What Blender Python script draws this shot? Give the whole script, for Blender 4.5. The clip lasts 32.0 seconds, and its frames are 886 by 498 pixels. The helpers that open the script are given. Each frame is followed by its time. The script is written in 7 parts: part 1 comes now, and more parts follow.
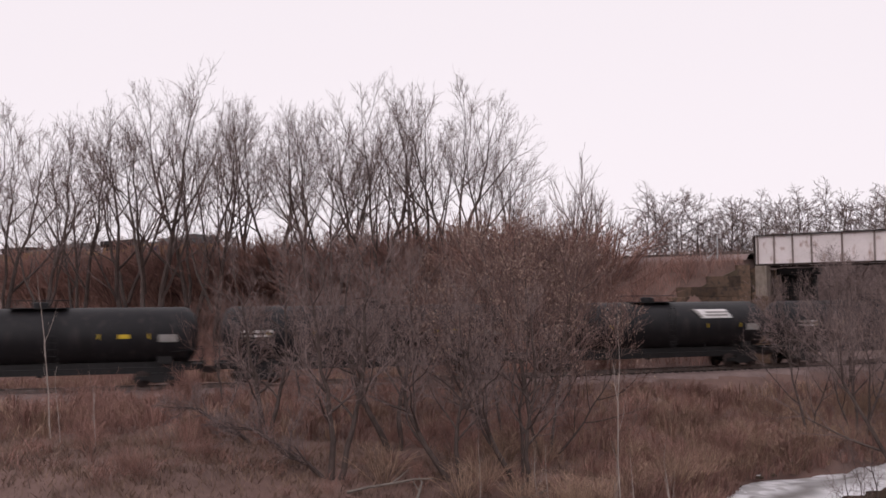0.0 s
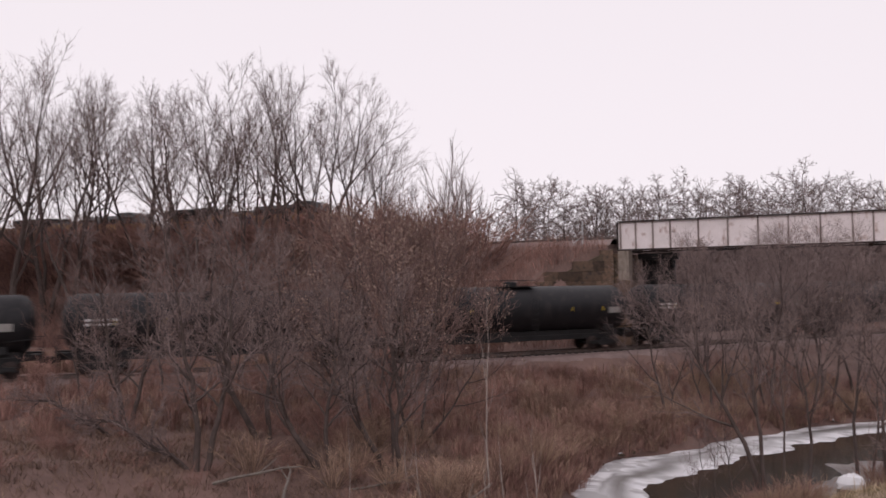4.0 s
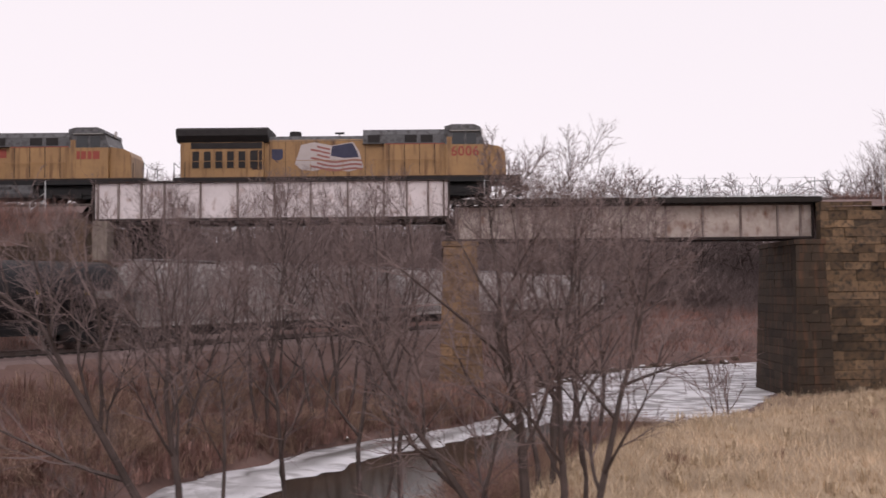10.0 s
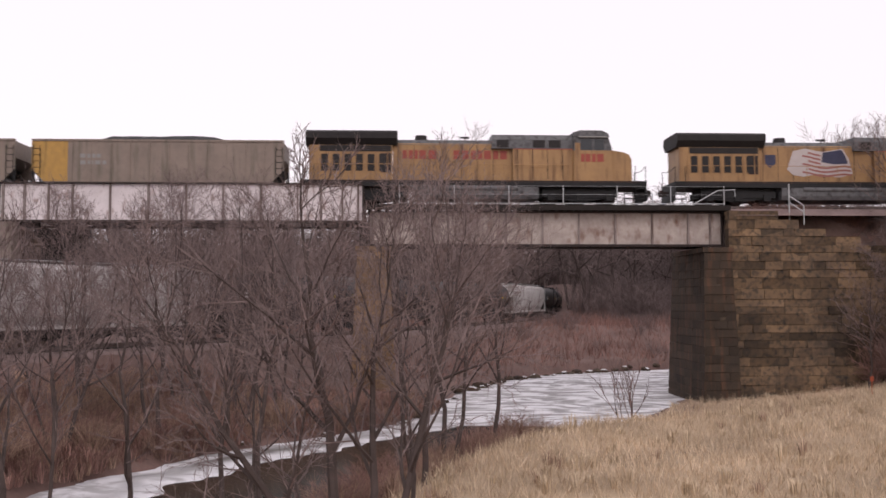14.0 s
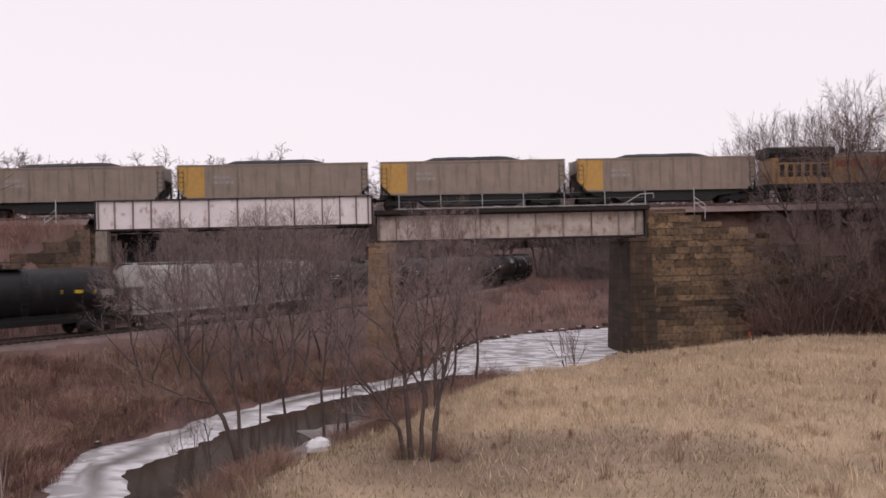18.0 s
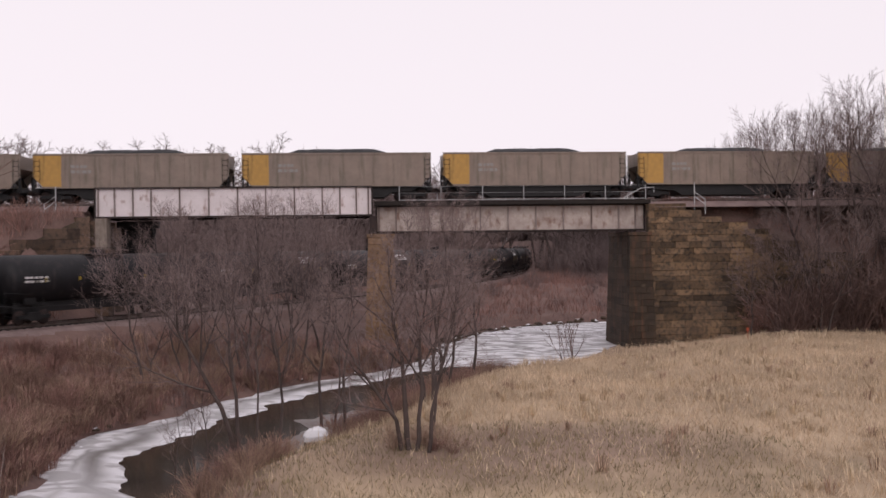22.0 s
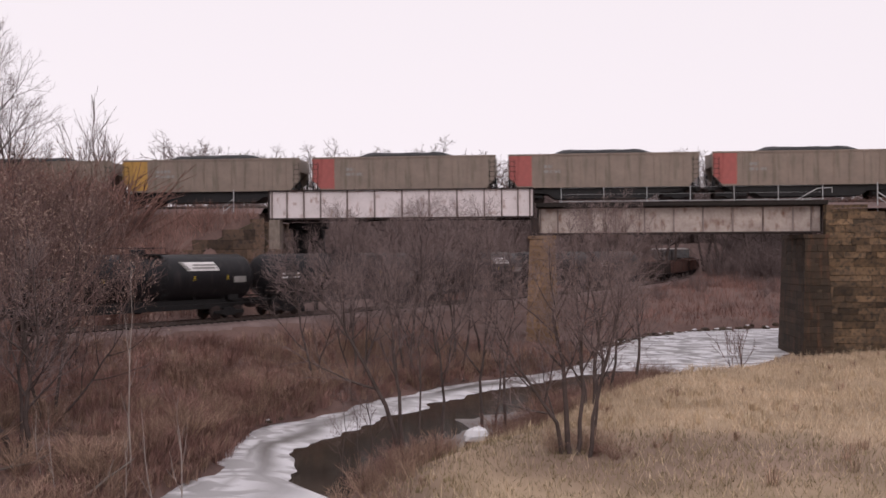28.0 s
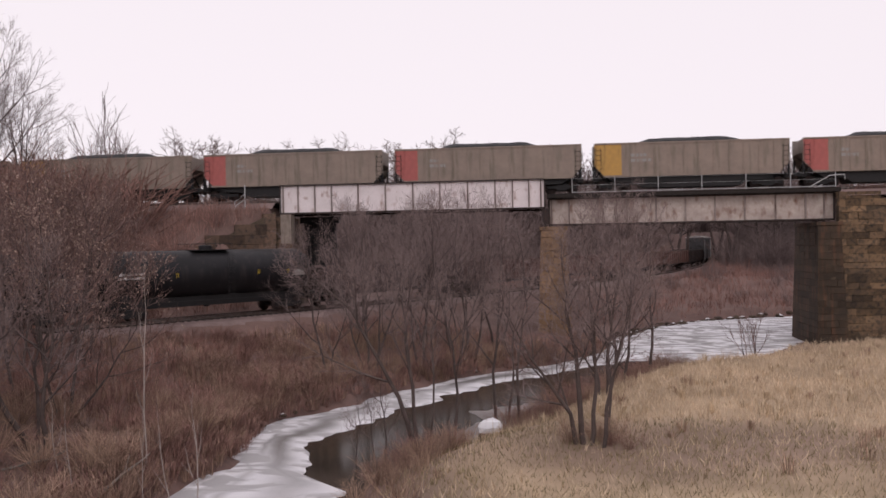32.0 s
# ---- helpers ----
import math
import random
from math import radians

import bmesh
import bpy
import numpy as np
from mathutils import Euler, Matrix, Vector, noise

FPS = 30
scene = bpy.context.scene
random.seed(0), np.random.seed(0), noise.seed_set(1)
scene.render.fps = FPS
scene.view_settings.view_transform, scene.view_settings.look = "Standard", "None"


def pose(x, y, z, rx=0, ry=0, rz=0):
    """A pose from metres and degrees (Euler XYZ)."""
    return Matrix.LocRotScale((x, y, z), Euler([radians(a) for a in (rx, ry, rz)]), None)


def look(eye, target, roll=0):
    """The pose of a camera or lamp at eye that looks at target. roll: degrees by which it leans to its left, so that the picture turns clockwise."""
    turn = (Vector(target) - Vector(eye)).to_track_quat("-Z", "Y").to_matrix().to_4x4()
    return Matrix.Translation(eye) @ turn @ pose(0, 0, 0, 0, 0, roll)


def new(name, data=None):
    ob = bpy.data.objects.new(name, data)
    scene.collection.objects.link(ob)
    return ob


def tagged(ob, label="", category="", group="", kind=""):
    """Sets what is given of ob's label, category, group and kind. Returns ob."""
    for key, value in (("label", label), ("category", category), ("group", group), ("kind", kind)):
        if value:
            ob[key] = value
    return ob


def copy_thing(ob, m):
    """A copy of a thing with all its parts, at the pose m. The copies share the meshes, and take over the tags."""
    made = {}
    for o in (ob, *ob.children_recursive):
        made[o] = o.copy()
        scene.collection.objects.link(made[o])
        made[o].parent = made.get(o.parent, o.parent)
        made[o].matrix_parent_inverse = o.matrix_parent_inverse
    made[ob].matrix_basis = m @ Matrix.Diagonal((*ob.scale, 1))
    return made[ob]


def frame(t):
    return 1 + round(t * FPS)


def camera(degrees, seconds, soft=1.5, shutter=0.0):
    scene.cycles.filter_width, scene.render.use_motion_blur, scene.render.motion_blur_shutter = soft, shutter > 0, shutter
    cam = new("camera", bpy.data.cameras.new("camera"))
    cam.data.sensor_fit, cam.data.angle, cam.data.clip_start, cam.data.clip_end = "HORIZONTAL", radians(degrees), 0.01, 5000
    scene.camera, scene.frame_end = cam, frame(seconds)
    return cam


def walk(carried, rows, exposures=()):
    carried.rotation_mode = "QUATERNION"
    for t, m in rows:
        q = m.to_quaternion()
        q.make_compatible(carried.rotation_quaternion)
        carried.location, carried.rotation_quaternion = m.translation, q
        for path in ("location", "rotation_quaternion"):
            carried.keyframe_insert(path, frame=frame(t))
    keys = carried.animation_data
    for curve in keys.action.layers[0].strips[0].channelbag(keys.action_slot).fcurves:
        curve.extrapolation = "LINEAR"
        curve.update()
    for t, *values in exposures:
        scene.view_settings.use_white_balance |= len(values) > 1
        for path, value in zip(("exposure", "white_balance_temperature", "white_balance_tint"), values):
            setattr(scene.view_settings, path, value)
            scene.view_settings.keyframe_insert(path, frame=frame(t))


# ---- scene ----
cam = camera(50.78, 32.0, soft=1.6, shutter=0.4)
PATH = [
    (0.0, 0.00, 0.00, 8.40, 93.31, 0.56, 34.32),
    (0.5, 0.00, 0.00, 8.40, 92.80, 0.74, 34.05),
    (1.0, 0.00, 0.00, 8.40, 92.43, 0.57, 34.28),
    (1.5, 0.00, 0.00, 8.40, 92.18, 0.99, 33.90),
    (2.0, 0.00, 0.00, 8.40, 92.17, 0.51, 32.48),
    (2.5, 0.00, 0.00, 8.40, 92.41, 0.82, 31.15),
    (4.5, -0.16, 0.49, 8.37, 92.22, 0.96, 24.25),
    (5.0, -0.54, 1.61, 8.32, 92.15, 1.26, 21.44),
    (5.5, -1.05, 3.07, 8.24, 91.96, 1.10, 18.06),
    (6.0, -1.60, 4.50, 8.17, 91.77, 0.84, 16.67),
    (6.5, -2.04, 5.61, 8.12, 91.60, 2.17, 15.43),
    (7.0, -1.77, 5.78, 8.14, 91.33, 2.15, 12.03),
    (7.5, -2.40, 8.84, 8.01, 91.56, 1.91, 9.66),
    (8.0, -3.05, 13.45, 7.65, 92.35, 1.55, 7.15),
    (8.5, -3.10, 17.68, 7.47, 92.58, 1.18, 4.62),
    (9.0, -1.72, 18.21, 7.17, 92.43, 0.91, 2.83),
    (9.5, -0.94, 18.30, 6.99, 92.38, 0.77, 1.20),
    (10.0, -0.03, 18.30, 6.49, 92.76, 0.52, -0.03),
    (10.5, 0.74, 18.31, 6.46, 92.72, 0.82, -1.20),
    (11.0, 1.27, 18.29, 6.42, 93.09, 0.82, -1.94),
    (11.5, 1.85, 18.30, 6.38, 93.06, 0.30, -2.66),
    (12.0, 2.20, 18.26, 6.33, 93.36, 0.03, -3.27),
    (12.5, 2.16, 18.30, 6.33, 93.40, -0.21, -3.21),
    (13.0, 2.10, 18.27, 6.34, 93.39, -0.23, -3.11),
    (13.5, 2.17, 18.28, 6.33, 93.11, -0.30, -3.22),
    (14.0, 2.14, 18.27, 6.33, 93.20, 0.13, -3.14),
    (14.5, 2.50, 18.20, 6.25, 93.48, 0.53, -3.72),
    (16.5, 2.83, 17.47, 6.36, 93.87, 0.82, -4.38),
    (17.0, 1.21, 9.61, 7.43, 91.90, 1.02, -4.36),
    (17.5, 0.08, 1.48, 8.34, 90.61, 1.33, -4.62),
    (18.0, 0.00, 0.00, 8.40, 90.50, 1.44, -4.59),
    (18.5, 0.00, 0.00, 8.40, 90.48, 1.35, -4.27),
    (19.0, 0.00, 0.00, 8.40, 90.41, 0.94, -4.20),
    (19.5, 0.00, 0.00, 8.40, 90.42, 0.78, -4.21),
    (20.0, 0.00, 0.00, 8.40, 90.33, 0.85, -4.29),
    (20.5, 0.00, 0.00, 8.40, 90.26, 0.76, -3.95),
    (21.0, 0.00, 0.00, 8.40, 89.97, 0.65, -3.08),
    (21.5, 0.00, 0.00, 8.40, 89.98, 0.68, -4.40),
    (22.0, 0.00, 0.00, 8.40, 89.98, 0.70, -4.62),
    (22.5, 0.00, 0.00, 8.40, 90.03, 0.81, -3.19),
    (23.0, 0.00, 0.00, 8.40, 90.14, 0.96, -1.52),
    (23.5, 0.00, 0.00, 8.40, 90.09, 1.17, 0.03),
    (24.0, 0.00, 0.00, 8.40, 89.99, 1.24, 1.09),
    (24.5, 0.00, 0.00, 8.40, 90.15, 1.20, 1.38),
    (25.0, 0.00, 0.00, 8.40, 90.11, 1.73, 2.13),
    (25.5, 0.00, 0.00, 8.40, 90.12, 2.02, 3.16),
    (27.5, 0.00, 0.00, 8.40, 89.96, 0.32, 4.69),
    (28.0, 0.00, 0.00, 8.40, 90.17, 0.33, 5.26),
    (28.5, 0.00, 0.00, 8.40, 90.28, 0.36, 5.88),
    (29.0, 0.00, 0.00, 8.40, 90.28, 0.46, 6.19),
    (29.5, 0.00, 0.00, 8.40, 90.31, 0.45, 5.84),
    (30.0, 0.00, 0.00, 8.40, 90.39, 0.05, 6.01),
    (30.5, 0.00, 0.00, 8.40, 90.56, -0.09, 5.97),
    (31.0, 0.00, 0.00, 8.40, 90.38, 0.07, 5.84),
    (31.5, 0.00, 0.00, 8.40, 89.88, 0.73, 5.91),
    (32.0, 0.00, 0.00, 8.40, 89.71, 1.09, 5.96),
]

walk(cam, [(t, pose(x, y, z, rx, ry, rz)) for t, x, y, z, rx, ry, rz in PATH],
     [(t, e, 6600, tint) for t, e, tint in ((0.0, 0.1, 18), (4.5, 0.06, 18), (6.5, 0.06, 18), (8.0, 0.14, 18), (11.0, 0.16, 18.5), (12.5, 0.27, 18.5), (14.5, 0.27, 18.5), (17.0, 0.1, 19), (32.0, 0.1, 18.5))])

# ---- sky and light: an even, overcast winter afternoon ----
sky_world = bpy.data.worlds.new("overcast_sky")
scene.world = sky_world
sky_world.use_nodes = True
wt = sky_world.node_tree
sky = wt.nodes.new("ShaderNodeTexSky")
sky.sky_type = "NISHITA"
sky.sun_disc = False
sky.sun_elevation, sky.sun_rotation = radians(38), radians(150)
pale = wt.nodes.new("ShaderNodeHueSaturation")
pale.inputs["Saturation"].default_value = 0.1
pale.inputs["Value"].default_value = 0.08
cloud = wt.nodes.new("ShaderNodeMixRGB")
cloud.inputs[0].default_value = 0.86
cloud.inputs[2].default_value = (0.905, 0.878, 0.905, 1)
wt.links.new(sky.outputs[0], pale.inputs["Color"])
wt.links.new(pale.outputs[0], cloud.inputs[1])
back = wt.nodes["Background"]
back.inputs[1].default_value = 1.0
wt.links.new(cloud.outputs[0], back.inputs[0])
sun = new("sun", bpy.data.lights.new("sun", "SUN"))
sun.data.energy, sun.data.angle, sun.data.color = 0.6, radians(25), (1.0, 0.95, 0.9)
sun.matrix_world = look((0, -60, 80), (0, 40, 0))


# ---- materials ----
def mat(name, c1, c2=None, rough=0.8, metal=0.0, scale=3.0, fine=30.0, bump=0.15, island=0.0, spec=0.3, streak=0.0, dirt=None, dirt_amount=0.0, space="Object"):
    """Two-scale noise colour with optional vertical streaks of dirt and a fine bump."""
    m = bpy.data.materials.new(name)
    m.use_nodes = True
    t = m.node_tree
    n, l = t.nodes, t.links
    b = n["Principled BSDF"]
    b.inputs["Roughness"].default_value, b.inputs["Metallic"].default_value = rough, metal
    b.inputs["Specular IOR Level"].default_value = spec
    c2 = c2 or tuple(v * 0.7 for v in c1)
    co = n.new("ShaderNodeTexCoord") if space == "Object" else n.new("ShaderNodeNewGeometry")
    big, small = n.new("ShaderNodeTexNoise"), n.new("ShaderNodeTexNoise")
    big.inputs["Scale"].default_value, small.inputs["Scale"].default_value = scale, fine
    big.inputs["Detail"].default_value = small.inputs["Detail"].default_value = 4
    for x in (big, small):
        l.new(co.outputs[space], x.inputs["Vector"])
    mixf = n.new("ShaderNodeMath")
    mixf.operation = "MULTIPLY_ADD"
    l.new(small.outputs[0], mixf.inputs[0])
    mixf.inputs[1].default_value = 0.45
    l.new(big.outputs[0], mixf.inputs[2])
    ramp = n.new("ShaderNodeMapRange")
    ramp.inputs[1].default_value, ramp.inputs[2].default_value = 0.45, 0.98
    l.new(mixf.outputs[0], ramp.inputs[0])
    col = n.new("ShaderNodeMixRGB")
    col.inputs[1].default_value, col.inputs[2].default_value = (*c1, 1), (*c2, 1)
    l.new(ramp.outputs[0], col.inputs[0])
    out = col.outputs[0]
    if dirt:
        mp = n.new("ShaderNodeMapping")
        mp.inputs["Scale"].default_value = (1.6, 1.6, 0.18) if streak == 1 else ((0.8, 0.8, 0.45) if streak else (1.6, 1.6, 1.6))
        l.new(co.outputs[space], mp.inputs[0])
        dn = n.new("ShaderNodeTexNoise")
        dn.inputs["Scale"].default_value, dn.inputs["Detail"].default_value = 2.2, 6
        l.new(mp.outputs[0], dn.inputs["Vector"])
        dr = n.new("ShaderNodeMapRange")
        dr.inputs[1].default_value, dr.inputs[2].default_value = 0.62 - 0.25 * dirt_amount, 0.78 - 0.1 * dirt_amount
        l.new(dn.outputs[0], dr.inputs[0])
        dm = n.new("ShaderNodeMixRGB")
        dm.inputs[2].default_value = (*dirt, 1)
        l.new(dr.outputs[0], dm.inputs[0])
        l.new(out, dm.inputs[1])
        out = dm.outputs[0]
    if island:
        src = n.new("ShaderNodeNewGeometry").outputs["Random Per Island"] if island > 0 else n.new("ShaderNodeObjectInfo").outputs["Random"]
        sc = n.new("ShaderNodeMapRange")
        sc.inputs[3].default_value, sc.inputs[4].default_value = 1 - abs(island), 1 + abs(island)
        l.new(src, sc.inputs[0])
        hv = n.new("ShaderNodeHueSaturation")
        l.new(sc.outputs[0], hv.inputs["Value"])
        l.new(out, hv.inputs["Color"])
        out = hv.outputs[0]
    l.new(out, b.inputs["Base Color"])
    if bump:
        bp = n.new("ShaderNodeBump")
        bp.inputs["Strength"].default_value, bp.inputs["Distance"].default_value = bump, 0.05
        l.new(mixf.outputs[0], bp.inputs["Height"])
        l.new(bp.outputs[0], b.inputs["Normal"])
    return m


M_bark = mat("bark", (0.105, 0.077, 0.07), (0.054, 0.041, 0.037), fine=25, bump=0.4)
M_bark_pale = mat("pale_bark", (0.23, 0.2, 0.175), (0.12, 0.1, 0.09), fine=18, bump=0.4)
M_twig = mat("twigs", (0.215, 0.14, 0.124), (0.125, 0.081, 0.073), island=0.35, bump=0)
M_twig_grey = mat("grey_twigs", (0.25, 0.187, 0.177), (0.14, 0.104, 0.1), island=0.35, bump=0)
M_twig_far = mat("far_twigs", (0.21, 0.158, 0.15), (0.135, 0.102, 0.098), island=0.3, bump=0)
M_brush = mat("red_brown_brush", (0.35, 0.2, 0.166), (0.14, 0.075, 0.064), island=0.4, bump=0, scale=0.22, fine=2.0)
M_brush_tan = mat("tan_brush", (0.42, 0.288, 0.212), (0.215, 0.138, 0.102), island=0.4, bump=0, scale=0.25, fine=2.0)
M_litter = mat("leaf_litter_grass", (0.24, 0.16, 0.122), (0.108, 0.07, 0.055), island=0.45, bump=0, scale=0.3, fine=2.0)
M_leaf = mat("dead_leaves", (0.38, 0.275, 0.225), (0.22, 0.15, 0.12), island=0.4, bump=0)
M_grass = mat("dry_grass", (0.66, 0.515, 0.37), (0.39, 0.3, 0.208), island=0.3, bump=0, scale=0.16, fine=2.5)
M_grass_olive = mat("short_olive_grass", (0.3, 0.24, 0.14), (0.16, 0.13, 0.075), island=0.3, bump=0, scale=0.3, fine=2.5)
M_grass_pale = mat("bleached_grass", (0.62, 0.5, 0.35), (0.42, 0.32, 0.22), island=0.35, bump=0)
M_slush = mat("grey_slush_ice", (0.3, 0.27, 0.26), (0.13, 0.112, 0.104), rough=0.4, scale=0.5, fine=4, bump=0.2)
M_snow = mat("old_snow", (0.8, 0.8, 0.82), (0.66, 0.67, 0.7), rough=0.7, scale=1.5, fine=12, bump=0.3)
M_stone = mat("sandstone", (0.185, 0.118, 0.066), (0.055, 0.039, 0.029), scale=0.42, fine=3.2, bump=0.8, island=-0.6, dirt=(0.032, 0.027, 0.022), dirt_amount=0.6, space="Position")
M_stone_pier = mat("ochre_sandstone", (0.28, 0.175, 0.1), (0.16, 0.1, 0.064), scale=0.6, fine=6, bump=0.6, island=-0.25, dirt=(0.07, 0.046, 0.035), dirt_amount=0.4, space="Position")
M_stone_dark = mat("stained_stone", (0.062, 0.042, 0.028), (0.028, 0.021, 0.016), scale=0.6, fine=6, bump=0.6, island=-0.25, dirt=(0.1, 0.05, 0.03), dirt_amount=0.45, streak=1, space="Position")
M_stone_brown = mat("weathered_brown_stone", (0.16, 0.1, 0.068), (0.07, 0.048, 0.036), scale=0.6, fine=6, bump=0.6, island=-0.45, dirt=(0.04, 0.032, 0.027), dirt_amount=0.5, space="Position")
M_mortar = mat("recessed_mortar", (0.1, 0.072, 0.047), (0.048, 0.036, 0.027), bump=0.4)
M_concrete = mat("concrete", (0.3, 0.25, 0.21), (0.19, 0.155, 0.13), dirt=(0.1, 0.08, 0.065), dirt_amount=0.4, streak=1)
M_white_steel = mat("weathered_white_paint", (0.78, 0.71, 0.72), (0.64, 0.58, 0.58), rough=0.6, scale=0.8, fine=6, dirt=(0.3, 0.17, 0.13), dirt_amount=0.2, streak=2, bump=0.1)
M_white_steel_b = mat("stained_white_paint", (0.5, 0.43, 0.39), (0.3, 0.245, 0.22), rough=0.65, scale=0.9, fine=5, dirt=(0.17, 0.085, 0.06), dirt_amount=0.42, streak=2, bump=0.1, space="Position")
M_rust = mat("rusted_dark_steel", (0.045, 0.029, 0.026), (0.02, 0.016, 0.016), rough=0.75, dirt=(0.09, 0.042, 0.028), dirt_amount=0.2)
M_dark = mat("black_steel", (0.02, 0.019, 0.02), (0.011, 0.011, 0.012), rough=0.6)
M_tie = mat("creosoted_timber", (0.03, 0.024, 0.021), (0.016, 0.013, 0.012), rough=0.85)
M_rail = mat("rail_steel", (0.2, 0.17, 0.16), (0.12, 0.09, 0.08), rough=0.4, metal=0.8)
M_galv = mat("galvanised_pipe", (0.5, 0.51, 0.52), (0.36, 0.37, 0.38), rough=0.5, metal=0.3, bump=0)
M_ballast = mat("ballast", (0.27, 0.198, 0.185), (0.14, 0.098, 0.092), scale=0.6, fine=5, bump=0.8)
M_tank = mat("black_tank_paint", (0.017, 0.0165, 0.019), (0.011, 0.0105, 0.012), rough=0.5, spec=0.22, scale=0.7, fine=4, dirt=(0.04, 0.034, 0.034), dirt_amount=0.2, streak=1, bump=0.03)
M_tank_grey = mat("grey_tank_paint", (0.16, 0.145, 0.14), (0.1, 0.09, 0.086), rough=0.45, scale=0.7, fine=4, dirt=(0.03, 0.027, 0.027), dirt_amount=0.5, streak=1, bump=0.03)
M_tank_stain = mat("dark_tank_stain", (0.045, 0.04, 0.04), (0.085, 0.077, 0.074), rough=0.6, scale=1.2, fine=6, bump=0.02)
M_hopper = mat("pale_grey_hopper_paint", (0.56, 0.54, 0.53), (0.43, 0.41, 0.4), rough=0.5, scale=0.7, fine=4, dirt=(0.27, 0.24, 0.22), dirt_amount=0.35, streak=1, bump=0.03)
M_hopper_dull = mat("dull_hopper_paint", (0.48, 0.455, 0.445), (0.37, 0.345, 0.335), rough=0.55, scale=0.7, fine=4, dirt=(0.2, 0.17, 0.16), dirt_amount=0.35, streak=1, bump=0.03)
M_coalcar = mat("coal_car_aluminium", (0.285, 0.225, 0.187), (0.205, 0.163, 0.136), rough=0.55, scale=0.6, fine=4, dirt=(0.15, 0.128, 0.1), dirt_amount=0.35, streak=1, bump=0.04)
M_coal = mat("coal", (0.022, 0.021, 0.022), (0.008, 0.008, 0.009), rough=0.6, fine=10, scale=3, bump=1.0)
M_yellow = mat("armour_yellow_paint", (0.4, 0.235, 0.105), (0.28, 0.165, 0.08), rough=0.45, scale=0.7, fine=5, dirt=(0.17, 0.09, 0.045), dirt_amount=0.42, streak=1, bump=0.02)
M_yellow_panel = mat("yellow_end_panel", (0.5, 0.29, 0.075), (0.4, 0.23, 0.07), rough=0.5, dirt=(0.2, 0.13, 0.05), dirt_amount=0.3, streak=1, bump=0.02)
M_red_panel = mat("red_end_panel", (0.42, 0.115, 0.105), (0.33, 0.1, 0.09), rough=0.5, dirt=(0.22, 0.06, 0.05), dirt_amount=0.3, streak=1, bump=0.02)
M_roof_grey = mat("roof_grey_paint", (0.15, 0.15, 0.155), (0.09, 0.09, 0.095), rough=0.5, dirt=(0.035, 0.03, 0.03), dirt_amount=0.5, bump=0.03)
M_sooty = mat("sooty_radiator", (0.03, 0.026, 0.026), (0.018, 0.016, 0.016), rough=0.7)
M_red = mat("red_lettering", (0.34, 0.07, 0.05), (0.26, 0.06, 0.045), rough=0.5, bump=0)
M_white = mat("white_marking", (0.78, 0.76, 0.76), (0.62, 0.6, 0.6), rough=0.6, bump=0)
M_mark_yellow = mat("yellow_marking", (0.6, 0.42, 0.03), (0.48, 0.33, 0.03), rough=0.6, bump=0)
M_flag_red = mat("faded_flag_red", (0.33, 0.12, 0.11), (0.28, 0.12, 0.1), rough=0.5, bump=0)
M_flag_white = mat("faded_flag_white", (0.5, 0.45, 0.45), (0.46, 0.4, 0.38), rough=0.5, bump=0)
M_navy = mat("navy_blue_paint", (0.05, 0.05, 0.095), (0.035, 0.037, 0.07), rough=0.5, bump=0)
M_glassdark = mat("cab_window_glass", (0.02, 0.022, 0.025), (0.015, 0.016, 0.018), rough=0.1, spec=0.6, bump=0)
M_orange = mat("orange_marker_paint", (0.38, 0.085, 0.035), (0.28, 0.06, 0.03), rough=0.6, bump=0)
M_stalk = mat("pale_dead_stalk", (0.42, 0.36, 0.33), (0.24, 0.2, 0.18), island=0.3, bump=0)
M_gondola = mat("rusty_gondola_paint", (0.13, 0.062, 0.05), (0.075, 0.04, 0.034), rough=0.7, scale=0.7, fine=4, dirt=(0.05, 0.034, 0.03), dirt_amount=0.4, streak=1, bump=0.05)
M_signgrey = mat("grey_stencil", (0.3, 0.29, 0.28), (0.24, 0.23, 0.22), bump=0)


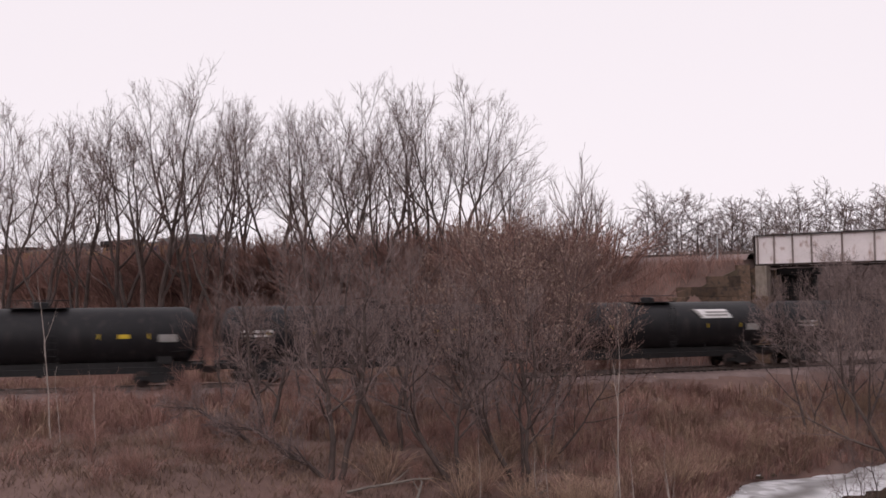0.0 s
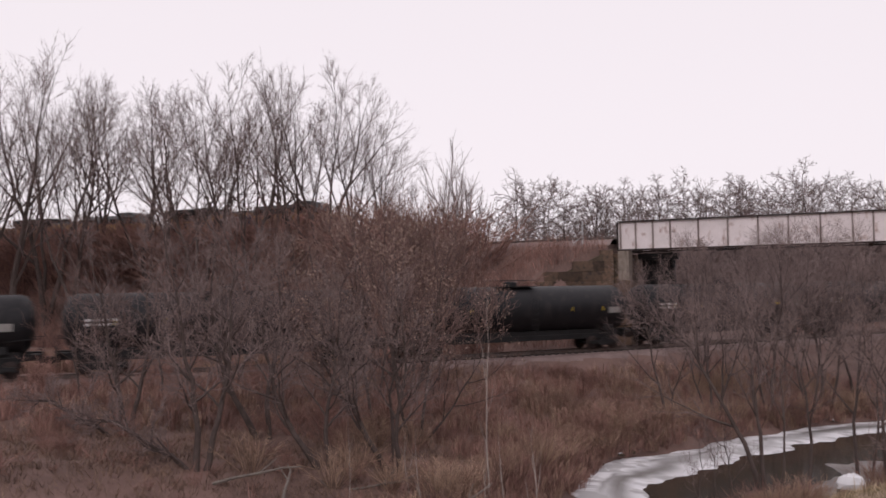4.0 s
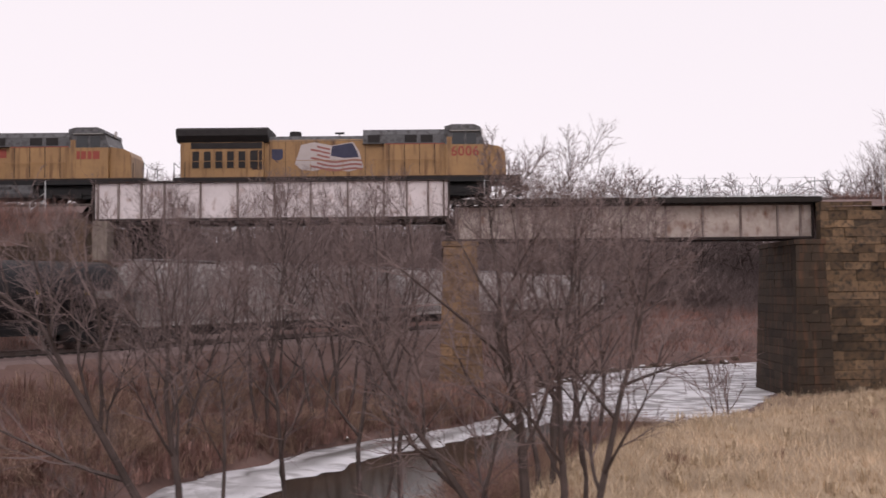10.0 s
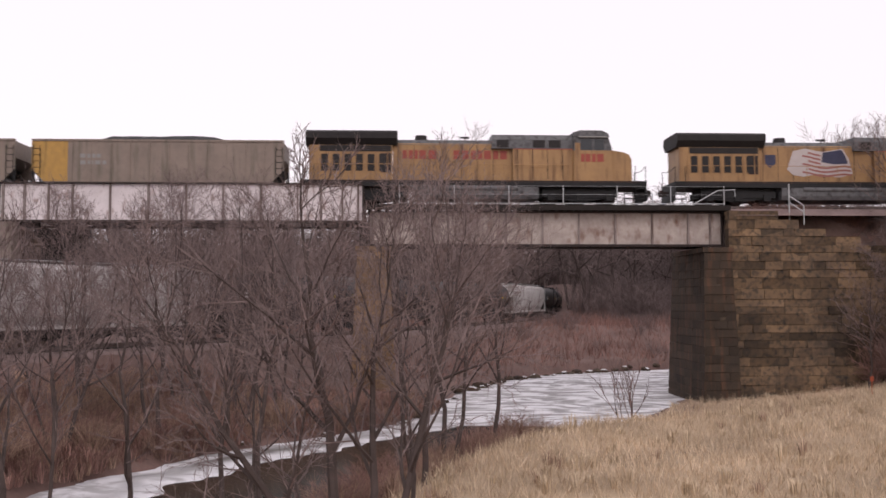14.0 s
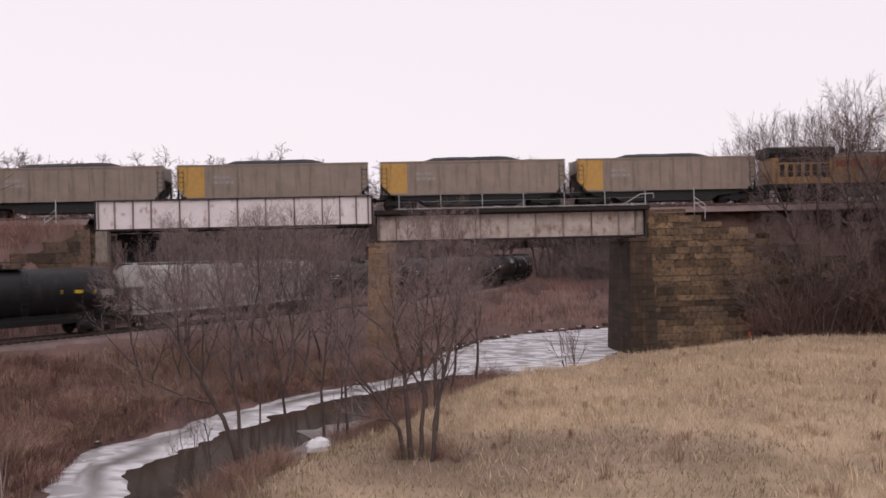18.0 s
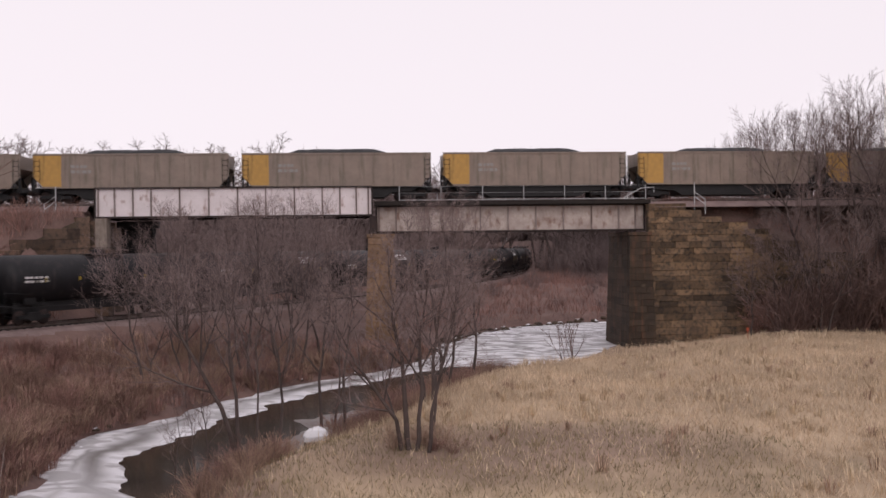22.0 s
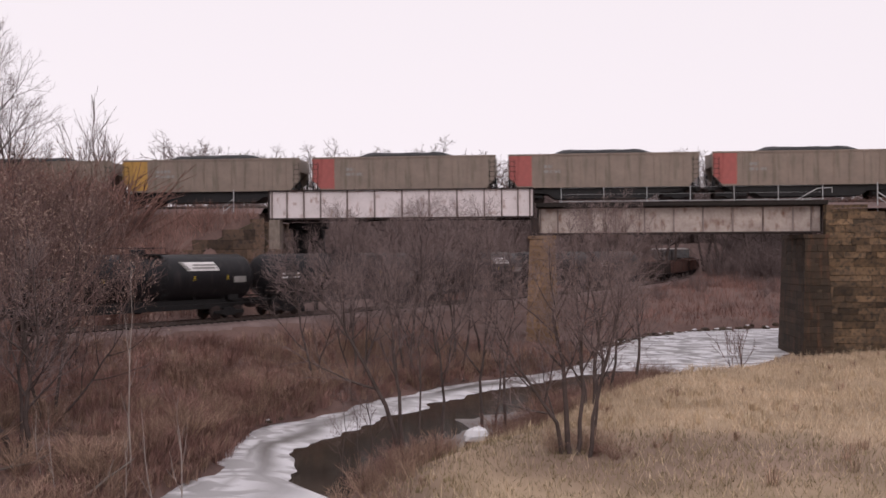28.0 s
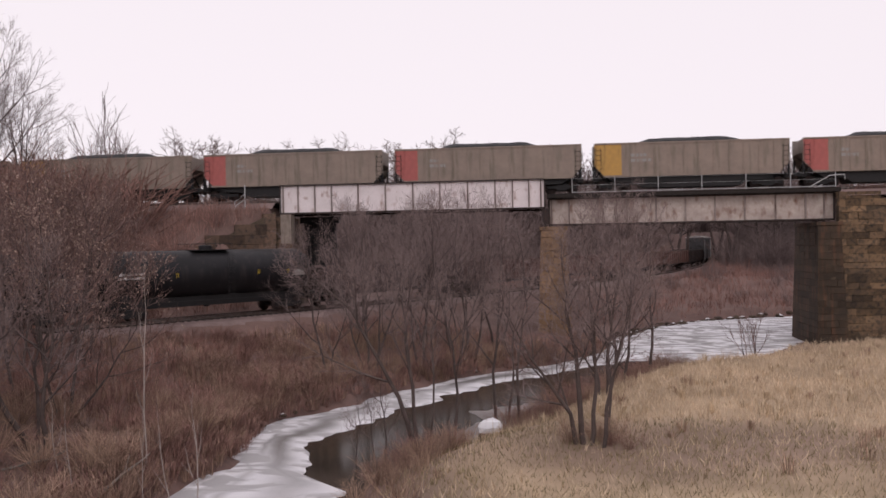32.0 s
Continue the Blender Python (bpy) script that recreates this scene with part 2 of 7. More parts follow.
# ---- mesh helpers ----
class Geo:
    """Collects plain geometry for one mesh."""

    def __init__(self):
        self.v, self.f = [], []

    def add(self, verts, faces):
        k = len(self.v)
        self.v.extend(verts)
        self.f.extend([tuple(i + k for i in f) for f in faces])
        return self

    def box(self, x0, x1, y0, y1, z0, z1):
        return self.add([(x, y, z) for z in (z0, z1) for y in (y0, y1) for x in (x0, x1)],
                        [(0, 2, 3, 1), (4, 5, 7, 6), (0, 1, 5, 4), (2, 6, 7, 3), (0, 4, 6, 2), (1, 3, 7, 5)])

    def tube(self, pts, radii, n=6, cap=True):
        """A tube through pts, with a radius for each."""
        k = len(self.v)
        for i, p in enumerate(pts):
            a, b = pts[max(i - 1, 0)], pts[min(i + 1, len(pts) - 1)]
            dx, dy, dz = b[0] - a[0], b[1] - a[1], b[2] - a[2]
            ln = math.sqrt(dx * dx + dy * dy + dz * dz) or 1.0
            dx, dy, dz = dx / ln, dy / ln, dz / ln
            if abs(dz) < 0.9:
                ux, uy, uz = dy, -dx, 0.0
            else:
                ux, uy, uz = 0.0, dz, -dy
            ul = math.sqrt(ux * ux + uy * uy + uz * uz)
            ux, uy, uz = ux / ul, uy / ul, uz / ul
            wx, wy, wz = dy * uz - dz * uy, dz * ux - dx * uz, dx * uy - dy * ux
            r = radii[i]
            for j in range(n):
                c, s = math.cos(2 * math.pi * j / n) * r, math.sin(2 * math.pi * j / n) * r
                self.v.append((p[0] + ux * c + wx * s, p[1] + uy * c + wy * s, p[2] + uz * c + wz * s))
        for i in range(len(pts) - 1):
            for j in range(n):
                a, b = k + i * n + j, k + i * n + (j + 1) % n
                self.f.append((a, b, b + n, a + n))
        if cap:
            self.f.append(tuple(k + j for j in reversed(range(n))))
            self.f.append(tuple(k + (len(pts) - 1) * n + j for j in range(n)))
        return self

    def prism(self, outline, y0, y1, axis="y"):
        """An outline of (a, b) pushed from y0 to y1 along an axis; outline axes are the other two in order."""
        n = len(outline)
        def at(a, b, c):
            return (a, c, b) if axis == "y" else ((c, a, b) if axis == "x" else (a, b, c))
        vs = [at(a, b, y0) for a, b in outline] + [at(a, b, y1) for a, b in outline]
        fs = [tuple(range(n)), tuple(reversed(range(n, 2 * n)))]
        fs += [(i + n, (i + 1) % n + n, (i + 1) % n, i) for i in range(n)]
        return self.add(vs, fs)

    def mesh(self, name, smooth=False):
        me = bpy.data.meshes.new(name)
        me.from_pydata(self.v, [], self.f)
        if smooth:
            me.shade_smooth()
        return me


def recalc(me):
    bm = bmesh.new()
    bm.from_mesh(me)
    bmesh.ops.recalc_face_normals(bm, faces=bm.faces)
    bm.to_mesh(me)
    bm.free()


def part(name, geo, material, parent=None, label="", smooth=False, at=None, fix=True):
    me = geo.mesh(name, smooth) if isinstance(geo, Geo) else geo
    if isinstance(geo, Geo):
        if fix:
            recalc(me)
        me.materials.append(material)
    ob = new(name, me)
    ob.parent = parent
    if at is not None:
        ob.matrix_basis = at
    if label:
        tagged(ob, label)
    return ob


def box_part(name, b, material, parent, label=""):
    return part(name, Geo().box(*b), material, parent, label, fix=False)


def thing(name, label, category, group="", kind="", at=None):
    ob = new(name)
    ob.empty_display_size = 0.3
    if at is not None:
        ob.matrix_basis = at
    return tagged(ob, label, category, group, kind)


def bulk(name, verts, faces, material, parent=None):
    """A large mesh from arrays of triangles or quads."""
    me = bpy.data.meshes.new(name)
    verts, faces = np.asarray(verts, np.float32), np.asarray(faces, np.int32)
    me.vertices.add(len(verts))
    me.vertices.foreach_set("co", verts.ravel())
    k = faces.shape[1]
    me.loops.add(faces.size)
    me.loops.foreach_set("vertex_index", faces.ravel())
    me.polygons.add(len(faces))
    me.polygons.foreach_set("loop_start", np.arange(0, faces.size, k, dtype=np.int32))
    me.update(calc_edges=True)
    me.validate()
    me.materials.append(material)
    ob = new(name, me)
    ob.parent = parent
    return ob

# ---- plan: x along the upper bridge, y away from the viewer, water at z = 0 ----
AXIS_Y, RAIL_UP = 77.4, 12.35          # upper track
ARC_C, ARC_R = Vector((-291.4, 250.8)), 329.07   # lower track, a long curve
ARC_A = math.atan2(64.0 - 250.8, -20.5 + 291.4)
RAIL_LOW = 3.9
FAR_BANK = [(-12.5, 5), (-12.5, 30.4), (-11.9, 34.5), (-12.9, 42.5), (-10.7, 46.3), (-7.7, 52.9), (-3.2, 59.8), (1.0, 63.5), (4.5, 70), (7.0, 84), (15, 97.5), (26.5, 102), (70, 112), (400, 160)]
NEAR_BANK = [(-5.0, 5), (-6.4, 31), (-6.2, 34), (-4.1, 38), (-1.6, 41.8), (1.4, 49.8), (5, 57), (9.5, 63.5), (15.2, 67.5), (20.4, 77.4), (25.5, 89.6), (40, 95), (70, 99), (400, 140)]


def arc_point(s, off=0.0):
    a = ARC_A + s / ARC_R
    return (ARC_C.x + (ARC_R + off) * math.cos(a), ARC_C.y + (ARC_R + off) * math.sin(a))


def arc_pose(s, z=RAIL_LOW):
    x, y = arc_point(s)
    return pose(x, y, z, 0, 0, math.degrees(ARC_A + s / ARC_R) + 90)


def near_line(X, Y, line):
    """Distance to a polyline, and whether each place lies to the right of it as it runs."""
    best, side = np.full(X.shape, 1e9), np.zeros(X.shape, bool)
    for (ax, ay), (bx, by) in zip(line, line[1:]):
        dx, dy = bx - ax, by - ay
        k = np.clip(((X - ax) * dx + (Y - ay) * dy) / (dx * dx + dy * dy), 0, 1)
        d = np.hypot(X - ax - k * dx, Y - ay - k * dy)
        s = (X - ax) * dy - (Y - ay) * dx > 0
        m = d < best
        best, side = np.where(m, d, best), np.where(m, s, side)
    return best, side


def smooth_noise(X, Y, size, seed):
    rng = np.random.RandomState(seed)
    out = np.zeros(X.shape)
    for k in range(7):
        a, p, f = rng.uniform(0, 6.283, 3)
        w = 6.283 / (size * rng.uniform(0.6, 1.7))
        out += np.sin((X * math.cos(a) + Y * math.sin(a)) * w + p)
    return out / 3.5


def step(x, a, b):
    k = np.clip((x - a) / (b - a), 0, 1)
    return k * k * (3 - 2 * k)


def ground_height(X, Y):
    X, Y = np.asarray(X, float), np.asarray(Y, float)
    df, rf = near_line(X, Y, FAR_BANK)
    dn, rn = near_line(X, Y, NEAR_BANK)
    river = rf & ~rn
    n1, n2 = smooth_noise(X, Y, 14, 1), smooth_noise(X, Y, 3.5, 2)
    # near side: a low meadow; far side: a rising bank
    meadow = 0.08 + 1.2 * step(dn, 0, 4.5 + 11 * step(Y, 54, 66)) + 0.12 * n1 * step(dn, 2, 8) + 0.05 * n2
    meadow += 5.2 * step(-np.hypot(X, Y + 3), -13.5, -5)
    bank = 0.15 + 0.75 * step(df, 0, 1.4) + 2.5 * step(df, 1, 19) + 0.26 * n1 + 0.14 * n2
    bank += 6.5 * step(Y, 120, 230) * step(df, 10, 60) + 2.0 * step(-X, 60, 120)
    land = np.where(rn, meadow, bank)
    h = np.where(river, -0.45, land)
    # lower track bed
    da = np.abs(np.hypot(X - ARC_C.x, Y - ARC_C.y) - ARC_R)
    inside = np.hypot(X - ARC_C.x, Y - ARC_C.y) < ARC_R
    bed = RAIL_LOW - 0.42
    h = np.where(river, h, np.maximum(h, np.minimum(bed, bed - (da - 2.9) / 1.7)))
    cut = bed + np.maximum(da - 3.6, 0) / 1.2
    h = np.where(inside | (da < 3.6), np.minimum(h, cut), h)
    h = np.where(da < 2.9, bed, h)
    # upper embankment, left and right of the bridge
    dy = np.abs(Y - AXIS_Y)
    fill = RAIL_UP - 0.62 - np.maximum(dy - 3.0, 0) / 1.42
    left = X < -21.6
    near_wall = (Y < 75.4) & (X > 22.4) & (X < 46)
    right = (X > 23.0 + 0.5 * np.maximum(Y - 79, 0)) & ~near_wall
    wall_top = 11.7 - 0.3 * np.maximum(X - 25.5, 0) + 1.6 * np.maximum(Y - 75.4, 0)
    fill_r = np.where((X < 46) & (Y < AXIS_Y), np.minimum(fill, np.maximum(wall_top, 2.0)), fill)
    h = np.where(left & (da > 2.9), np.maximum(h, np.where(inside & (da < 9), np.minimum(fill, cut + 9), fill)), h)
    # the ground drops in front of the left wing wall
    front = (X > -31) & (X < -21.0) & (Y < 69.0 + (X + 30) * 0.588) & (da > 2.9)
    h = np.where(front, np.minimum(h, np.where(inside, cut, bed)), h)
    h = np.where(right, np.maximum(h, fill_r), h)
    far = np.hypot(X, Y - 60)
    return h + 4.0 * step(far, 260, 900)


def grid_axis(lo, hi, fine, reach):
    a = list(np.arange(lo, hi + fine / 2, fine))
    d, p = fine, hi
    while p < reach:
        d *= 1.35
        p += d
        a.append(p)
    d, p = fine, lo
    while p > -reach:
        d *= 1.35
        p -= d
        a.insert(0, p)
    return np.array(a)


def ground_at(x, y):
    return float(ground_height(np.array([x]), np.array([y]))[0])


# one ground sheet to the horizon
gx, gy = grid_axis(-110, 80, 1.0, 3500), grid_axis(8, 130, 1.0, 3500)
GX, GY = np.meshgrid(gx, gy)
GZ = ground_height(GX, GY)
nx, ny = len(gx), len(gy)
idx = np.arange(nx * ny).reshape(ny, nx)
quads = np.stack([idx[:-1, :-1], idx[:-1, 1:], idx[1:, 1:], idx[1:, :-1]], -1).reshape(-1, 4)
M_ground = mat("winter_ground", (0.2, 0.124, 0.106), (0.108, 0.068, 0.059), scale=0.35, fine=4.0, bump=0.6)
ground = bulk("ground", np.stack([GX, GY, GZ], -1).reshape(-1, 3), quads, M_ground)
tagged(ground, "brown winter ground with banks and embankments", "ground", kind="structure")
# how much of each place is straw-coloured meadow, how much is red-brown bank
_, on_near = near_line(GX, GY, NEAR_BANK)
dist_near, _ = near_line(GX, GY, NEAR_BANK)
straw = (on_near & (GY < 76)) * step(dist_near, 1.0, 5.0) * (1 - 0.65 * step(-np.hypot((GX - 5) / 1.6, GY - 33), -7, -2))
layer = ground.data.attributes.new("straw", "FLOAT", "POINT")
layer.data.foreach_set("value", straw.ravel().astype(np.float32))
gt = M_ground.node_tree
ga = gt.nodes.new("ShaderNodeAttribute")
ga.attribute_name = "straw"
gmix, gtan = gt.nodes.new("ShaderNodeMixRGB"), gt.nodes.new("ShaderNodeMixRGB")
gnoise = gt.nodes.new("ShaderNodeTexNoise")
gnoise.inputs["Scale"].default_value, gnoise.inputs["Detail"].default_value = 0.25, 8
gtc = gt.nodes.new("ShaderNodeTexCoord")
gt.links.new(gtc.outputs["Object"], gnoise.inputs["Vector"])
gmap = gt.nodes.new("ShaderNodeMapRange")
gmap.inputs[1].default_value, gmap.inputs[2].default_value = 0.38, 0.64
gt.links.new(gnoise.outputs[0], gmap.inputs[0])
gt.links.new(gmap.outputs[0], gtan.inputs[0])
gtan.inputs[1].default_value, gtan.inputs[2].default_value = (0.44, 0.33, 0.222, 1), (0.27, 0.2, 0.132, 1)
gb = gt.nodes["Principled BSDF"]
old = gb.inputs["Base Color"].links[0].from_socket
gt.links.new(ga.outputs["Fac"], gmix.inputs[0])
gt.links.new(old, gmix.inputs[1])
gt.links.new(gtan.outputs[0], gmix.inputs[2])
gt.links.new(gmix.outputs[0], gb.inputs["Base Color"])


# ---- the creek: dark water with shelves of snowy ice ----
def band(line_a, line_b, z, za=None):
    a, b = [Vector(p) for p in line_a], [Vector(p) for p in line_b]
    vs = [(p.x, p.y, z) for p in a] + [(p.x, p.y, z if za is None else za) for p in b]
    return vs, [(i, i + 1, len(a) + i + 1, len(a) + i) for i in range(len(a) - 1)]


def resample(line, n):
    p = np.array(line, float)
    for _ in range(3):
        q = np.empty((2 * len(p) - 2, 2))
        q[0::2], q[1::2] = 0.75 * p[:-1] + 0.25 * p[1:], 0.25 * p[:-1] + 0.75 * p[1:]
        p = np.concatenate([p[:1], q, p[-1:]])
    s = np.concatenate([[0], np.cumsum(np.hypot(*np.diff(p, axis=0).T))])
    u = np.linspace(0, s[-1], n)
    return np.stack([np.interp(u, s, p[:, 0]), np.interp(u, s, p[:, 1])], -1)


M_water = mat("dark_creek_water", (0.062, 0.046, 0.034), (0.03, 0.023, 0.018), rough=0.12, spec=0.12, scale=0.5, fine=5, bump=0.06)
wx = resample(FAR_BANK[:13], 60)
wn = resample(NEAR_BANK[:13], 60)
out_f, out_n = wx + (wx - wn) * 0.25, wn + (wn - wx) * 0.25
v, f = band(out_f, out_n, 0.0)
creek = Geo().add(v, f)
tagged(part("water", creek, M_water), "dark shallow creek water between icy edges", "water", kind="structure")


# ---- ice along the creek ----
def ragged(n, gap, seed):
    """Random values at every gap-th of n places, joined by straight lines: the broken edge of ice."""
    r = np.random.RandomState(seed)
    return np.interp(np.arange(n), np.arange(0, n + gap, gap), r.uniform(-1, 1, len(np.arange(0, n + gap, gap))))


def ice_sheet(name, y0, y1, inner, z, label, seed, from_near=False, material=None, rough_edge=0.07):
    """Ice from one bank to a broken inner edge; inner(y) is the share of the creek's width that it covers."""
    n, cols = 1201, 15
    a, b = resample(FAR_BANK[:13], n), resample(NEAR_BANK[:13], n)
    if from_near:
        a, b = b, a
    edge_in = rough_edge * (1.0 * ragged(n, 21, seed) + 0.7 * ragged(n, 8, seed + 1) + 0.45 * ragged(n, 3, seed + 2))
    edge_in = np.convolve(edge_in, np.ones(5) / 5, 'same')
    edge_out = 0.03 * ragged(n, 9, seed + 3) + 0.03 * ragged(n, 4, seed + 4)
    swirl = 0.12 * ragged(n, 17, seed + 5)
    rows, melt = [], []
    for i in range(n):
        if not y0 <= a[i][1] <= y1:
            continue
        share = inner(a[i][1])
        w = share + edge_in[i] * min(1.0, max(share, 0) * 4)
        w = max(-0.08, min(w, 1.06))
        for j in range(cols):
            q = j / (cols - 1)
            k = -0.06 + edge_out[i] + (w + 0.06 - edge_out[i]) * q
            p = a[i] + (b[i] - a[i]) * k
            rim = 1 - q ** 8
            rows.append((p[0], p[1], z * rim + 0.012 + 0.008 * rim * math.sin(i * 0.37 + j * 1.3)))
            melt.append(math.exp(-((q - 0.6 - swirl[i]) / 0.2) ** 2) * (0.75 + 0.25 * math.sin(i * 0.04 + seed)) + 0.5 * math.exp(-((q - 0.33 + swirl[i]) / 0.05) ** 2))
    m = len(rows) // cols
    faces = [(i * cols + j, i * cols + j + 1, (i + 1) * cols + j + 1, (i + 1) * cols + j) for i in range(m - 1) for j in range(cols - 1)]
    ob = bulk(name, rows, faces, material or M_ice)
    layer = ob.data.attributes.new("melt", "FLOAT", "POINT")
    layer.data.foreach_set("value", np.array(melt, np.float32))
    ob.data.shade_smooth()
    return tagged(ob, label, "ice")


def ice_material(name, rings, streaks):
    """Snowy ice: grey melt bands that follow the bank, and long grey streaks along the creek."""
    m = mat(name, (0.8, 0.79, 0.81), (0.66, 0.66, 0.69), rough=0.65, spec=0.1, scale=1.0, fine=10, bump=0.2)
    t = m.node_tree
    n, l = t.nodes, t.links
    b = n["Principled BSDF"]
    tc = n.new("ShaderNodeTexCoord")
    wv = n.new("ShaderNodeTexNoise")
    mp = n.new("ShaderNodeMapping")
    mp.inputs["Rotation"].default_value = (0, 0, radians(-58))
    mp.inputs["Scale"].default_value = (0.2, 0.42, 0.4)
    wv.inputs["Scale"].default_value, wv.inputs["Detail"].default_value, wv.inputs["Distortion"].default_value = 0.8, 5, 3.2
    l.new(tc.outputs["Object"], mp.inputs[0])
    l.new(mp.outputs[0], wv.inputs["Vector"])
    r = n.new("ShaderNodeMapRange")
    r.inputs[1].default_value, r.inputs[2].default_value, r.inputs[4].default_value = 0.45, 0.57, streaks
    l.new(wv.outputs[0], r.inputs[0])
    at = n.new("ShaderNodeAttribute")
    at.attribute_name = "melt"
    brk = n.new("ShaderNodeMath")
    brk.operation = "MULTIPLY"
    brk.inputs[1].default_value = rings
    l.new(at.outputs["Fac"], brk.inputs[0])
    mxf = n.new("ShaderNodeMath")
    mxf.operation = "MAXIMUM"
    l.new(r.outputs[0], mxf.inputs[0])
    l.new(brk.outputs[0], mxf.inputs[1])
    cl = n.new("ShaderNodeClamp")
    l.new(mxf.outputs[0], cl.inputs[0])
    mx = n.new("ShaderNodeMixRGB")
    mx.inputs[2].default_value = (0.17, 0.158, 0.152, 1)
    l.new(cl.outputs[0], mx.inputs[0])
    l.new(b.inputs["Base Color"].links[0].from_socket, mx.inputs[1])
    l.new(mx.outputs[0], b.inputs["Base Color"])
    return m


M_ice = ice_material("snowy_ice", 1.0, 0.6)
M_ice_broad = ice_material("streaked_ice", 0.0, 0.75)
SHELF_Y, SHELF_W = (24, 31, 33, 34.4, 35.6, 38, 42, 50, 60, 68, 78), (1.0, 1.0, 0.97, 0.93, 0.55, 0.46, 0.36, 0.32, 0.3, 0.34, 0.5)
shelf = lambda y: float(np.interp(y, SHELF_Y, SHELF_W))
for k, (y0, y1) in enumerate(((24, 33.6), (33.4, 44.6), (44.4, 57.6), (57.4, 70))):
    tagged(ice_sheet("ice_shelf", y0, y1, shelf, 0.09, "snow-covered shelf of ice along the creek bank", 3), group="ice shelves")
for y0, y1 in ((68, 88.6), (88.4, 118)):
    tagged(ice_sheet("ice_sheet", y0, y1, lambda y: 1.1 if y > 74 else 0.4 + 0.7 * (y - 68) / 6, 0.07, "broad snowy ice sheet with grey melt streaks", 5, material=M_ice_broad), group="ice sheets")
ice_sheet("ice_fringe", 37, 52, lambda y: 0.3 * max(0.0, math.sin((y - 37) / 15 * math.pi)) - 0.04, 0.03, "thin grey ice at the grassy bank", 8, True, M_slush, 0.1)
lump_rng = random.Random(77)
block = Geo().add([(math.cos(a * 0.698) * r * lump_rng.uniform(0.8, 1.15), math.sin(a * 0.698) * r * 0.7 * lump_rng.uniform(0.8, 1.15), z * lump_rng.uniform(0.85, 1.1)) for z, r in ((0, 0.78), (0.25, 0.8), (0.48, 0.62), (0.6, 0.25)) for a in range(9)],
                  [(i * 9 + k, i * 9 + (k + 1) % 9, i * 9 + 9 + (k + 1) % 9, i * 9 + 9 + k) for i in range(3) for k in range(9)] + [tuple(range(27, 36))])
tagged(part("snow_lump", block, M_snow, at=pose(-2.25, 39.4, 0.42, 0, 0, 12) @ Matrix.Diagonal((0.66, 0.62, 0.95, 1)), smooth=False), "lump of old snow on a rock at the water's edge", "snow")

seat_rock = Geo().add([(-0.6, -0.45, -0.4), (0.6, -0.5, -0.4), (0.65, 0.45, -0.4), (-0.55, 0.5, -0.4), (-0.5, -0.3, 0.26), (0.45, -0.34, 0.33), (0.5, 0.3, 0.3), (-0.42, 0.34, 0.32)],
                      [(0, 3, 2, 1), (4, 5, 6, 7), (0, 1, 5, 4), (1, 2, 6, 5), (2, 3, 7, 6), (3, 0, 4, 7)])
tagged(part("rock", seat_rock, M_stone_dark, at=pose(-2.25, 39.4, 0.13, 0, 0, 12)), "dark boulder at the water's edge under old snow", "rock", "rocks along the creek")

# ---- upper bridge ----


def girder(name, x0, x1, y, z0, z1, stations, material, flange, label, thick=0.06, side=-1):
    g = thing(name, label, "bridge girder", "bridge girders")
    box_part("top_flange", (x0, x1, y - 0.24, y + 0.24, z1 - 0.09, z1), flange, g, "dark rusted steel flange")
    box_part("bottom_flange", (x0, x1, y - 0.24, y + 0.24, z0, z0 + 0.14), flange, g, "dark rusted steel flange")
    for a, b in zip(stations, stations[1:]):
        box_part("web_panel", (x0 + a + 0.003, x0 + b - 0.003, y - thick / 2, y + thick / 2, z0 + 0.145, z1 - 0.095), material, g)
    for a in stations:
        s = Geo().box(x0 + a - 0.055, x0 + a + 0.055, y - 0.17, y - thick / 2 - 0.003, z0 + 0.145, z1 - 0.095)
        s.box(x0 + a - 0.055, x0 + a + 0.055, y + thick / 2 + 0.003, y + 0.17, z0 + 0.145, z1 - 0.095)
        part("stiffener", s, flange if abs(a - stations[0]) < 0.01 or abs(a - stations[-1]) < 0.01 else M_stiff, g, fix=False)
    return g


M_stiff = mat("stained_stiffener", (0.3, 0.25, 0.235), (0.19, 0.15, 0.14), dirt=(0.09, 0.055, 0.045), dirt_amount=0.5, streak=1)
ST1 = [0.0, 0.25, 1.5, 2.9, 4.3, 6.5, 8.75, 11.0, 13.2, 15.45, 17.65, 19.05, 20.35, 21.3, 21.6]
girder("through_girder", -21.2, 0.4, 75.0, 11.08, 13.5, ST1, M_white_steel, M_rust, "white-painted riveted plate girder streaked with rust")
girder("through_girder", -21.2, 0.4, 79.8, 11.08, 13.5, ST1, M_white_steel, M_rust, "white-painted riveted plate girder streaked with rust")
ST2 = [0.0, 0.2, 1.6, 3.9, 6.2, 8.5, 10.8, 13.1, 15.4, 17.75, 20.05, 21.45, 22.2]
girder("deck_girder", 0.75, 22.95, 76.1, 9.72, 11.92, ST2, M_white_steel_b, M_rust, "grimy white deck girder with rust stains under the track")
girder("deck_girder", 0.75, 22.95, 78.7, 9.72, 11.92, ST2, M_white_steel_b, M_rust, "grimy white deck girder with rust stains under the track")

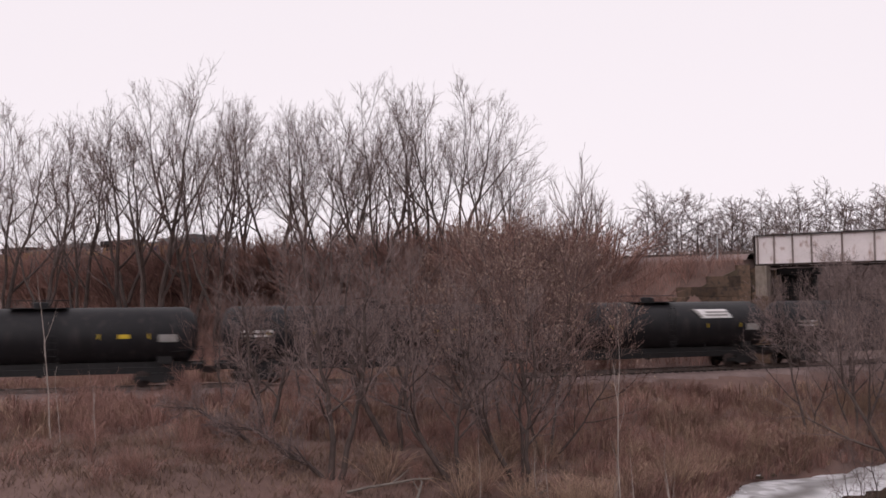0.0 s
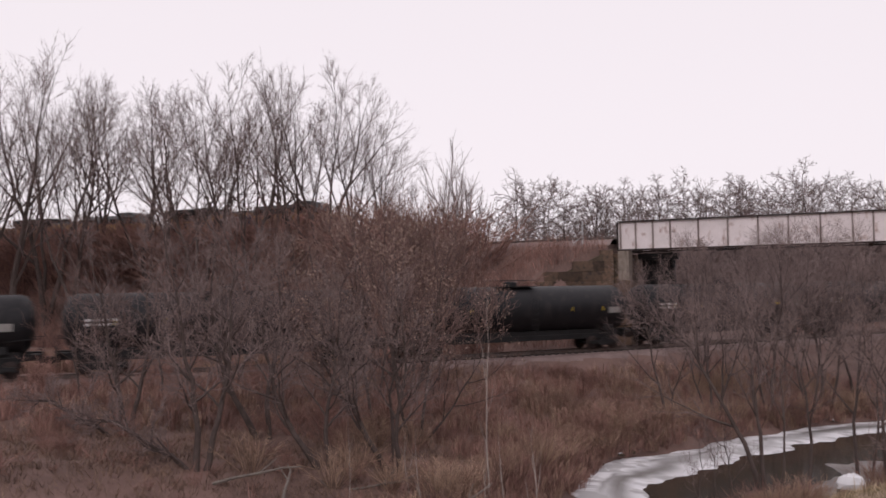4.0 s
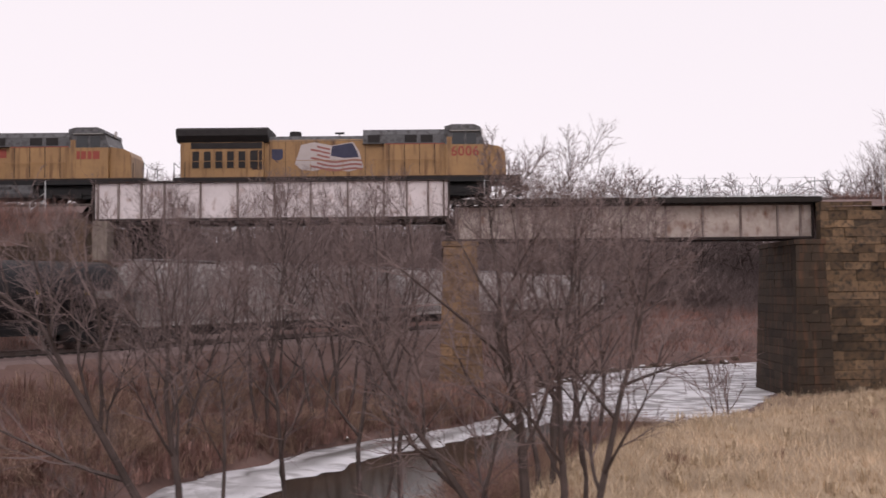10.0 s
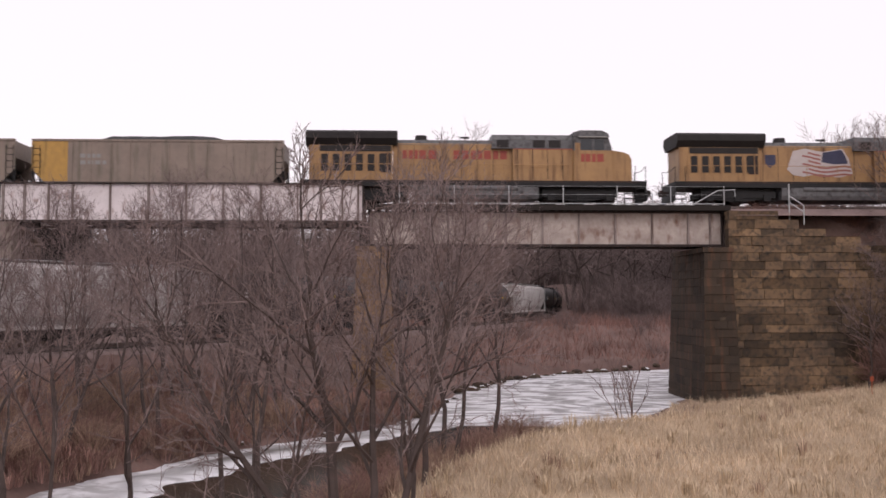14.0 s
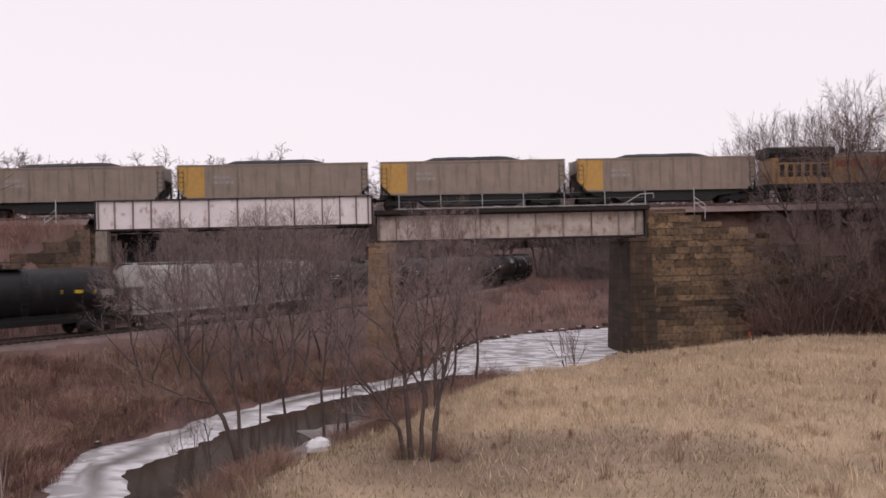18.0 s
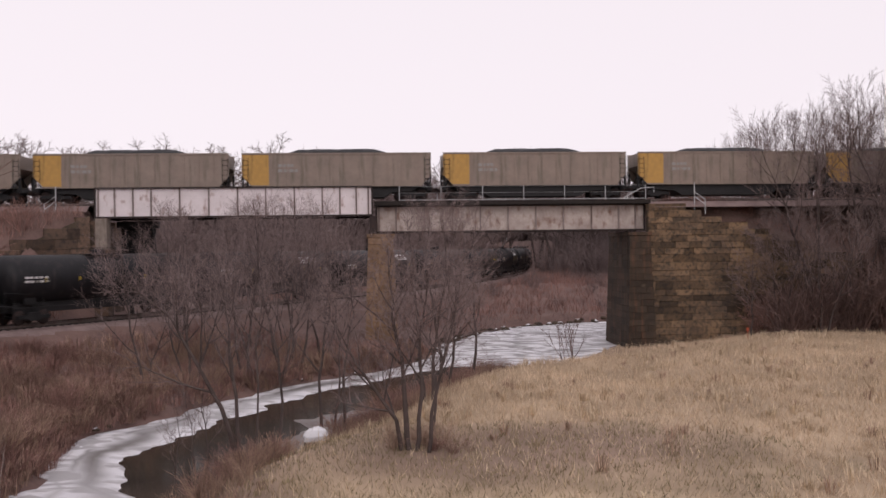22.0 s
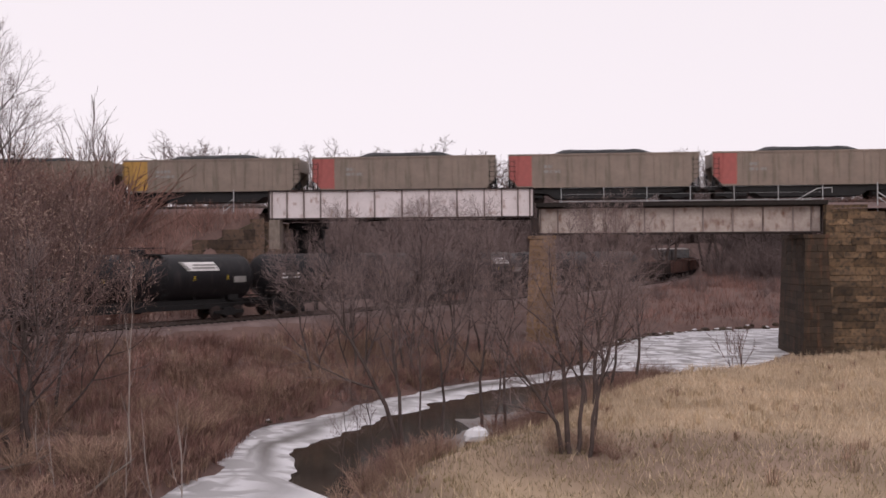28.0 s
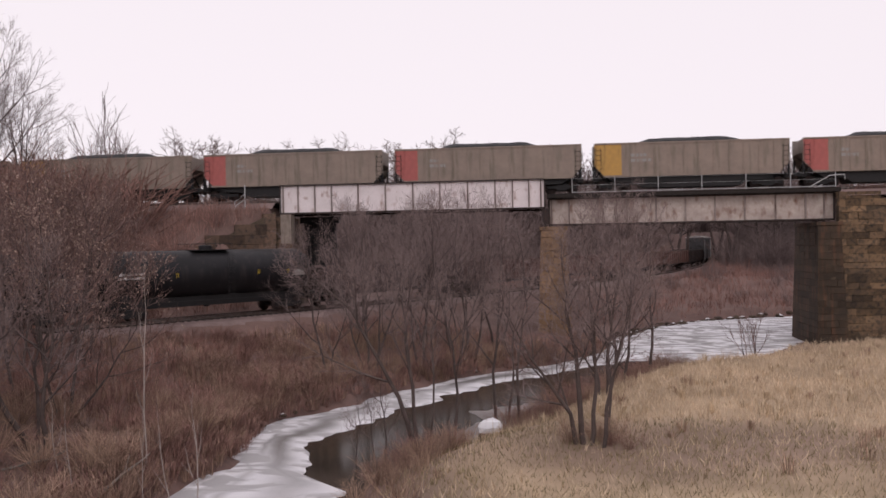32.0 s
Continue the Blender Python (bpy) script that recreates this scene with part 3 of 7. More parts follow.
fs = thing("floor_system", "dark steel floor beams under the through span", "bridge floor")
for i in range(10):
    x = -20.6 + i * 2.27
    box_part("floor_beam", (x - 0.15, x + 0.15, 75.25, 79.55, 11.0, 11.62), M_rust, fs)
for y in (76.4, 78.4):
    box_part("stringer", (-21.2, 0.4, y - 0.12, y + 0.12, 11.63, 11.98), M_rust, fs)
df = thing("bracing", "dark cross frames between the deck girders", "bridge bracing")
for i in range(8):
    x = 1.4 + i * 3.0
    box_part("cross_frame", (x - 0.06, x + 0.06, 76.2, 78.6, 9.95, 11.7), M_rust, df)


def track(name, place, length, ties, label, step_len=0.55):
    """Rails and ties along place(s) -> (x, y, z, heading)."""
    tr = thing(name, label, "railway track", kind="structure")
    n = max(2, int(length / 6))
    for off in (-0.72, 0.72):
        pts_in, g = [], Geo()
        for i in range(n + 1):
            x, y, z, h = place(length * i / n)
            nxv, nyv = -math.sin(h), math.cos(h)
            pts_in.append((x + nxv * off, y + nyv * off, z, nxv, nyv))
        vs, fsq = [], []
        for x, y, z, a, b in pts_in:
            for o, zz in ((-0.036, 0), (0.036, 0), (0.036, -0.16), (-0.036, -0.16)):
                vs.append((x + a * o, y + b * o, z + zz))
        for i in range(n):
            for j in range(4):
                fsq.append((i * 4 + j, i * 4 + (j + 1) % 4, i * 4 + 4 + (j + 1) % 4, i * 4 + 4 + j))
        part("rail", g.add(vs, fsq), M_rail, tr)
    vs, fsq = [], []
    for i in range(int(ties / step_len)):
        x, y, z, h = place((length - ties) / 2 + i * step_len)
        c, s = math.cos(h), math.sin(h)
        k = len(vs)
        for dz in (-0.36, -0.162):
            for dy in (-1.3, 1.3):
                for dx in (-0.11, 0.11):
                    vs.append((x + c * dx - s * dy, y + s * dx + c * dy, z + dz))
        fsq += [tuple(k + q for q in qq) for qq in ((0, 2, 3, 1), (4, 5, 7, 6), (0, 1, 5, 4), (2, 6, 7, 3), (0, 4, 6, 2), (1, 3, 7, 5))]
    tagged(bulk("ties", vs, fsq, M_tie, tr), "dark timber ties", kind="stuff")
    return tr


track("upper_track", lambda s: (-170 + s, AXIS_Y, RAIL_UP, 0.0), 400, 130, "upper railway track with timber ties across the bridge")


def low_place(s):
    x, y = arc_point(s - 90)
    return x, y, RAIL_LOW, ARC_A + (s - 90) / ARC_R + math.pi / 2


track("lower_track", low_place, 330, 190, "lower railway track in a long curve under the bridge")


def bed(name, place, length, z, half, label):
    n = int(length / 2)
    rows = []
    for i in range(n + 1):
        x, y, _, h = place(length * i / n)
        a, b = -math.sin(h), math.cos(h)
        rows.append([(x + a * o + 0.0, y + b * o, z + dz) for o, dz in ((-half - 0.9, -0.55), (-half, -0.05), (-0.9, 0.02), (0.9, 0.02), (half, -0.05), (half + 0.9, -0.55))])
    g = Geo().add([p for r in rows for p in r], [(i * 6 + j, i * 6 + j + 1, i * 6 + 7 + j, i * 6 + 6 + j) for i in range(n) for j in range(5)])
    return tagged(part(name, g, M_ballast), label, "track bed", kind="structure")


bed("track_bed_lower", low_place, 330, RAIL_LOW - 0.22, 2.5, "pinkish grey crushed stone ballast")
bed("track_bed_upper", lambda s: (-170 + s, AXIS_Y, RAIL_UP, 0.0), 148.2, RAIL_UP - 0.22, 1.9, "grey crushed stone ballast on the embankment")
bed("track_bed_upper_far", lambda s: (23.2 + s, AXIS_Y, RAIL_UP, 0.0), 206, RAIL_UP - 0.22, 1.9, "grey crushed stone ballast on the embankment")

deck = thing("bridge_deck", "dark timber deck and walkway edge of the bridge", "bridge deck")
box_part("edge_beam", (0.6, 23.3, 75.3, 75.55, 11.95, 12.28), M_tie, deck)
box_part("walkway", (0.6, 23.3, 75.55, 76.05, 12.1, 12.2), M_tie, deck)
box_part("far_walkway", (0.6, 23.3, 78.75, 79.5, 12.05, 12.2), M_tie, deck)


def railing(name, x0, x1, y, z, gap, label):
    r = thing(name, label, "railing", "bridge railings")
    n = int(round((x1 - x0) / gap))
    for i in range(n + 1):
        x = x0 + (x1 - x0) * i / n
        part("post", Geo().tube([(x, y, z), (x, y, z + 1.28)], [0.035, 0.035], 6), M_galv, r)
    part("lower_rail", Geo().tube([(x0, y, z + 0.16), (x1, y, z + 0.16)], [0.03, 0.03], 6), M_galv, r)
    part("cable", Geo().tube([(x0, y, z + 1.24), (x1, y, z + 1.24)], [0.008, 0.008], 4), M_galv, r)
    part("cable", Geo().tube([(x0, y, z + 0.72), (x1, y, z + 0.72)], [0.008, 0.008], 4), M_galv, r)
    return r


rl = railing("walkway_railing", 2.6, 22.9, 75.36, 12.2, 3.38, "thin galvanised posts with cables along the walkway")
part("end_brace", Geo().tube([(20.9, 75.36, 12.3), (22.5, 75.36, 13.2), (23.6, 75.36, 13.25), (23.6, 75.36, 12.85)], [0.04] * 4, 6), M_galv, rl)
railing("walkway_railing", 2.6, 22.9, 79.45, 12.2, 3.38, "thin galvanised posts with cables along the walkway")
for nm, x, dx in (("end_post", 26.9, 0.75), ("end_post", -24.2, -0.75)):
    e = thing(nm, "galvanised pipe handrail at the end of the bridge", "railing", "bridge end posts")
    part("post", Geo().tube([(x, 75.0, 11.3), (x, 75.0, 13.6)], [0.045, 0.045], 6), M_galv, e)
    part("handrail", Geo().tube([(x, 75.0, 12.85), (x + dx, 74.6, 12.2), (x + dx, 74.6, 11.0)], [0.04] * 3, 6), M_galv, e)
    part("handrail", Geo().tube([(x, 75.0, 12.45), (x + dx, 74.6, 11.8)], [0.035] * 2, 6), M_galv, e)


# ---- masonry ----
def block_mesh(w, d, h, seed):
    """A roughly dressed stone with broken edges, centred on its base."""
    rng = random.Random(seed)
    j = lambda s: rng.uniform(-s, s)
    b = 0.016
    vs = []
    for z, q in ((0.0, b), (b, 0.0), (h - b, 0.0), (h, b)):
        for sx, sy in ((-1, -1), (1, -1), (1, 1), (-1, 1)):
            vs.append((sx * (w / 2 - q) + j(0.02), sy * (d / 2 - q) + j(0.045), z + j(0.01)))
    fs = [(3, 2, 1, 0), (12, 13, 14, 15)] + [(r * 4 + i, r * 4 + (i + 1) % 4, r * 4 + 4 + (i + 1) % 4, r * 4 + 4 + i) for r in range(3) for i in range(4)]
    return Geo().add(vs, fs)


STONES = {}


def stone(parent, x, y, z, w, d, h, material, turn=0.0):
    key = (round(w * 5) / 5, round(d * 5) / 5, round(h * 10) / 10, random.randrange(3), material.name)
    if key not in STONES:
        me = block_mesh(key[0], key[1], key[2], hash(key[:4]) % 999).mesh("stone")
        recalc(me)
        me.materials.append(material)
        STONES[key] = me
    ob = new("stone", STONES[key])
    ob.parent = parent
    ob.matrix_basis = pose(x, y, z, 0, 0, turn) @ Matrix.Diagonal((w / key[0], d / key[1], h / key[2], 1))
    return ob


def pier(name, label, cx, cy, wx0, wx1, wy0, wy1, z0, z1, material, course=0.52, split=(2, 4)):
    """A tapering pier: w*0 at the foot, w*1 at the top."""
    p = thing(name, label, "bridge pier", "bridge piers")
    core = Geo()
    core.add([(cx + sx * (wx / 2 - 0.03), cy + sy * (wy / 2 - 0.03), z) for z, wx, wy in ((z0 - 0.8, wx0, wy0), (z1 - 0.02, wx1, wy1)) for sx, sy in ((-1, -1), (1, -1), (1, 1), (-1, 1))],
             [(3, 2, 1, 0), (4, 5, 6, 7)] + [(i, (i + 1) % 4, 4 + (i + 1) % 4, 4 + i) for i in range(4)])
    part("mortar_core", core, M_mortar, p)
    n = int((z1 - z0) / course)
    ch = (z1 - z0) / n
    for i in range(n):
        k = i / n
        w, d = wx0 + (wx1 - wx0) * k, wy0 + (wy1 - wy0) * k
        cut = random.uniform(0.35, 0.65)
        xs = [0, cut, 1] if i % 3 else [0, 0.3, 0.72, 1]
        for a, b in zip(xs, xs[1:]):
            stone(p, cx - w / 2 + w * (a + b) / 2, cy - d / 2 + 0.32, z0 + i * ch, w * (b - a) - 0.012, 0.6 + random.uniform(0, 0.06), ch - 0.012, material)
        for side in (-1, 1):
            m = split[1]
            for q in range(m):
                y0 = cy - d / 2 + 0.64 + (d - 0.64) * q / m
                stone(p, cx + side * (w / 2 - 0.28), y0 + (d - 0.64) / m / 2, z0 + i * ch, 0.56, (d - 0.64) / m - 0.012, ch - 0.012, material)
    box_part("cap_stone", (cx - wx1 / 2 - 0.12, cx + wx1 / 2 + 0.12, cy - wy1 / 2 - 0.1, cy + wy1 / 2 + 0.1, z1, z1 + 0.28), material, p)
    return p


def retaining_wall(name, label, p0, p1, z0, top, material, course=0.5, thick=0.7, lo=0.8, hi=1.6):
    """A coursed stone wall from p0 to p1 (plan); top(k) is its height at k of its length."""
    wall = thing(name, label, "stone wall", kind="structure")
    a, b = Vector(p0), Vector(p1)
    ln = (b - a).length
    turn = math.degrees(math.atan2(b.y - a.y, b.x - a.x))
    d = (b - a) / ln
    nrm = Vector((-d.y, d.x))
    z, i, base_course = z0, 0, course
    while True:
        course = base_course * random.uniform(0.78, 1.22)
        x = -random.uniform(0, 0.6)
        any_left = False
        while x < ln:
            w = random.uniform(lo, hi)
            m0, m1 = max(x, 0), min(x + w, ln)
            mid = (m0 + m1) / 2
            if m1 - m0 > 0.2 and z + course <= top(mid / ln) + 0.05:
                any_left = True
                c = a + d * mid - nrm * random.uniform(0.0, 0.08)
                stone(wall, c.x, c.y, z, m1 - m0 - 0.008, thick, course - 0.006, material, turn)
            x += w
        z += course
        i += 1
        if not any_left:
            break
    # the mortar behind the joints
    n = 14
    core = Geo()
    vs, fq = [], []
    for q in range(n + 1):
        k = q / n
        c = a + d * ln * k
        for o in (-thick / 2 + 0.014, thick / 2 - 0.05):
            for zz in (z0 - 0.8, max(z0, top(k) - 0.55)):
                vs.append((c.x + nrm.x * o, c.y + nrm.y * o, zz))
    for q in range(n):
        k = q * 4
        fq += [(k, k + 4, k + 5, k + 1), (k + 2, k + 3, k + 7, k + 6), (k + 1, k + 5, k + 7, k + 3), (k, k + 2, k + 6, k + 4)]
    fq += [(0, 1, 3, 2), (n * 4, n * 4 + 2, n * 4 + 3, n * 4 + 1)]
    part("mortar_core", core.add(vs, fq), M_mortar, wall)
    return wall


pier("middle_pier", "tapering ochre sandstone pier between the two spans", 1.05, 77.4, 2.75, 1.95, 8.0, 6.4, -0.4, 9.35, M_stone_pier)
box_part("footing", (-1.0, 3.1, 72.7, 82.1, -0.35, 0.42), M_concrete, bpy.data.objects["middle_pier"], "pale stone footing at the water")
box_part("bearing_block", (0.2, 0.75, 74.7, 80.1, 9.64, 11.07), M_rust, thing("bearing", "rusted steel bearing on the pier", "bridge bearing"))
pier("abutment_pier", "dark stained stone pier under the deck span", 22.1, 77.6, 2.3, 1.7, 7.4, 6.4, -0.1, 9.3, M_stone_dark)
retaining_wall("wall_right", "coursed brown sandstone retaining wall beside the meadow", (22.9, 75.05), (46, 75.05), 0.05, lambda k: 11.9 - max(0, k * 23.1 - 2.4) * 0.3, M_stone, course=0.56, lo=0.7, hi=2.0)
retaining_wall("wall_left", "stepped weathered stone wing wall of the abutment", (-30.0, 69.2), (-21.5, 74.2), 3.4, lambda k: 7.2 + 4.6 * k, M_stone_brown, course=0.7, lo=0.9, hi=2.4)
retaining_wall("wall_abutment", "weathered stone abutment face under the bridge end", (-21.4, 74.3), (-21.4, 82.5), 3.4, lambda k: 10.9, M_stone_brown, course=0.6)
bc = thing("bearing_column", "pale concrete bearing block on a stone pedestal", "column")
box_part("concrete_block", (-21.0, -20.15, 74.2, 75.4, 8.7, 11.06), M_concrete, bc, "pale concrete block")
box_part("pedestal", (-21.25, -20.0, 74.0, 75.6, 3.2, 8.69), M_stone_brown, bc, "stone pedestal")
# black posts, cap and sheet, added to fill an unidentified dark shape
tb = thing("timber_bent", "black posts, cap and sheet added beside the abutment", "timber bent")
for k, (x0, x1) in enumerate(((-19.6, -20.0), (-18.6, -18.9), (-17.7, -17.9))):
    part("timber_post", Geo().tube([(x0 + 1.2 * k * 0.2, 79.6, 3.2), (x1, 79.2, 11.0)], [0.2, 0.2], 8), M_dark, tb)
box_part("timber_cap", (-20.6, -17.2, 78.9, 79.5, 10.4, 10.95), M_dark, tb)
box_part("timber_sheeting", (-20.4, -17.6, 79.55, 79.7, 6.8, 10.4), M_dark, tb)


# ---- stones along the water ----
ROCKS = []
for q in range(4):
    rr = random.Random(300 + q)
    vs, fs = [], []
    for i, (zz, k) in enumerate(((0, 0.9), (0.35, 1.0), (0.7, 0.7), (0.85, 0.2))):
        for j in range(7):
            a = j * 6.283 / 7
            m = k * rr.uniform(0.75, 1.15)
            vs.append((math.cos(a) * m * 0.5, math.sin(a) * m * 0.38, zz * 0.45 * rr.uniform(0.85, 1.1)))
    fs = [(i * 7 + j, i * 7 + (j + 1) % 7, i * 7 + 7 + (j + 1) % 7, i * 7 + 7 + j) for i in range(3) for j in range(7)] + [tuple(21 + j for j in range(7))]
    me = Geo().add(vs, fs).mesh("rock")
    recalc(me)
    me.materials.append(M_stone_dark if q % 2 else M_mortar)
    cap = Geo().add([(x * 0.9, y * 0.9, z + 0.03 if z > 0.2 else 0.24) for x, y, z in vs[14:28]], [(j, (j + 1) % 7, 7 + (j + 1) % 7, 7 + j) for j in range(7)] + [tuple(7 + j for j in range(7))])
    cm = cap.mesh("snow_cap")
    recalc(cm)
    cm.materials.append(M_snow)
    ROCKS.append((me, cm))
rk = random.Random(5)
edge = resample(FAR_BANK[1:12], 120)
for i, (x, y) in enumerate(edge):
    if rk.random() < (0.9 if 84 < y < 101 or 30 < y < 47 else 0.45):
        me, cm = ROCKS[i % 4]
        sc = rk.uniform(0.6, 1.3) if y > 82 else rk.uniform(0.25, 0.75) if y > 60 else rk.uniform(0.15, 0.4)
        ob = new("rock", me)
        x, y = x + rk.uniform(-0.5, 0.25), y + rk.uniform(-0.4, 0.4)
        ob.matrix_basis = pose(x, y, max(0.0, ground_at(x, y)) - 0.05, 0, 0, rk.uniform(0, 360)) @ Matrix.Diagonal((sc, sc, sc, 1))
        tagged(ob, "dark rock at the frozen water's edge", "rock", "rocks along the creek")
        if i % 3 == 0:
            c = new("snow_cap", cm)
            c.parent = ob


# ---- rolling stock: x along the car, z = 0 at the rail head ----
WHEEL = None


def wheel_mesh():
    global WHEEL
    if WHEEL is None:
        g = Geo()
        g.tube([(0, -0.07, 0), (0, -0.05, 0), (0, 0.03, 0), (0, 0.05, 0), (0, 0.055, 0)], [0.44, 0.46, 0.45, 0.49, 0.3], 16)
        WHEEL = g.mesh("wheel", True)
        recalc(WHEEL)
        WHEEL.materials.append(M_rust)
    return WHEEL


FRAME = {}


def truck(car, x, axles=(-0.89, 0.89), r=0.46):
    key = tuple(axles)
    if key not in FRAME:
        g = Geo()
        a, b = min(axles), max(axles)
        for y in (-0.98, 0.98):
            g.prism([(a - 0.3, 0.36), (a - 0.3, 0.6), (a + 0.35, 0.62), ((a + b) / 2 - 0.4, 0.78), ((a + b) / 2 + 0.4, 0.78), (b - 0.35, 0.62), (b + 0.3, 0.6), (b + 0.3, 0.36), (b - 0.3, 0.4), ((a + b) / 2 + 0.3, 0.24), ((a + b) / 2 - 0.3, 0.24), (a + 0.3, 0.4)], y - 0.09, y + 0.09)
        g.box((a + b) / 2 - 0.2, (a + b) / 2 + 0.2, -1.0, 1.0, 0.42, 0.74)
        if len(axles) > 2:
            g.box(a - 0.5, b + 0.5, -0.9, 0.9, 0.55, 1.1)
            for y in (-1.08, 1.08):
                g.box(a - 0.55, b + 0.55, y - 0.08, y + 0.08, 0.5, 0.92)
                for q in axles:
                    g.box(q - 0.22, q + 0.22, y - 0.14, y + 0.14, 0.3, 0.75)
        for q in axles:
            g.tube([(q, -0.95, 0.46), (q, 0.95, 0.46)], [0.09, 0.09], 8)
        me = g.mesh("truck")
        recalc(me)
        me.materials.append(M_dark)
        FRAME[key] = me
    t = part("truck", FRAME[key], None, car, at=pose(x, 0, 0))
    for q in axles:
        for y in (-0.76, 0.76):
            part("wheel", wheel_mesh(), None, t, at=pose(q, y, 0.46, 0, 0, 0 if y < 0 else 180))
    return t


def coupler(car, x, s):
    g = Geo().box(min(x, x + s * 0.55), max(x, x + s * 0.55), -0.12, 0.12, 0.72, 1.0)
    g.box(min(x + s * 0.4, x + s * 0.62), max(x + s * 0.4, x + s * 0.62), -0.2, 0.2, 0.66, 1.06)
    part("coupler", g, M_rust, car, fix=False)


def ladder(car, x, y, z0, z1, material, w=0.42, along="x", rungs=None):
    g = Geo()
    rungs = rungs or max(3, int((z1 - z0) / 0.36))
    for s in (-w / 2, w / 2):
        p = (x + s, y) if along == "x" else (x, y + s)
        g.tube([(p[0], p[1], z0), (p[0], p[1], z1)], [0.022, 0.022], 4)
    for i in range(rungs):
        z = z0 + (z1 - z0) * (i + 0.5) / rungs
        a, b = ((x - w / 2, y, z), (x + w / 2, y, z)) if along == "x" else ((x, y - w / 2, z), (x, y + w / 2, z))
        g.tube([a, b], [0.018, 0.018], 4)
    part("ladder", g, material, car)


def bars(parent, name, x, z, y, w, h, rows, material, rng, cols=(3, 6), s=1):
    """Unreadable stencilling: short bars on a side at y."""
    for i in range(rows):
        zz = z - i * h * 1.7
        xx = x
        for _ in range(rng.randint(*cols)):
            ww = rng.uniform(0.4, 1.0) * w / cols[1]
            box_part(name, (xx, xx + ww, y - 0.006, y + 0.006, zz - h, zz), material, parent)
            xx += ww * 1.35


def patch_on_tank(parent, name, x0, x1, a0, a1, r, zc, material, side=-1, lean=0.0, n=6):
    """A panel that lies on the curve of a tank from angle a0 to a1 (degrees above level)."""
    vs, fs = [], []
    for i in range(n + 1):
        a = radians(a0 + (a1 - a0) * i / n)
        for x in (x0, x1):
            for rr in (r + 0.004, r + 0.02):
                vs.append((x - lean * i / n, side * rr * math.cos(a), zc + rr * math.sin(a)))
    for i in range(n):
        k = i * 4
        fs += [(k + 1, k + 3, k + 7, k + 5), (k, k + 4, k + 6, k + 2), (k, k + 1, k + 5, k + 4), (k + 2, k + 6, k + 7, k + 3)]
    fs += [(0, 2, 3, 1), (n * 4, n * 4 + 1, n * 4 + 3, n * 4 + 2)]
    return part(name, Geo().add(vs, fs), material, parent)


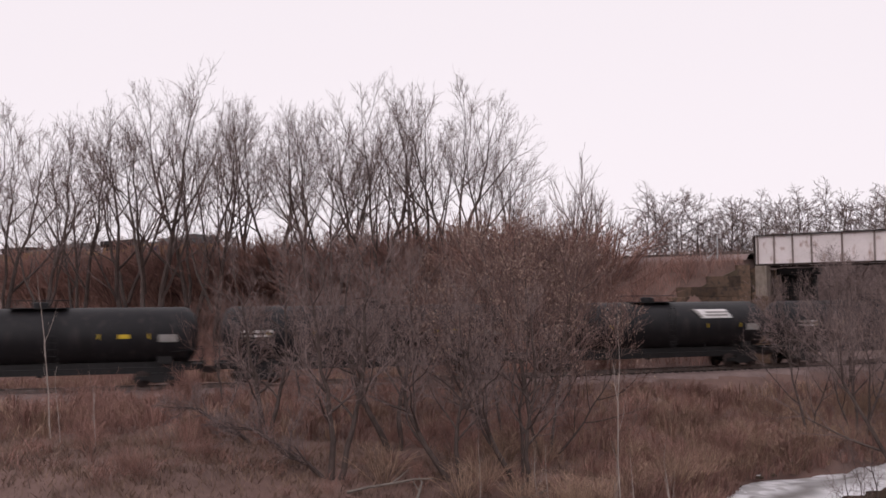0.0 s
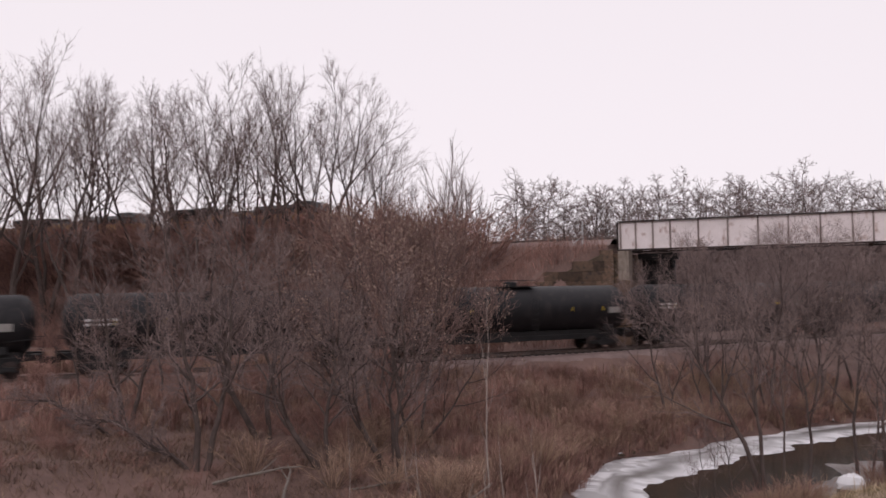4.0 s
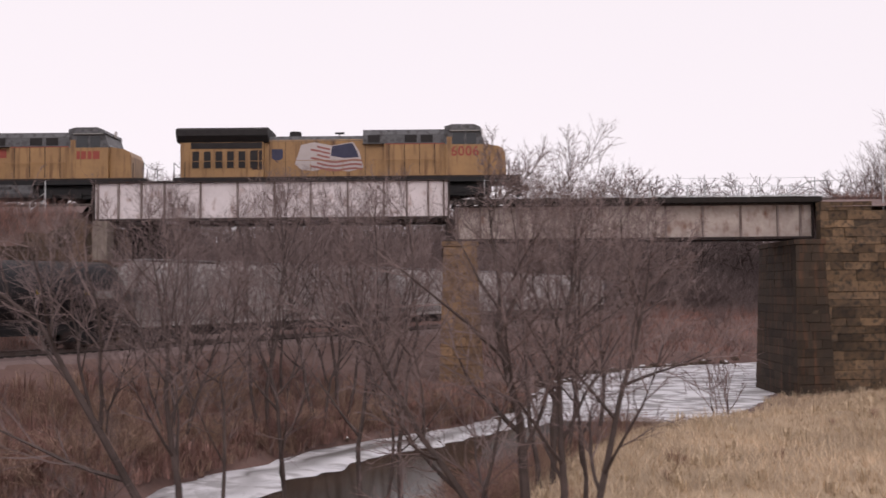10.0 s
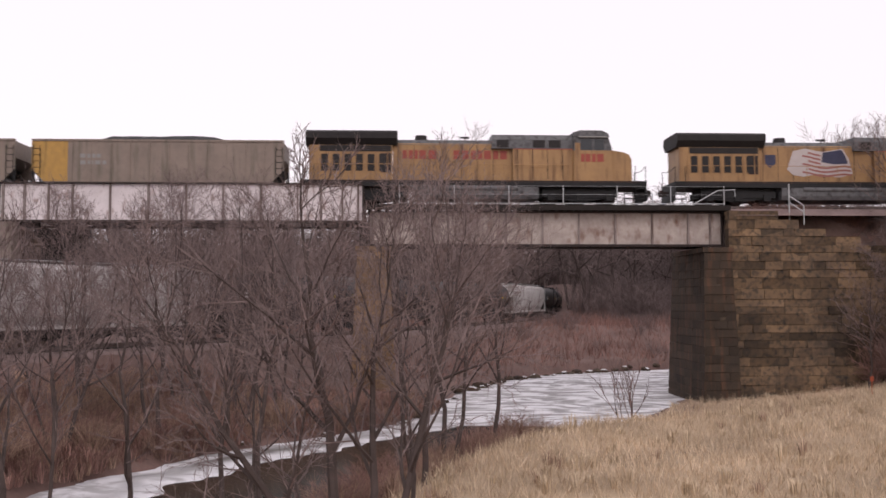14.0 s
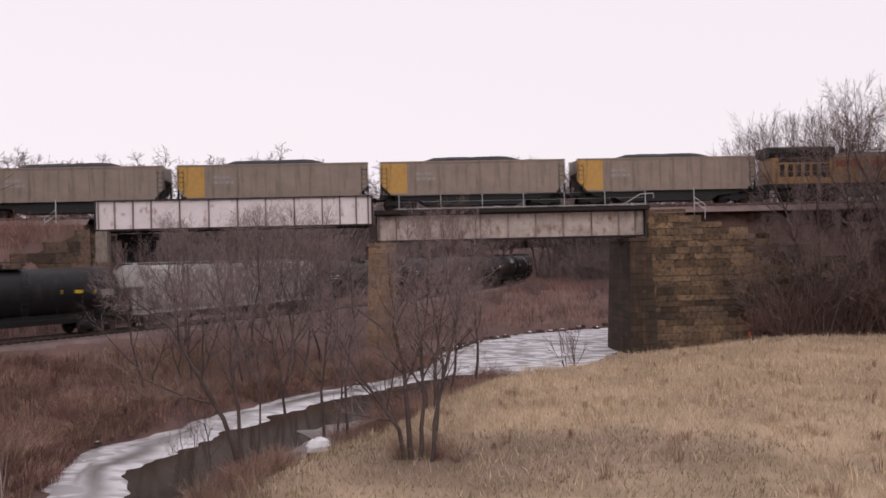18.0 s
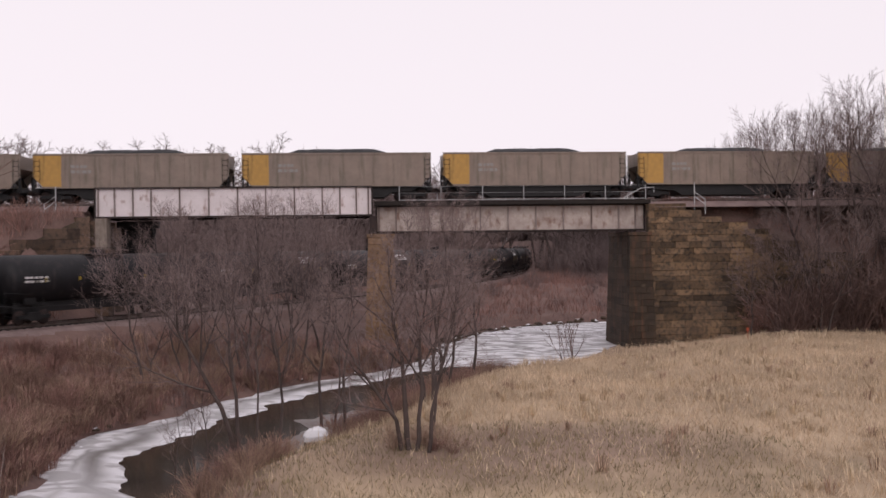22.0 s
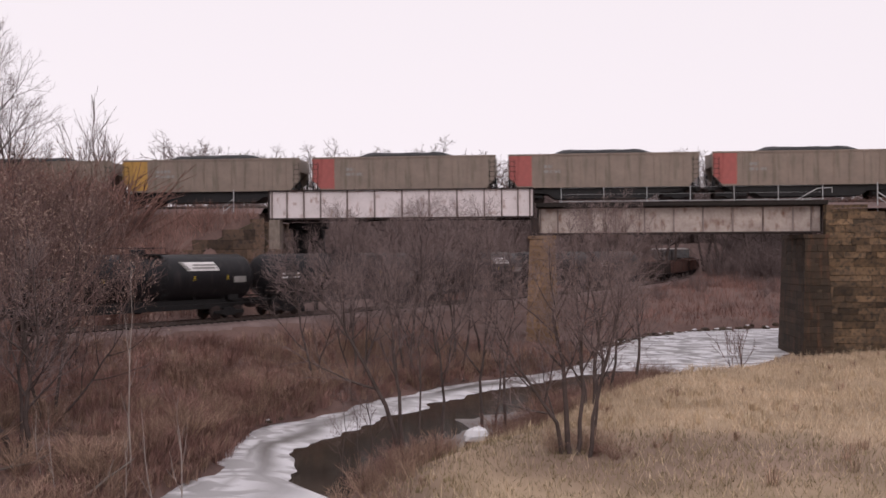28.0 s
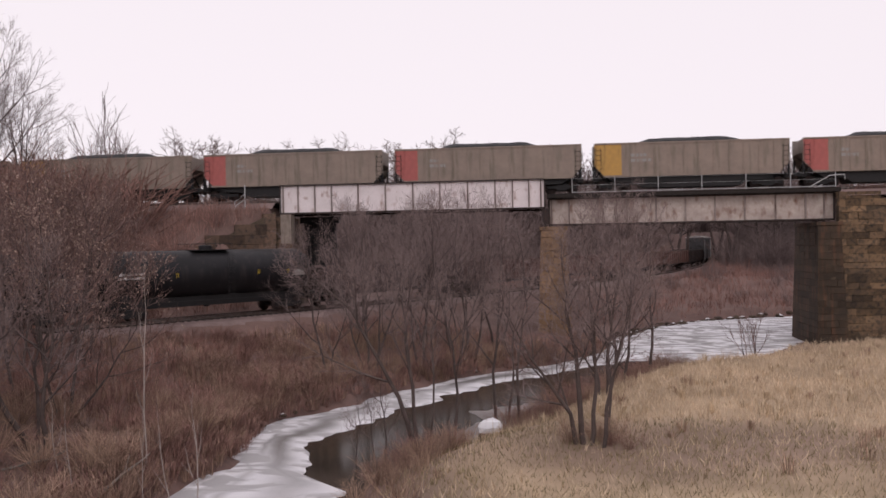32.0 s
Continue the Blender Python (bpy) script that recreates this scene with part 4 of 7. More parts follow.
def tank_car(length, material, label, placard=False, seed=0, saddle=True):
    rng = random.Random(seed)
    car = thing("tank_car", label, "tank car", "cars of the lower train")
    half = length / 2 - 0.6
    r, zc = 1.58, 2.84
    pts, rad = [], []
    for x, q in ((-half, 0.02), (-half + 0.05, 0.42), (-half + 0.22, 0.74), (-half + 0.45, 0.92), (-half + 0.75, 1.0), (0, 1.0), (half - 0.75, 1.0), (half - 0.45, 0.92), (half - 0.22, 0.74), (half - 0.05, 0.42), (half, 0.02)):
        pts.append((x, 0, zc))
        rad.append(r * q)
    part("tank", Geo().tube(pts, rad, 32), material, car, smooth=True)
    for x in (-half * 0.45, half * 0.45, -half + 0.8, half - 0.8):
        part("weld_band", Geo().tube([(x - 0.03, 0, zc), (x + 0.03, 0, zc)], [r + 0.006, r + 0.006], 32), material, car)
    g = Geo().tube([(0, 0, zc + r - 0.1), (0, 0, zc + r + 0.28), (0, 0, zc + r + 0.34)], [0.46, 0.46, 0.36], 14)
    part("manway", g, material, car)
    g = Geo().box(-1.5, 1.5, -0.95, 0.95, zc + r - 0.02, zc + r + 0.03)
    part("platform", g, M_dark, car, fix=False)
    g = Geo()
    for y in (-0.95, 0.95):
        for x in (-1.5, -0.5, 0.5, 1.5):
            g.tube([(x, y, zc + r), (x, y, zc + r + 0.42)], [0.02, 0.02], 4)
        g.tube([(-1.5, y, zc + r + 0.42), (1.5, y, zc + r + 0.42)], [0.02, 0.02], 4)
    part("platform_rail", g, M_dark, car)
    ladder(car, 0.85, -r - 0.12, 1.3, zc + r * 0.85, M_dark)
    ladder(car, -0.85, r + 0.12, 1.3, zc + r * 0.85, M_dark)
    for s in (-1, 1):
        e = s * half
        box_part("stub_sill", (min(e - s * 2.6, e + s * 0.35), max(e - s * 2.6, e + s * 0.35), -0.3, 0.3, 0.85, 1.35), M_dark, car)
        g = Geo()
        g.box(min(e - s * 2.2, e - s * 1.4), max(e - s * 2.2, e - s * 1.4), -1.1, 1.1, 1.3, zc - r * 0.62)
        part("saddle", g, M_dark, car, fix=False)
        g = Geo().box(min(e - s * 0.3, e + s * 0.3), max(e - s * 0.3, e + s * 0.3), -1.45, 1.45, 1.2, 1.28)
        for y in (-1.4, 1.4):
            g.tube([(e + s * 0.25, y, 0.5), (e + s * 0.25, y, 2.1)], [0.022, 0.022], 4)
            g.tube([(e - s * 1.4, y, 1.95), (e + s * 0.25, y, 2.1)], [0.022, 0.022], 4)
        part("end_platform", g, M_dark, car)
        g = Geo().tube([(e + s * 0.12, -0.75, 1.5), (e + s * 0.12, 0.75, 1.5)], [0.04, 0.04], 6)
        part("brake_gear", g, M_rust, car)
        coupler(car, e + s * 0.05, s)
        truck(car, e - s * 2.1)
    g = Geo()
    for y in (-1.5, 1.5):
        g.tube([(-half + 0.3, y, 1.12), (half - 0.3, y, 1.12)], [0.028, 0.028], 5)
        for i in range(8):
            x = -half + 0.5 + (2 * half - 1) * i / 7
            g.tube([(x, y, 1.12), (x, y * 0.72, 1.75)], [0.02, 0.02], 4)
    part("side_handrail", g, M_dark, car)
    box_part("underframe", (-half + 0.8, half - 0.8, -0.75, 0.75, 0.75, 1.4), M_dark, car)
    part("outlet", Geo().tube([(0, 0, 0.62), (0, 0, zc - r + 0.1)], [0.2, 0.3], 10), M_dark, car)
    for side in (-1, 1):
        for x in (-half + 2.6, -half + 5.2, half - 5.2, half - 2.6):
            patch_on_tank(car, "reflector", x - 0.035, x + 0.035, -5, 5, r, zc, M_mark_yellow, side, n=2)
        # stencilled reporting marks, unreadable: bars
        x = -half + 1.1 if side < 0 else half - 3.0
        for i in range(2):
            for j in range(5):
                w = rng.uniform(0.16, 0.3)
                patch_on_tank(car, "stencil_bar", x + j * 0.36, x + j * 0.36 + w, 3 - i * 9, 8 - i * 9, r, zc, M_signgrey if rng.random() < 0.5 else M_white, side, n=1)
        patch_on_tank(car, "data_panel", half - 2.1, half - 1.1, -12, 3, r, zc, M_signgrey, side, n=2)
        if rng.random() < 0.3:
            patch_on_tank(car, "yellow_label", half - 4.2, half - 3.6, -4, 4, r, zc, M_mark_yellow, side, n=2)
        if placard:
            px = half - 4.4
            patch_on_tank(car, "white_panel", px - 1.3, px + 1.2, 18, 42, r, zc, M_white, side, 0.3)
            for i in range(2):
                patch_on_tank(car, "panel_bar", px - 0.75 - 0.1 * i, px + 1.0 - 0.1 * i, 31 - i * 8, 35 - i * 8, r + 0.03, zc, M_signgrey, side, 0.08, n=2)
            patch_on_tank(car, "panel_bar", px - 1.35, px - 1.05, 20, 42, r + 0.03, zc, M_signgrey, side, 0.45, n=4)
    return car


def hopper_car(length, material, label, seed=0, slogan=False):
    rng = random.Random(seed)
    car = thing("covered_hopper", label, "hopper car", "cars of the lower train")
    half = length / 2 - 0.75
    # bowed sides, rounded eaves
    prof = [(-1.22, 1.15), (-1.52, 1.7), (-1.6, 2.6), (-1.56, 3.6), (-1.42, 4.15), (-1.05, 4.42), (-0.4, 4.52), (0.4, 4.52), (1.05, 4.42), (1.42, 4.15), (1.56, 3.6), (1.6, 2.6), (1.52, 1.7), (1.22, 1.15)]
    body_half = half - 0.25
    rows = []
    for x, cut in ((-body_half, 2.9), (-body_half + 0.02, 2.9), (-body_half + 2.0, 1.15), (body_half - 2.0, 1.15), (body_half - 0.02, 2.9), (body_half, 2.9)):
        rows.append([(x, y, max(z, cut)) for y, z in prof])
    n = len(prof)
    g = Geo().add([p for r_ in rows for p in r_], [(i * n + j, i * n + (j + 1) % n, (i + 1) * n + (j + 1) % n, (i + 1) * n + j) for i in range(5) for j in range(n)] + [tuple(range(n)), tuple(5 * n + j for j in reversed(range(n)))])
    part("body", g, material, car, smooth=False)
    box_part("side_sill", (-half, half, -1.6, -1.46, 1.0, 1.2), material, car)
    box_part("side_sill", (-half, half, 1.46, 1.6, 1.0, 1.2), material, car)
    for y in (-0.55, 0.55):
        box_part("running_board", (-half + 0.2, half - 0.2, y - 0.3, y + 0.3, 4.6, 4.65), M_galv, car)
    box_part("hatch_trough", (-half + 0.6, half - 0.6, -0.22, 0.22, 4.52, 4.66), material, car)
    for s in (-1, 1):
        e = s * half
        for y in (-1.45, 1.45):
            box_part("end_post", (min(e, e - s * 0.12), max(e, e - s * 0.12), y - 0.08, y + 0.08, 1.0, 4.2), material, car)
        box_part("end_sill", (min(e, e - s * 0.25), max(e, e - s * 0.25), -1.5, 1.5, 0.95, 1.25), material, car)
        ladder(car, e - s * 0.45, -1.62, 1.0, 4.2, M_galv)
        ladder(car, e - s * 0.45, 1.62, 1.0, 4.2, M_galv)
        box_part("center_sill", (min(e, e - s * 3.2), max(e, e - s * 3.2), -0.3, 0.3, 0.8, 1.3), M_dark, car)
        g = Geo().prism([(e - s * 0.3, 1.3), (e - s * 2.2, 1.3), (e - s * 0.4, 2.85)], -0.08, 0.08)
        part("slope_gusset", g, material, car)
        coupler(car, e - s * 0.05, s)
        truck(car, e - s * 1.75)
    for i in range(4):
        x = -half + half * 2 * (i + 0.5) / 4 * 0.66 + half * 0.34
        w = half * 0.3
        g = Geo().add([(x - w, -1.2, 1.2), (x + w, -1.2, 1.2), (x + w, 1.2, 1.2), (x - w, 1.2, 1.2), (x - 0.35, -0.5, 0.35), (x + 0.35, -0.5, 0.35), (x + 0.35, 0.5, 0.35), (x - 0.35, 0.5, 0.35)],
                      [(0, 1, 5, 4), (1, 2, 6, 5), (2, 3, 7, 6), (3, 0, 4, 7), (4, 5, 6, 7)])
        # black instead of the body paint: the shadow under the car, put into colour
        part("outlet_chute", g, M_dark, car)
    for side in (-1, 1):
        bars(car, "stencil_bar", -half + 2.2 if side < 0 else half - 4.0, 2.55, side * 1.607, 1.6, 0.2, 2, M_signgrey, rng)
        bars(car, "stencil_bar", half - 6.6 if side < 0 else -half + 5.0, 1.95, side * 1.565, 1.6, 0.14, 2, M_signgrey, rng)
        if slogan:
            for i, word in enumerate(("We will", "deliver")):
                cu = bpy.data.curves.new("slogan", "FONT")
                cu.body, cu.size, cu.extrude = word, 0.95, 0.004
                cu.materials.append(M_dark)
                ob = new("slogan", cu)
                ob.parent = car
                ob.matrix_basis = pose(half - 6.6 if side < 0 else -half + 6.6, side * 1.612, 3.25 - i * 0.75, 90, 0, 0 if side < 0 else 180)
    return car


def coal_car(length, panel, label, seed=0):
    rng = random.Random(seed)
    car = thing("coal_car", label, "coal car", "cars of the upper train")
    half = length / 2 - 0.5
    top = 3.78
    for y in (-1.52, 1.52):
        out = [(-half, top), (-half, 2.05), (-half + 0.75, 1.28), (half - 0.75, 1.28), (half, 2.05), (half, top)]
        part("side_panel", Geo().prism(out, y - 0.05, y + 0.05), M_coalcar, car)
        s = 1 if y > 0 else -1
        a, b = (-half, -half + 2.15) if panel is M_yellow_panel else (-half + 0.03, -half + 1.9)
        part("end_panel", Geo().prism([(a + 0.01, top - 0.03), (a + 0.01, 2.07), (a + 0.74, 1.31), (b, 1.31), (b, top - 0.03)], y + s * 0.052, y + s * 0.06), panel, car)
        box_part("top_chord", (-half, half, y - 0.1, y + 0.1, top, top + 0.12), M_coalcar, car)
        box_part("side_sill", (-half + 0.75, half - 0.75, y - 0.09, y + 0.09, 1.17, 1.28), M_coalcar, car)
        for i in range(11):
            x = -half + 2.4 + (2 * half - 3.6) * i / 10
            box_part("side_post", (x - 0.04, x + 0.04, min(y + s * 0.05, y + s * 0.1), max(y + s * 0.05, y + s * 0.1), 1.28, top), M_coalcar, car)
        bars(car, "stencil_bar", -half + 2.9 if y < 0 else half - 4.6, 3.0, y + s * 0.06, 1.4, 0.24, 2, M_signgrey, rng, (3, 4))
    for s in (-1, 1):
        e = s * half
        g = Geo().add([(e - s * 0.02, -1.47, top), (e - s * 0.02, 1.47, top), (e - s * 0.02, 1.47, 2.75), (e - s * 0.02, -1.47, 2.75), (e - s * 2.2, -1.47, 1.1), (e - s * 2.2, 1.47, 1.1)],
                      [(0, 1, 2, 3), (3, 2, 5, 4)])
        part("slope_sheet", g, M_coalcar, car)
        for y in (-1.4, 1.4):
            box_part("corner_post", (min(e, e - s * 0.14), max(e, e - s * 0.14), y - 0.07, y + 0.07, 0.95, 2.3), M_dark, car)
        box_part("end_sill", (min(e + s * 0.1, e - s * 0.3), max(e + s * 0.1, e - s * 0.3), -1.45, 1.45, 0.85, 1.2), M_dark, car)
        box_part("center_sill", (min(e, e - s * 3), max(e, e - s * 3), -0.3, 0.3, 0.75, 1.25), M_dark, car)
        for y in (-0.9, 0.9):
            part("end_strut", Geo().tube([(e - s * 0.25, y, 1.2), (e - s * 0.9, y, 2.5)], [0.06, 0.06], 6), M_dark, car)
        ladder(car, e - s * 0.3, -1.6, 0.8, 3.5, M_dark)
        ladder(car, e - s * 0.3, 1.6, 0.8, 3.5, M_dark)
        coupler(car, e, s)
        truck(car, e - s * 1.6)
        part("air_reservoir", Geo().tube([(e - s * 1.1, -0.5, 1.5), (e - s * 1.1, 0.5, 1.5)], [0.2, 0.2], 10), M_galv, car)
    g = Geo().prism([(-half + 0.9, 1.2), (half - 0.9, 1.2), (half - 1.6, 0.78), (half - 3.2, 0.7), (half - 3.8, 0.3), (-half + 3.8, 0.3), (-half + 3.2, 0.7), (-half + 1.6, 0.78)], -1.3, 1.3)
    part("hopper_bottom", g, M_dark, car)
    # heaped coal
    nxs, nys = 25, 7
    vs = []
    for i in range(nxs):
        for j in range(nys):
            k, q = i / (nxs - 1), j / (nys - 1)
            e = min(k, 1 - k)
            h = 0.78 * min(1, max(0, (e - 0.13) / 0.17)) * (1 - (2 * q - 1) ** 2 * 0.8)
            vs.append((-half + 0.1 + (2 * half - 0.2) * k, -1.44 + 2.88 * q, top - 0.3 + 0.1 * (1 if e > 0.12 else 0) + h + rng.uniform(-0.04, 0.04)))
    part("coal_load", Geo().add(vs, [(i * nys + j, (i + 1) * nys + j, (i + 1) * nys + j + 1, i * nys + j + 1) for i in range(nxs - 1) for j in range(nys - 1)]), M_coal, car, "heaped black coal")
    return car


def gondola_car(length, material, label, seed=0):
    """A low open car with ribbed sides."""
    car = thing("gondola_car", label, "gondola car", "cars of the lower train")
    half = length / 2 - 0.6
    for y in (-1.45, 1.45):
        s = 1 if y > 0 else -1
        box_part("side_wall", (-half, half, y - 0.05, y + 0.05, 1.1, 2.75), material, car)
        box_part("top_chord", (-half, half, y - 0.09, y + 0.09, 2.755, 2.87), material, car)
        for i in range(12):
            x = -half + 0.3 + (2 * half - 0.6) * i / 11
            box_part("side_post", (x - 0.07, x + 0.07, min(y + s * 0.053, y + s * 0.16), max(y + s * 0.053, y + s * 0.16), 1.1, 2.75), material, car)
    box_part("floor_plate", (-half, half, -1.4, 1.4, 1.02, 1.09), M_dark, car)
    box_part("center_sill", (-half, half, -0.3, 0.3, 0.72, 1.015), M_dark, car)
    for s in (-1, 1):
        e = s * half
        box_part("end_wall", (min(e, e - s * 0.09), max(e, e - s * 0.09), -1.395, 1.395, 1.1, 2.75), material, car)
        ladder(car, e - s * 0.3, -1.64, 0.8, 2.6, M_dark)
        coupler(car, e, s)
        truck(car, e - s * 1.9)
    return car


def box_car(length, label, seed=0):
    """A tall closed car with a pale roof, ribbed sides and a sliding door."""
    car = thing("box_car", label, "box car", "cars of the lower train")
    half = length / 2 - 0.6
    part("body", Geo().prism([(-1.5, 1.05), (-1.5, 4.75), (1.5, 4.75), (1.5, 1.05)], -half, half, "x"), M_roof_grey, car, "slate grey ribbed body")
    part("roof", Geo().prism([(-1.58, 4.76), (-1.58, 4.9), (0, 5.12), (1.58, 4.9), (1.58, 4.76)], -half - 0.05, half + 0.05, "x"), M_hopper, car, "pale metal roof")
    for y in (-1.5, 1.5):
        s = 1 if y > 0 else -1
        for i in range(14):
            x = -half + 0.15 + (2 * half - 0.3) * i / 13
            if abs(x) > 1.7:
                box_part("side_post", (x - 0.05, x + 0.05, min(y + s * 0.003, y + s * 0.08), max(y + s * 0.003, y + s * 0.08), 1.15, 4.7), M_roof_grey, car)
        box_part("sliding_door", (-1.6, 1.6, min(y + s * 0.003, y + s * 0.1), max(y + s * 0.003, y + s * 0.1), 1.15, 4.5), M_sooty, car)
    box_part("center_sill", (-half, half, -0.3, 0.3, 0.7, 1.04), M_dark, car)
    for s in (-1, 1):
        e = s * half
        ladder(car, e - s * 0.3, -1.62, 0.8, 4.4, M_galv)
        coupler(car, e, s)
        truck(car, e - s * 1.9)
    return car


def locomotive(label, number, flag, seed=0):
    """A six-axle road diesel, nose at +x, 22.4 m over the end plates."""
    rng = random.Random(seed)
    lo = thing("locomotive", label, "locomotive", "locomotives of the upper train")
    H = 10.75
    box_part("frame", (-H, H, -1.5, 1.5, 1.12, 1.5), M_dark, lo, "black underframe")
    box_part("sill_stripe", (-H + 0.6, H - 0.4, -1.515, -1.503, 1.38, 1.5), M_rust, lo)
    box_part("sill_stripe", (-H + 0.6, H - 0.4, 1.503, 1.515, 1.38, 1.5), M_rust, lo)
    # long hood
    part("engine_hood", Geo().prism([(-0.95, 1.5), (-0.95, 3.85), (-0.8, 4.05), (0.8, 4.05), (0.95, 3.85), (0.95, 1.5)], -5.2, 2.3, "x"), M_yellow, lo)
    part("radiator_cab", Geo().prism([(-1.2, 1.5), (-1.2, 3.75), (-1.05, 3.9), (1.05, 3.9), (1.2, 3.75), (1.2, 1.5)], -H + 0.35, -5.22, "x"), M_yellow, lo)
    part("radiator_wing", Geo().prism([(-1.2, 3.72), (-1.55, 4.1), (-1.55, 4.48), (-1.3, 4.62), (1.3, 4.62), (1.55, 4.48), (1.55, 4.1), (1.2, 3.72)], -H + 0.15, -4.9, "x"), M_sooty, lo, "sooty black radiator wings")
    part("hood_roof", Geo().prism([(-0.96, 3.8), (-0.82, 4.12), (0.82, 4.12), (0.96, 3.8)], -5.2, 2.3, "x"), M_roof_grey, lo, "grey roof")
    for y in (-1.205, 1.205):
        for i in range(6):
            x = -H + 1.1 + i * 0.72
            box_part("radiator_grille", (x, x + 0.42, y - 0.02, y + 0.02, 2.1, 3.15), M_sooty, lo)
        box_part("air_intake", (-H + 1.0, -5.3, y - 0.03, y + 0.03, 3.32, 3.7), M_sooty, lo, "sooty intake under the radiator")
        for i in range(7):
            x = -H + 0.9 + i * 0.72
            box_part("grille_post", (x - 0.03, x + 0.03, y - 0.05, y + 0.05, 1.9, 3.3), M_yellow, lo)
        box_part("equipment_door", (-5.95, -5.3, y - 0.015, y + 0.015, 2.0, 3.2), M_rust, lo, "grimy dark access door")
    part("equipment_cab", Geo().prism([(-1.25, 1.5), (-1.25, 4.1), (-1.1, 4.4), (1.1, 4.4), (1.25, 4.1), (1.25, 1.5)], 2.32, 6.15, "x"), M_yellow, lo)
    part("equipment_roof", Geo().prism([(-1.27, 3.55), (-1.27, 4.12), (-1.1, 4.44), (1.1, 4.44), (1.27, 4.12), (1.27, 3.55)], 1.0, 6.2, "x"), M_roof_grey, lo, "grey roof and blower housing")
    for y in (-1.275, 1.275):
        for x in (1.3, 3.6, 4.6):
            box_part("intake_grille", (x, x + 0.75, y - 0.02, y + 0.02, 3.62, 4.08), M_sooty, lo)
    part("exhaust_stack", Geo().tube([(-3.4, 0, 4.1), (-3.4, 0, 4.52)], [0.42, 0.36], 12), M_sooty, lo)
    g = Geo().tube([(-0.6, 0, 4.1), (-0.6, 0, 4.45)], [0.04, 0.04], 6)
    g.tube([(-0.9, 0.1, 4.45), (-0.3, 0.1, 4.45)], [0.06, 0.08], 6)
    part("air_horn", g, M_sooty, lo)
    # cab and nose
    cabp = [(6.9, 1.5), (6.9, 4.5), (7.3, 4.62), (8.6, 4.62), (9.0, 4.45), (9.3, 3.55), (9.3, 1.5)]
    cabo = part("cab", Geo().prism(cabp, -1.52, 1.52), M_yellow, lo)
    part("cab_upper", Geo().prism([(6.88, 3.42), (6.88, 4.5), (7.3, 4.64), (8.62, 4.64), (9.02, 4.46), (9.31, 3.56), (9.31, 3.42)], -1.526, 1.526), M_roof_grey, lo, "grey upper half of the cab")
    part("cab_visor", Geo().prism([(7.2, 4.22), (7.15, 4.29), (8.9, 4.29), (9.12, 4.22)], -1.7, 1.7), M_signgrey, lo, "pale grey sun visors")
    part("cab_roof", Geo().prism([(6.85, 4.3), (6.85, 4.55), (7.3, 4.68), (8.65, 4.68), (9.08, 4.5), (9.14, 4.3)], -1.56, 1.56), M_roof_grey, lo, "grey cab roof")
    part("nose", Geo().prism([(8.56, 1.5), (8.56, 3.5), (9.4, 3.36), (9.75, 3.2), (9.88, 2.9), (9.92, 1.5)], -1.2, 1.2), M_yellow, lo)
    box_part("front_platform", (9.93, H + 0.05, -1.4, 1.4, 1.42, 1.5), M_dark, lo)
    for y in (-1.53, 1.53):
        box_part("cab_window", (7.35, 8.05, y - 0.015, y + 0.015, 3.45, 4.15), M_glassdark, lo)
        box_part("cab_window", (8.2, 8.8, y - 0.015, y + 0.015, 3.45, 4.1), M_glassdark, lo)
        box_part("cab_door", (6.98, 7.28, y - 0.012, y + 0.012, 1.6, 3.9), M_yellow, lo)
    part("windshield", Geo().add([(9.075, -1.3, 4.28), (9.075, 1.3, 4.28), (9.33, 1.3, 3.5), (9.33, -1.3, 3.5)], [(0, 3, 2, 1)]), M_glassdark, lo)
    part("headlight", Geo().tube([(9.2, 0, 4.5), (9.28, 0, 4.5)], [0.2, 0.2], 12), M_white, lo)
    # walkway, rails, steps
    for y in (-1.48, 1.48):
        g = Geo()
        for i in range(9):
            x = -H + 0.5 + i * 2.0
            g.tube([(x, y, 1.5), (x, y, 2.5)], [0.02, 0.02], 5)
        g.tube([(-H + 0.5, y, 2.5), (5.9, y, 2.5)], [0.02, 0.02], 5)
        part("handrail", g, M_yellow, lo)
    for s in (-1, 1):
        for y in (-1.4, 1.4):
            g = Geo()
            for i in range(4):
                g.box(min(s * (H - 0.05), s * (H - 0.65)), max(s * (H - 0.05), s * (H - 0.65)), y - 0.15, y + 0.15, 0.35 + i * 0.33, 0.4 + i * 0.33)
            g.tube([(s * (H - 0.02), y, 0.3), (s * (H - 0.02), y, 2.45)], [0.025, 0.025], 5)
            g.tube([(s * (H - 0.68), y, 0.3), (s * (H - 0.68), y, 2.45)], [0.025, 0.025], 5)
            part("step_ladder", g, M_dark, lo)
        g = Geo().tube([(s * (H - 0.02), -1.4, 2.45), (s * (H - 0.02), -0.5, 2.3), (s * (H - 0.02), 0.5, 2.3), (s * (H - 0.02), 1.4, 2.45)], [0.022] * 4, 5)
        part("end_handrail", g, M_dark, lo)
        part("pilot", Geo().prism([(s * (H + 0.02), 0.25), (s * (H + 0.12), 0.3), (s * (H - 0.0), 1.2), (s * (H - 0.15), 1.2)], -1.4, 1.4), M_dark, lo)
        coupler(lo, s * H, s)
        truck(lo, s * 6.6, (-1.85, 0.0, 1.85))
    part("fuel_tank", Geo().prism([(-1.4, 0.35), (-1.5, 0.6), (-1.5, 1.1), (1.5, 1.1), (1.5, 0.6), (1.4, 0.35)], -3.9, 3.9, "x"), M_roof_grey, lo)
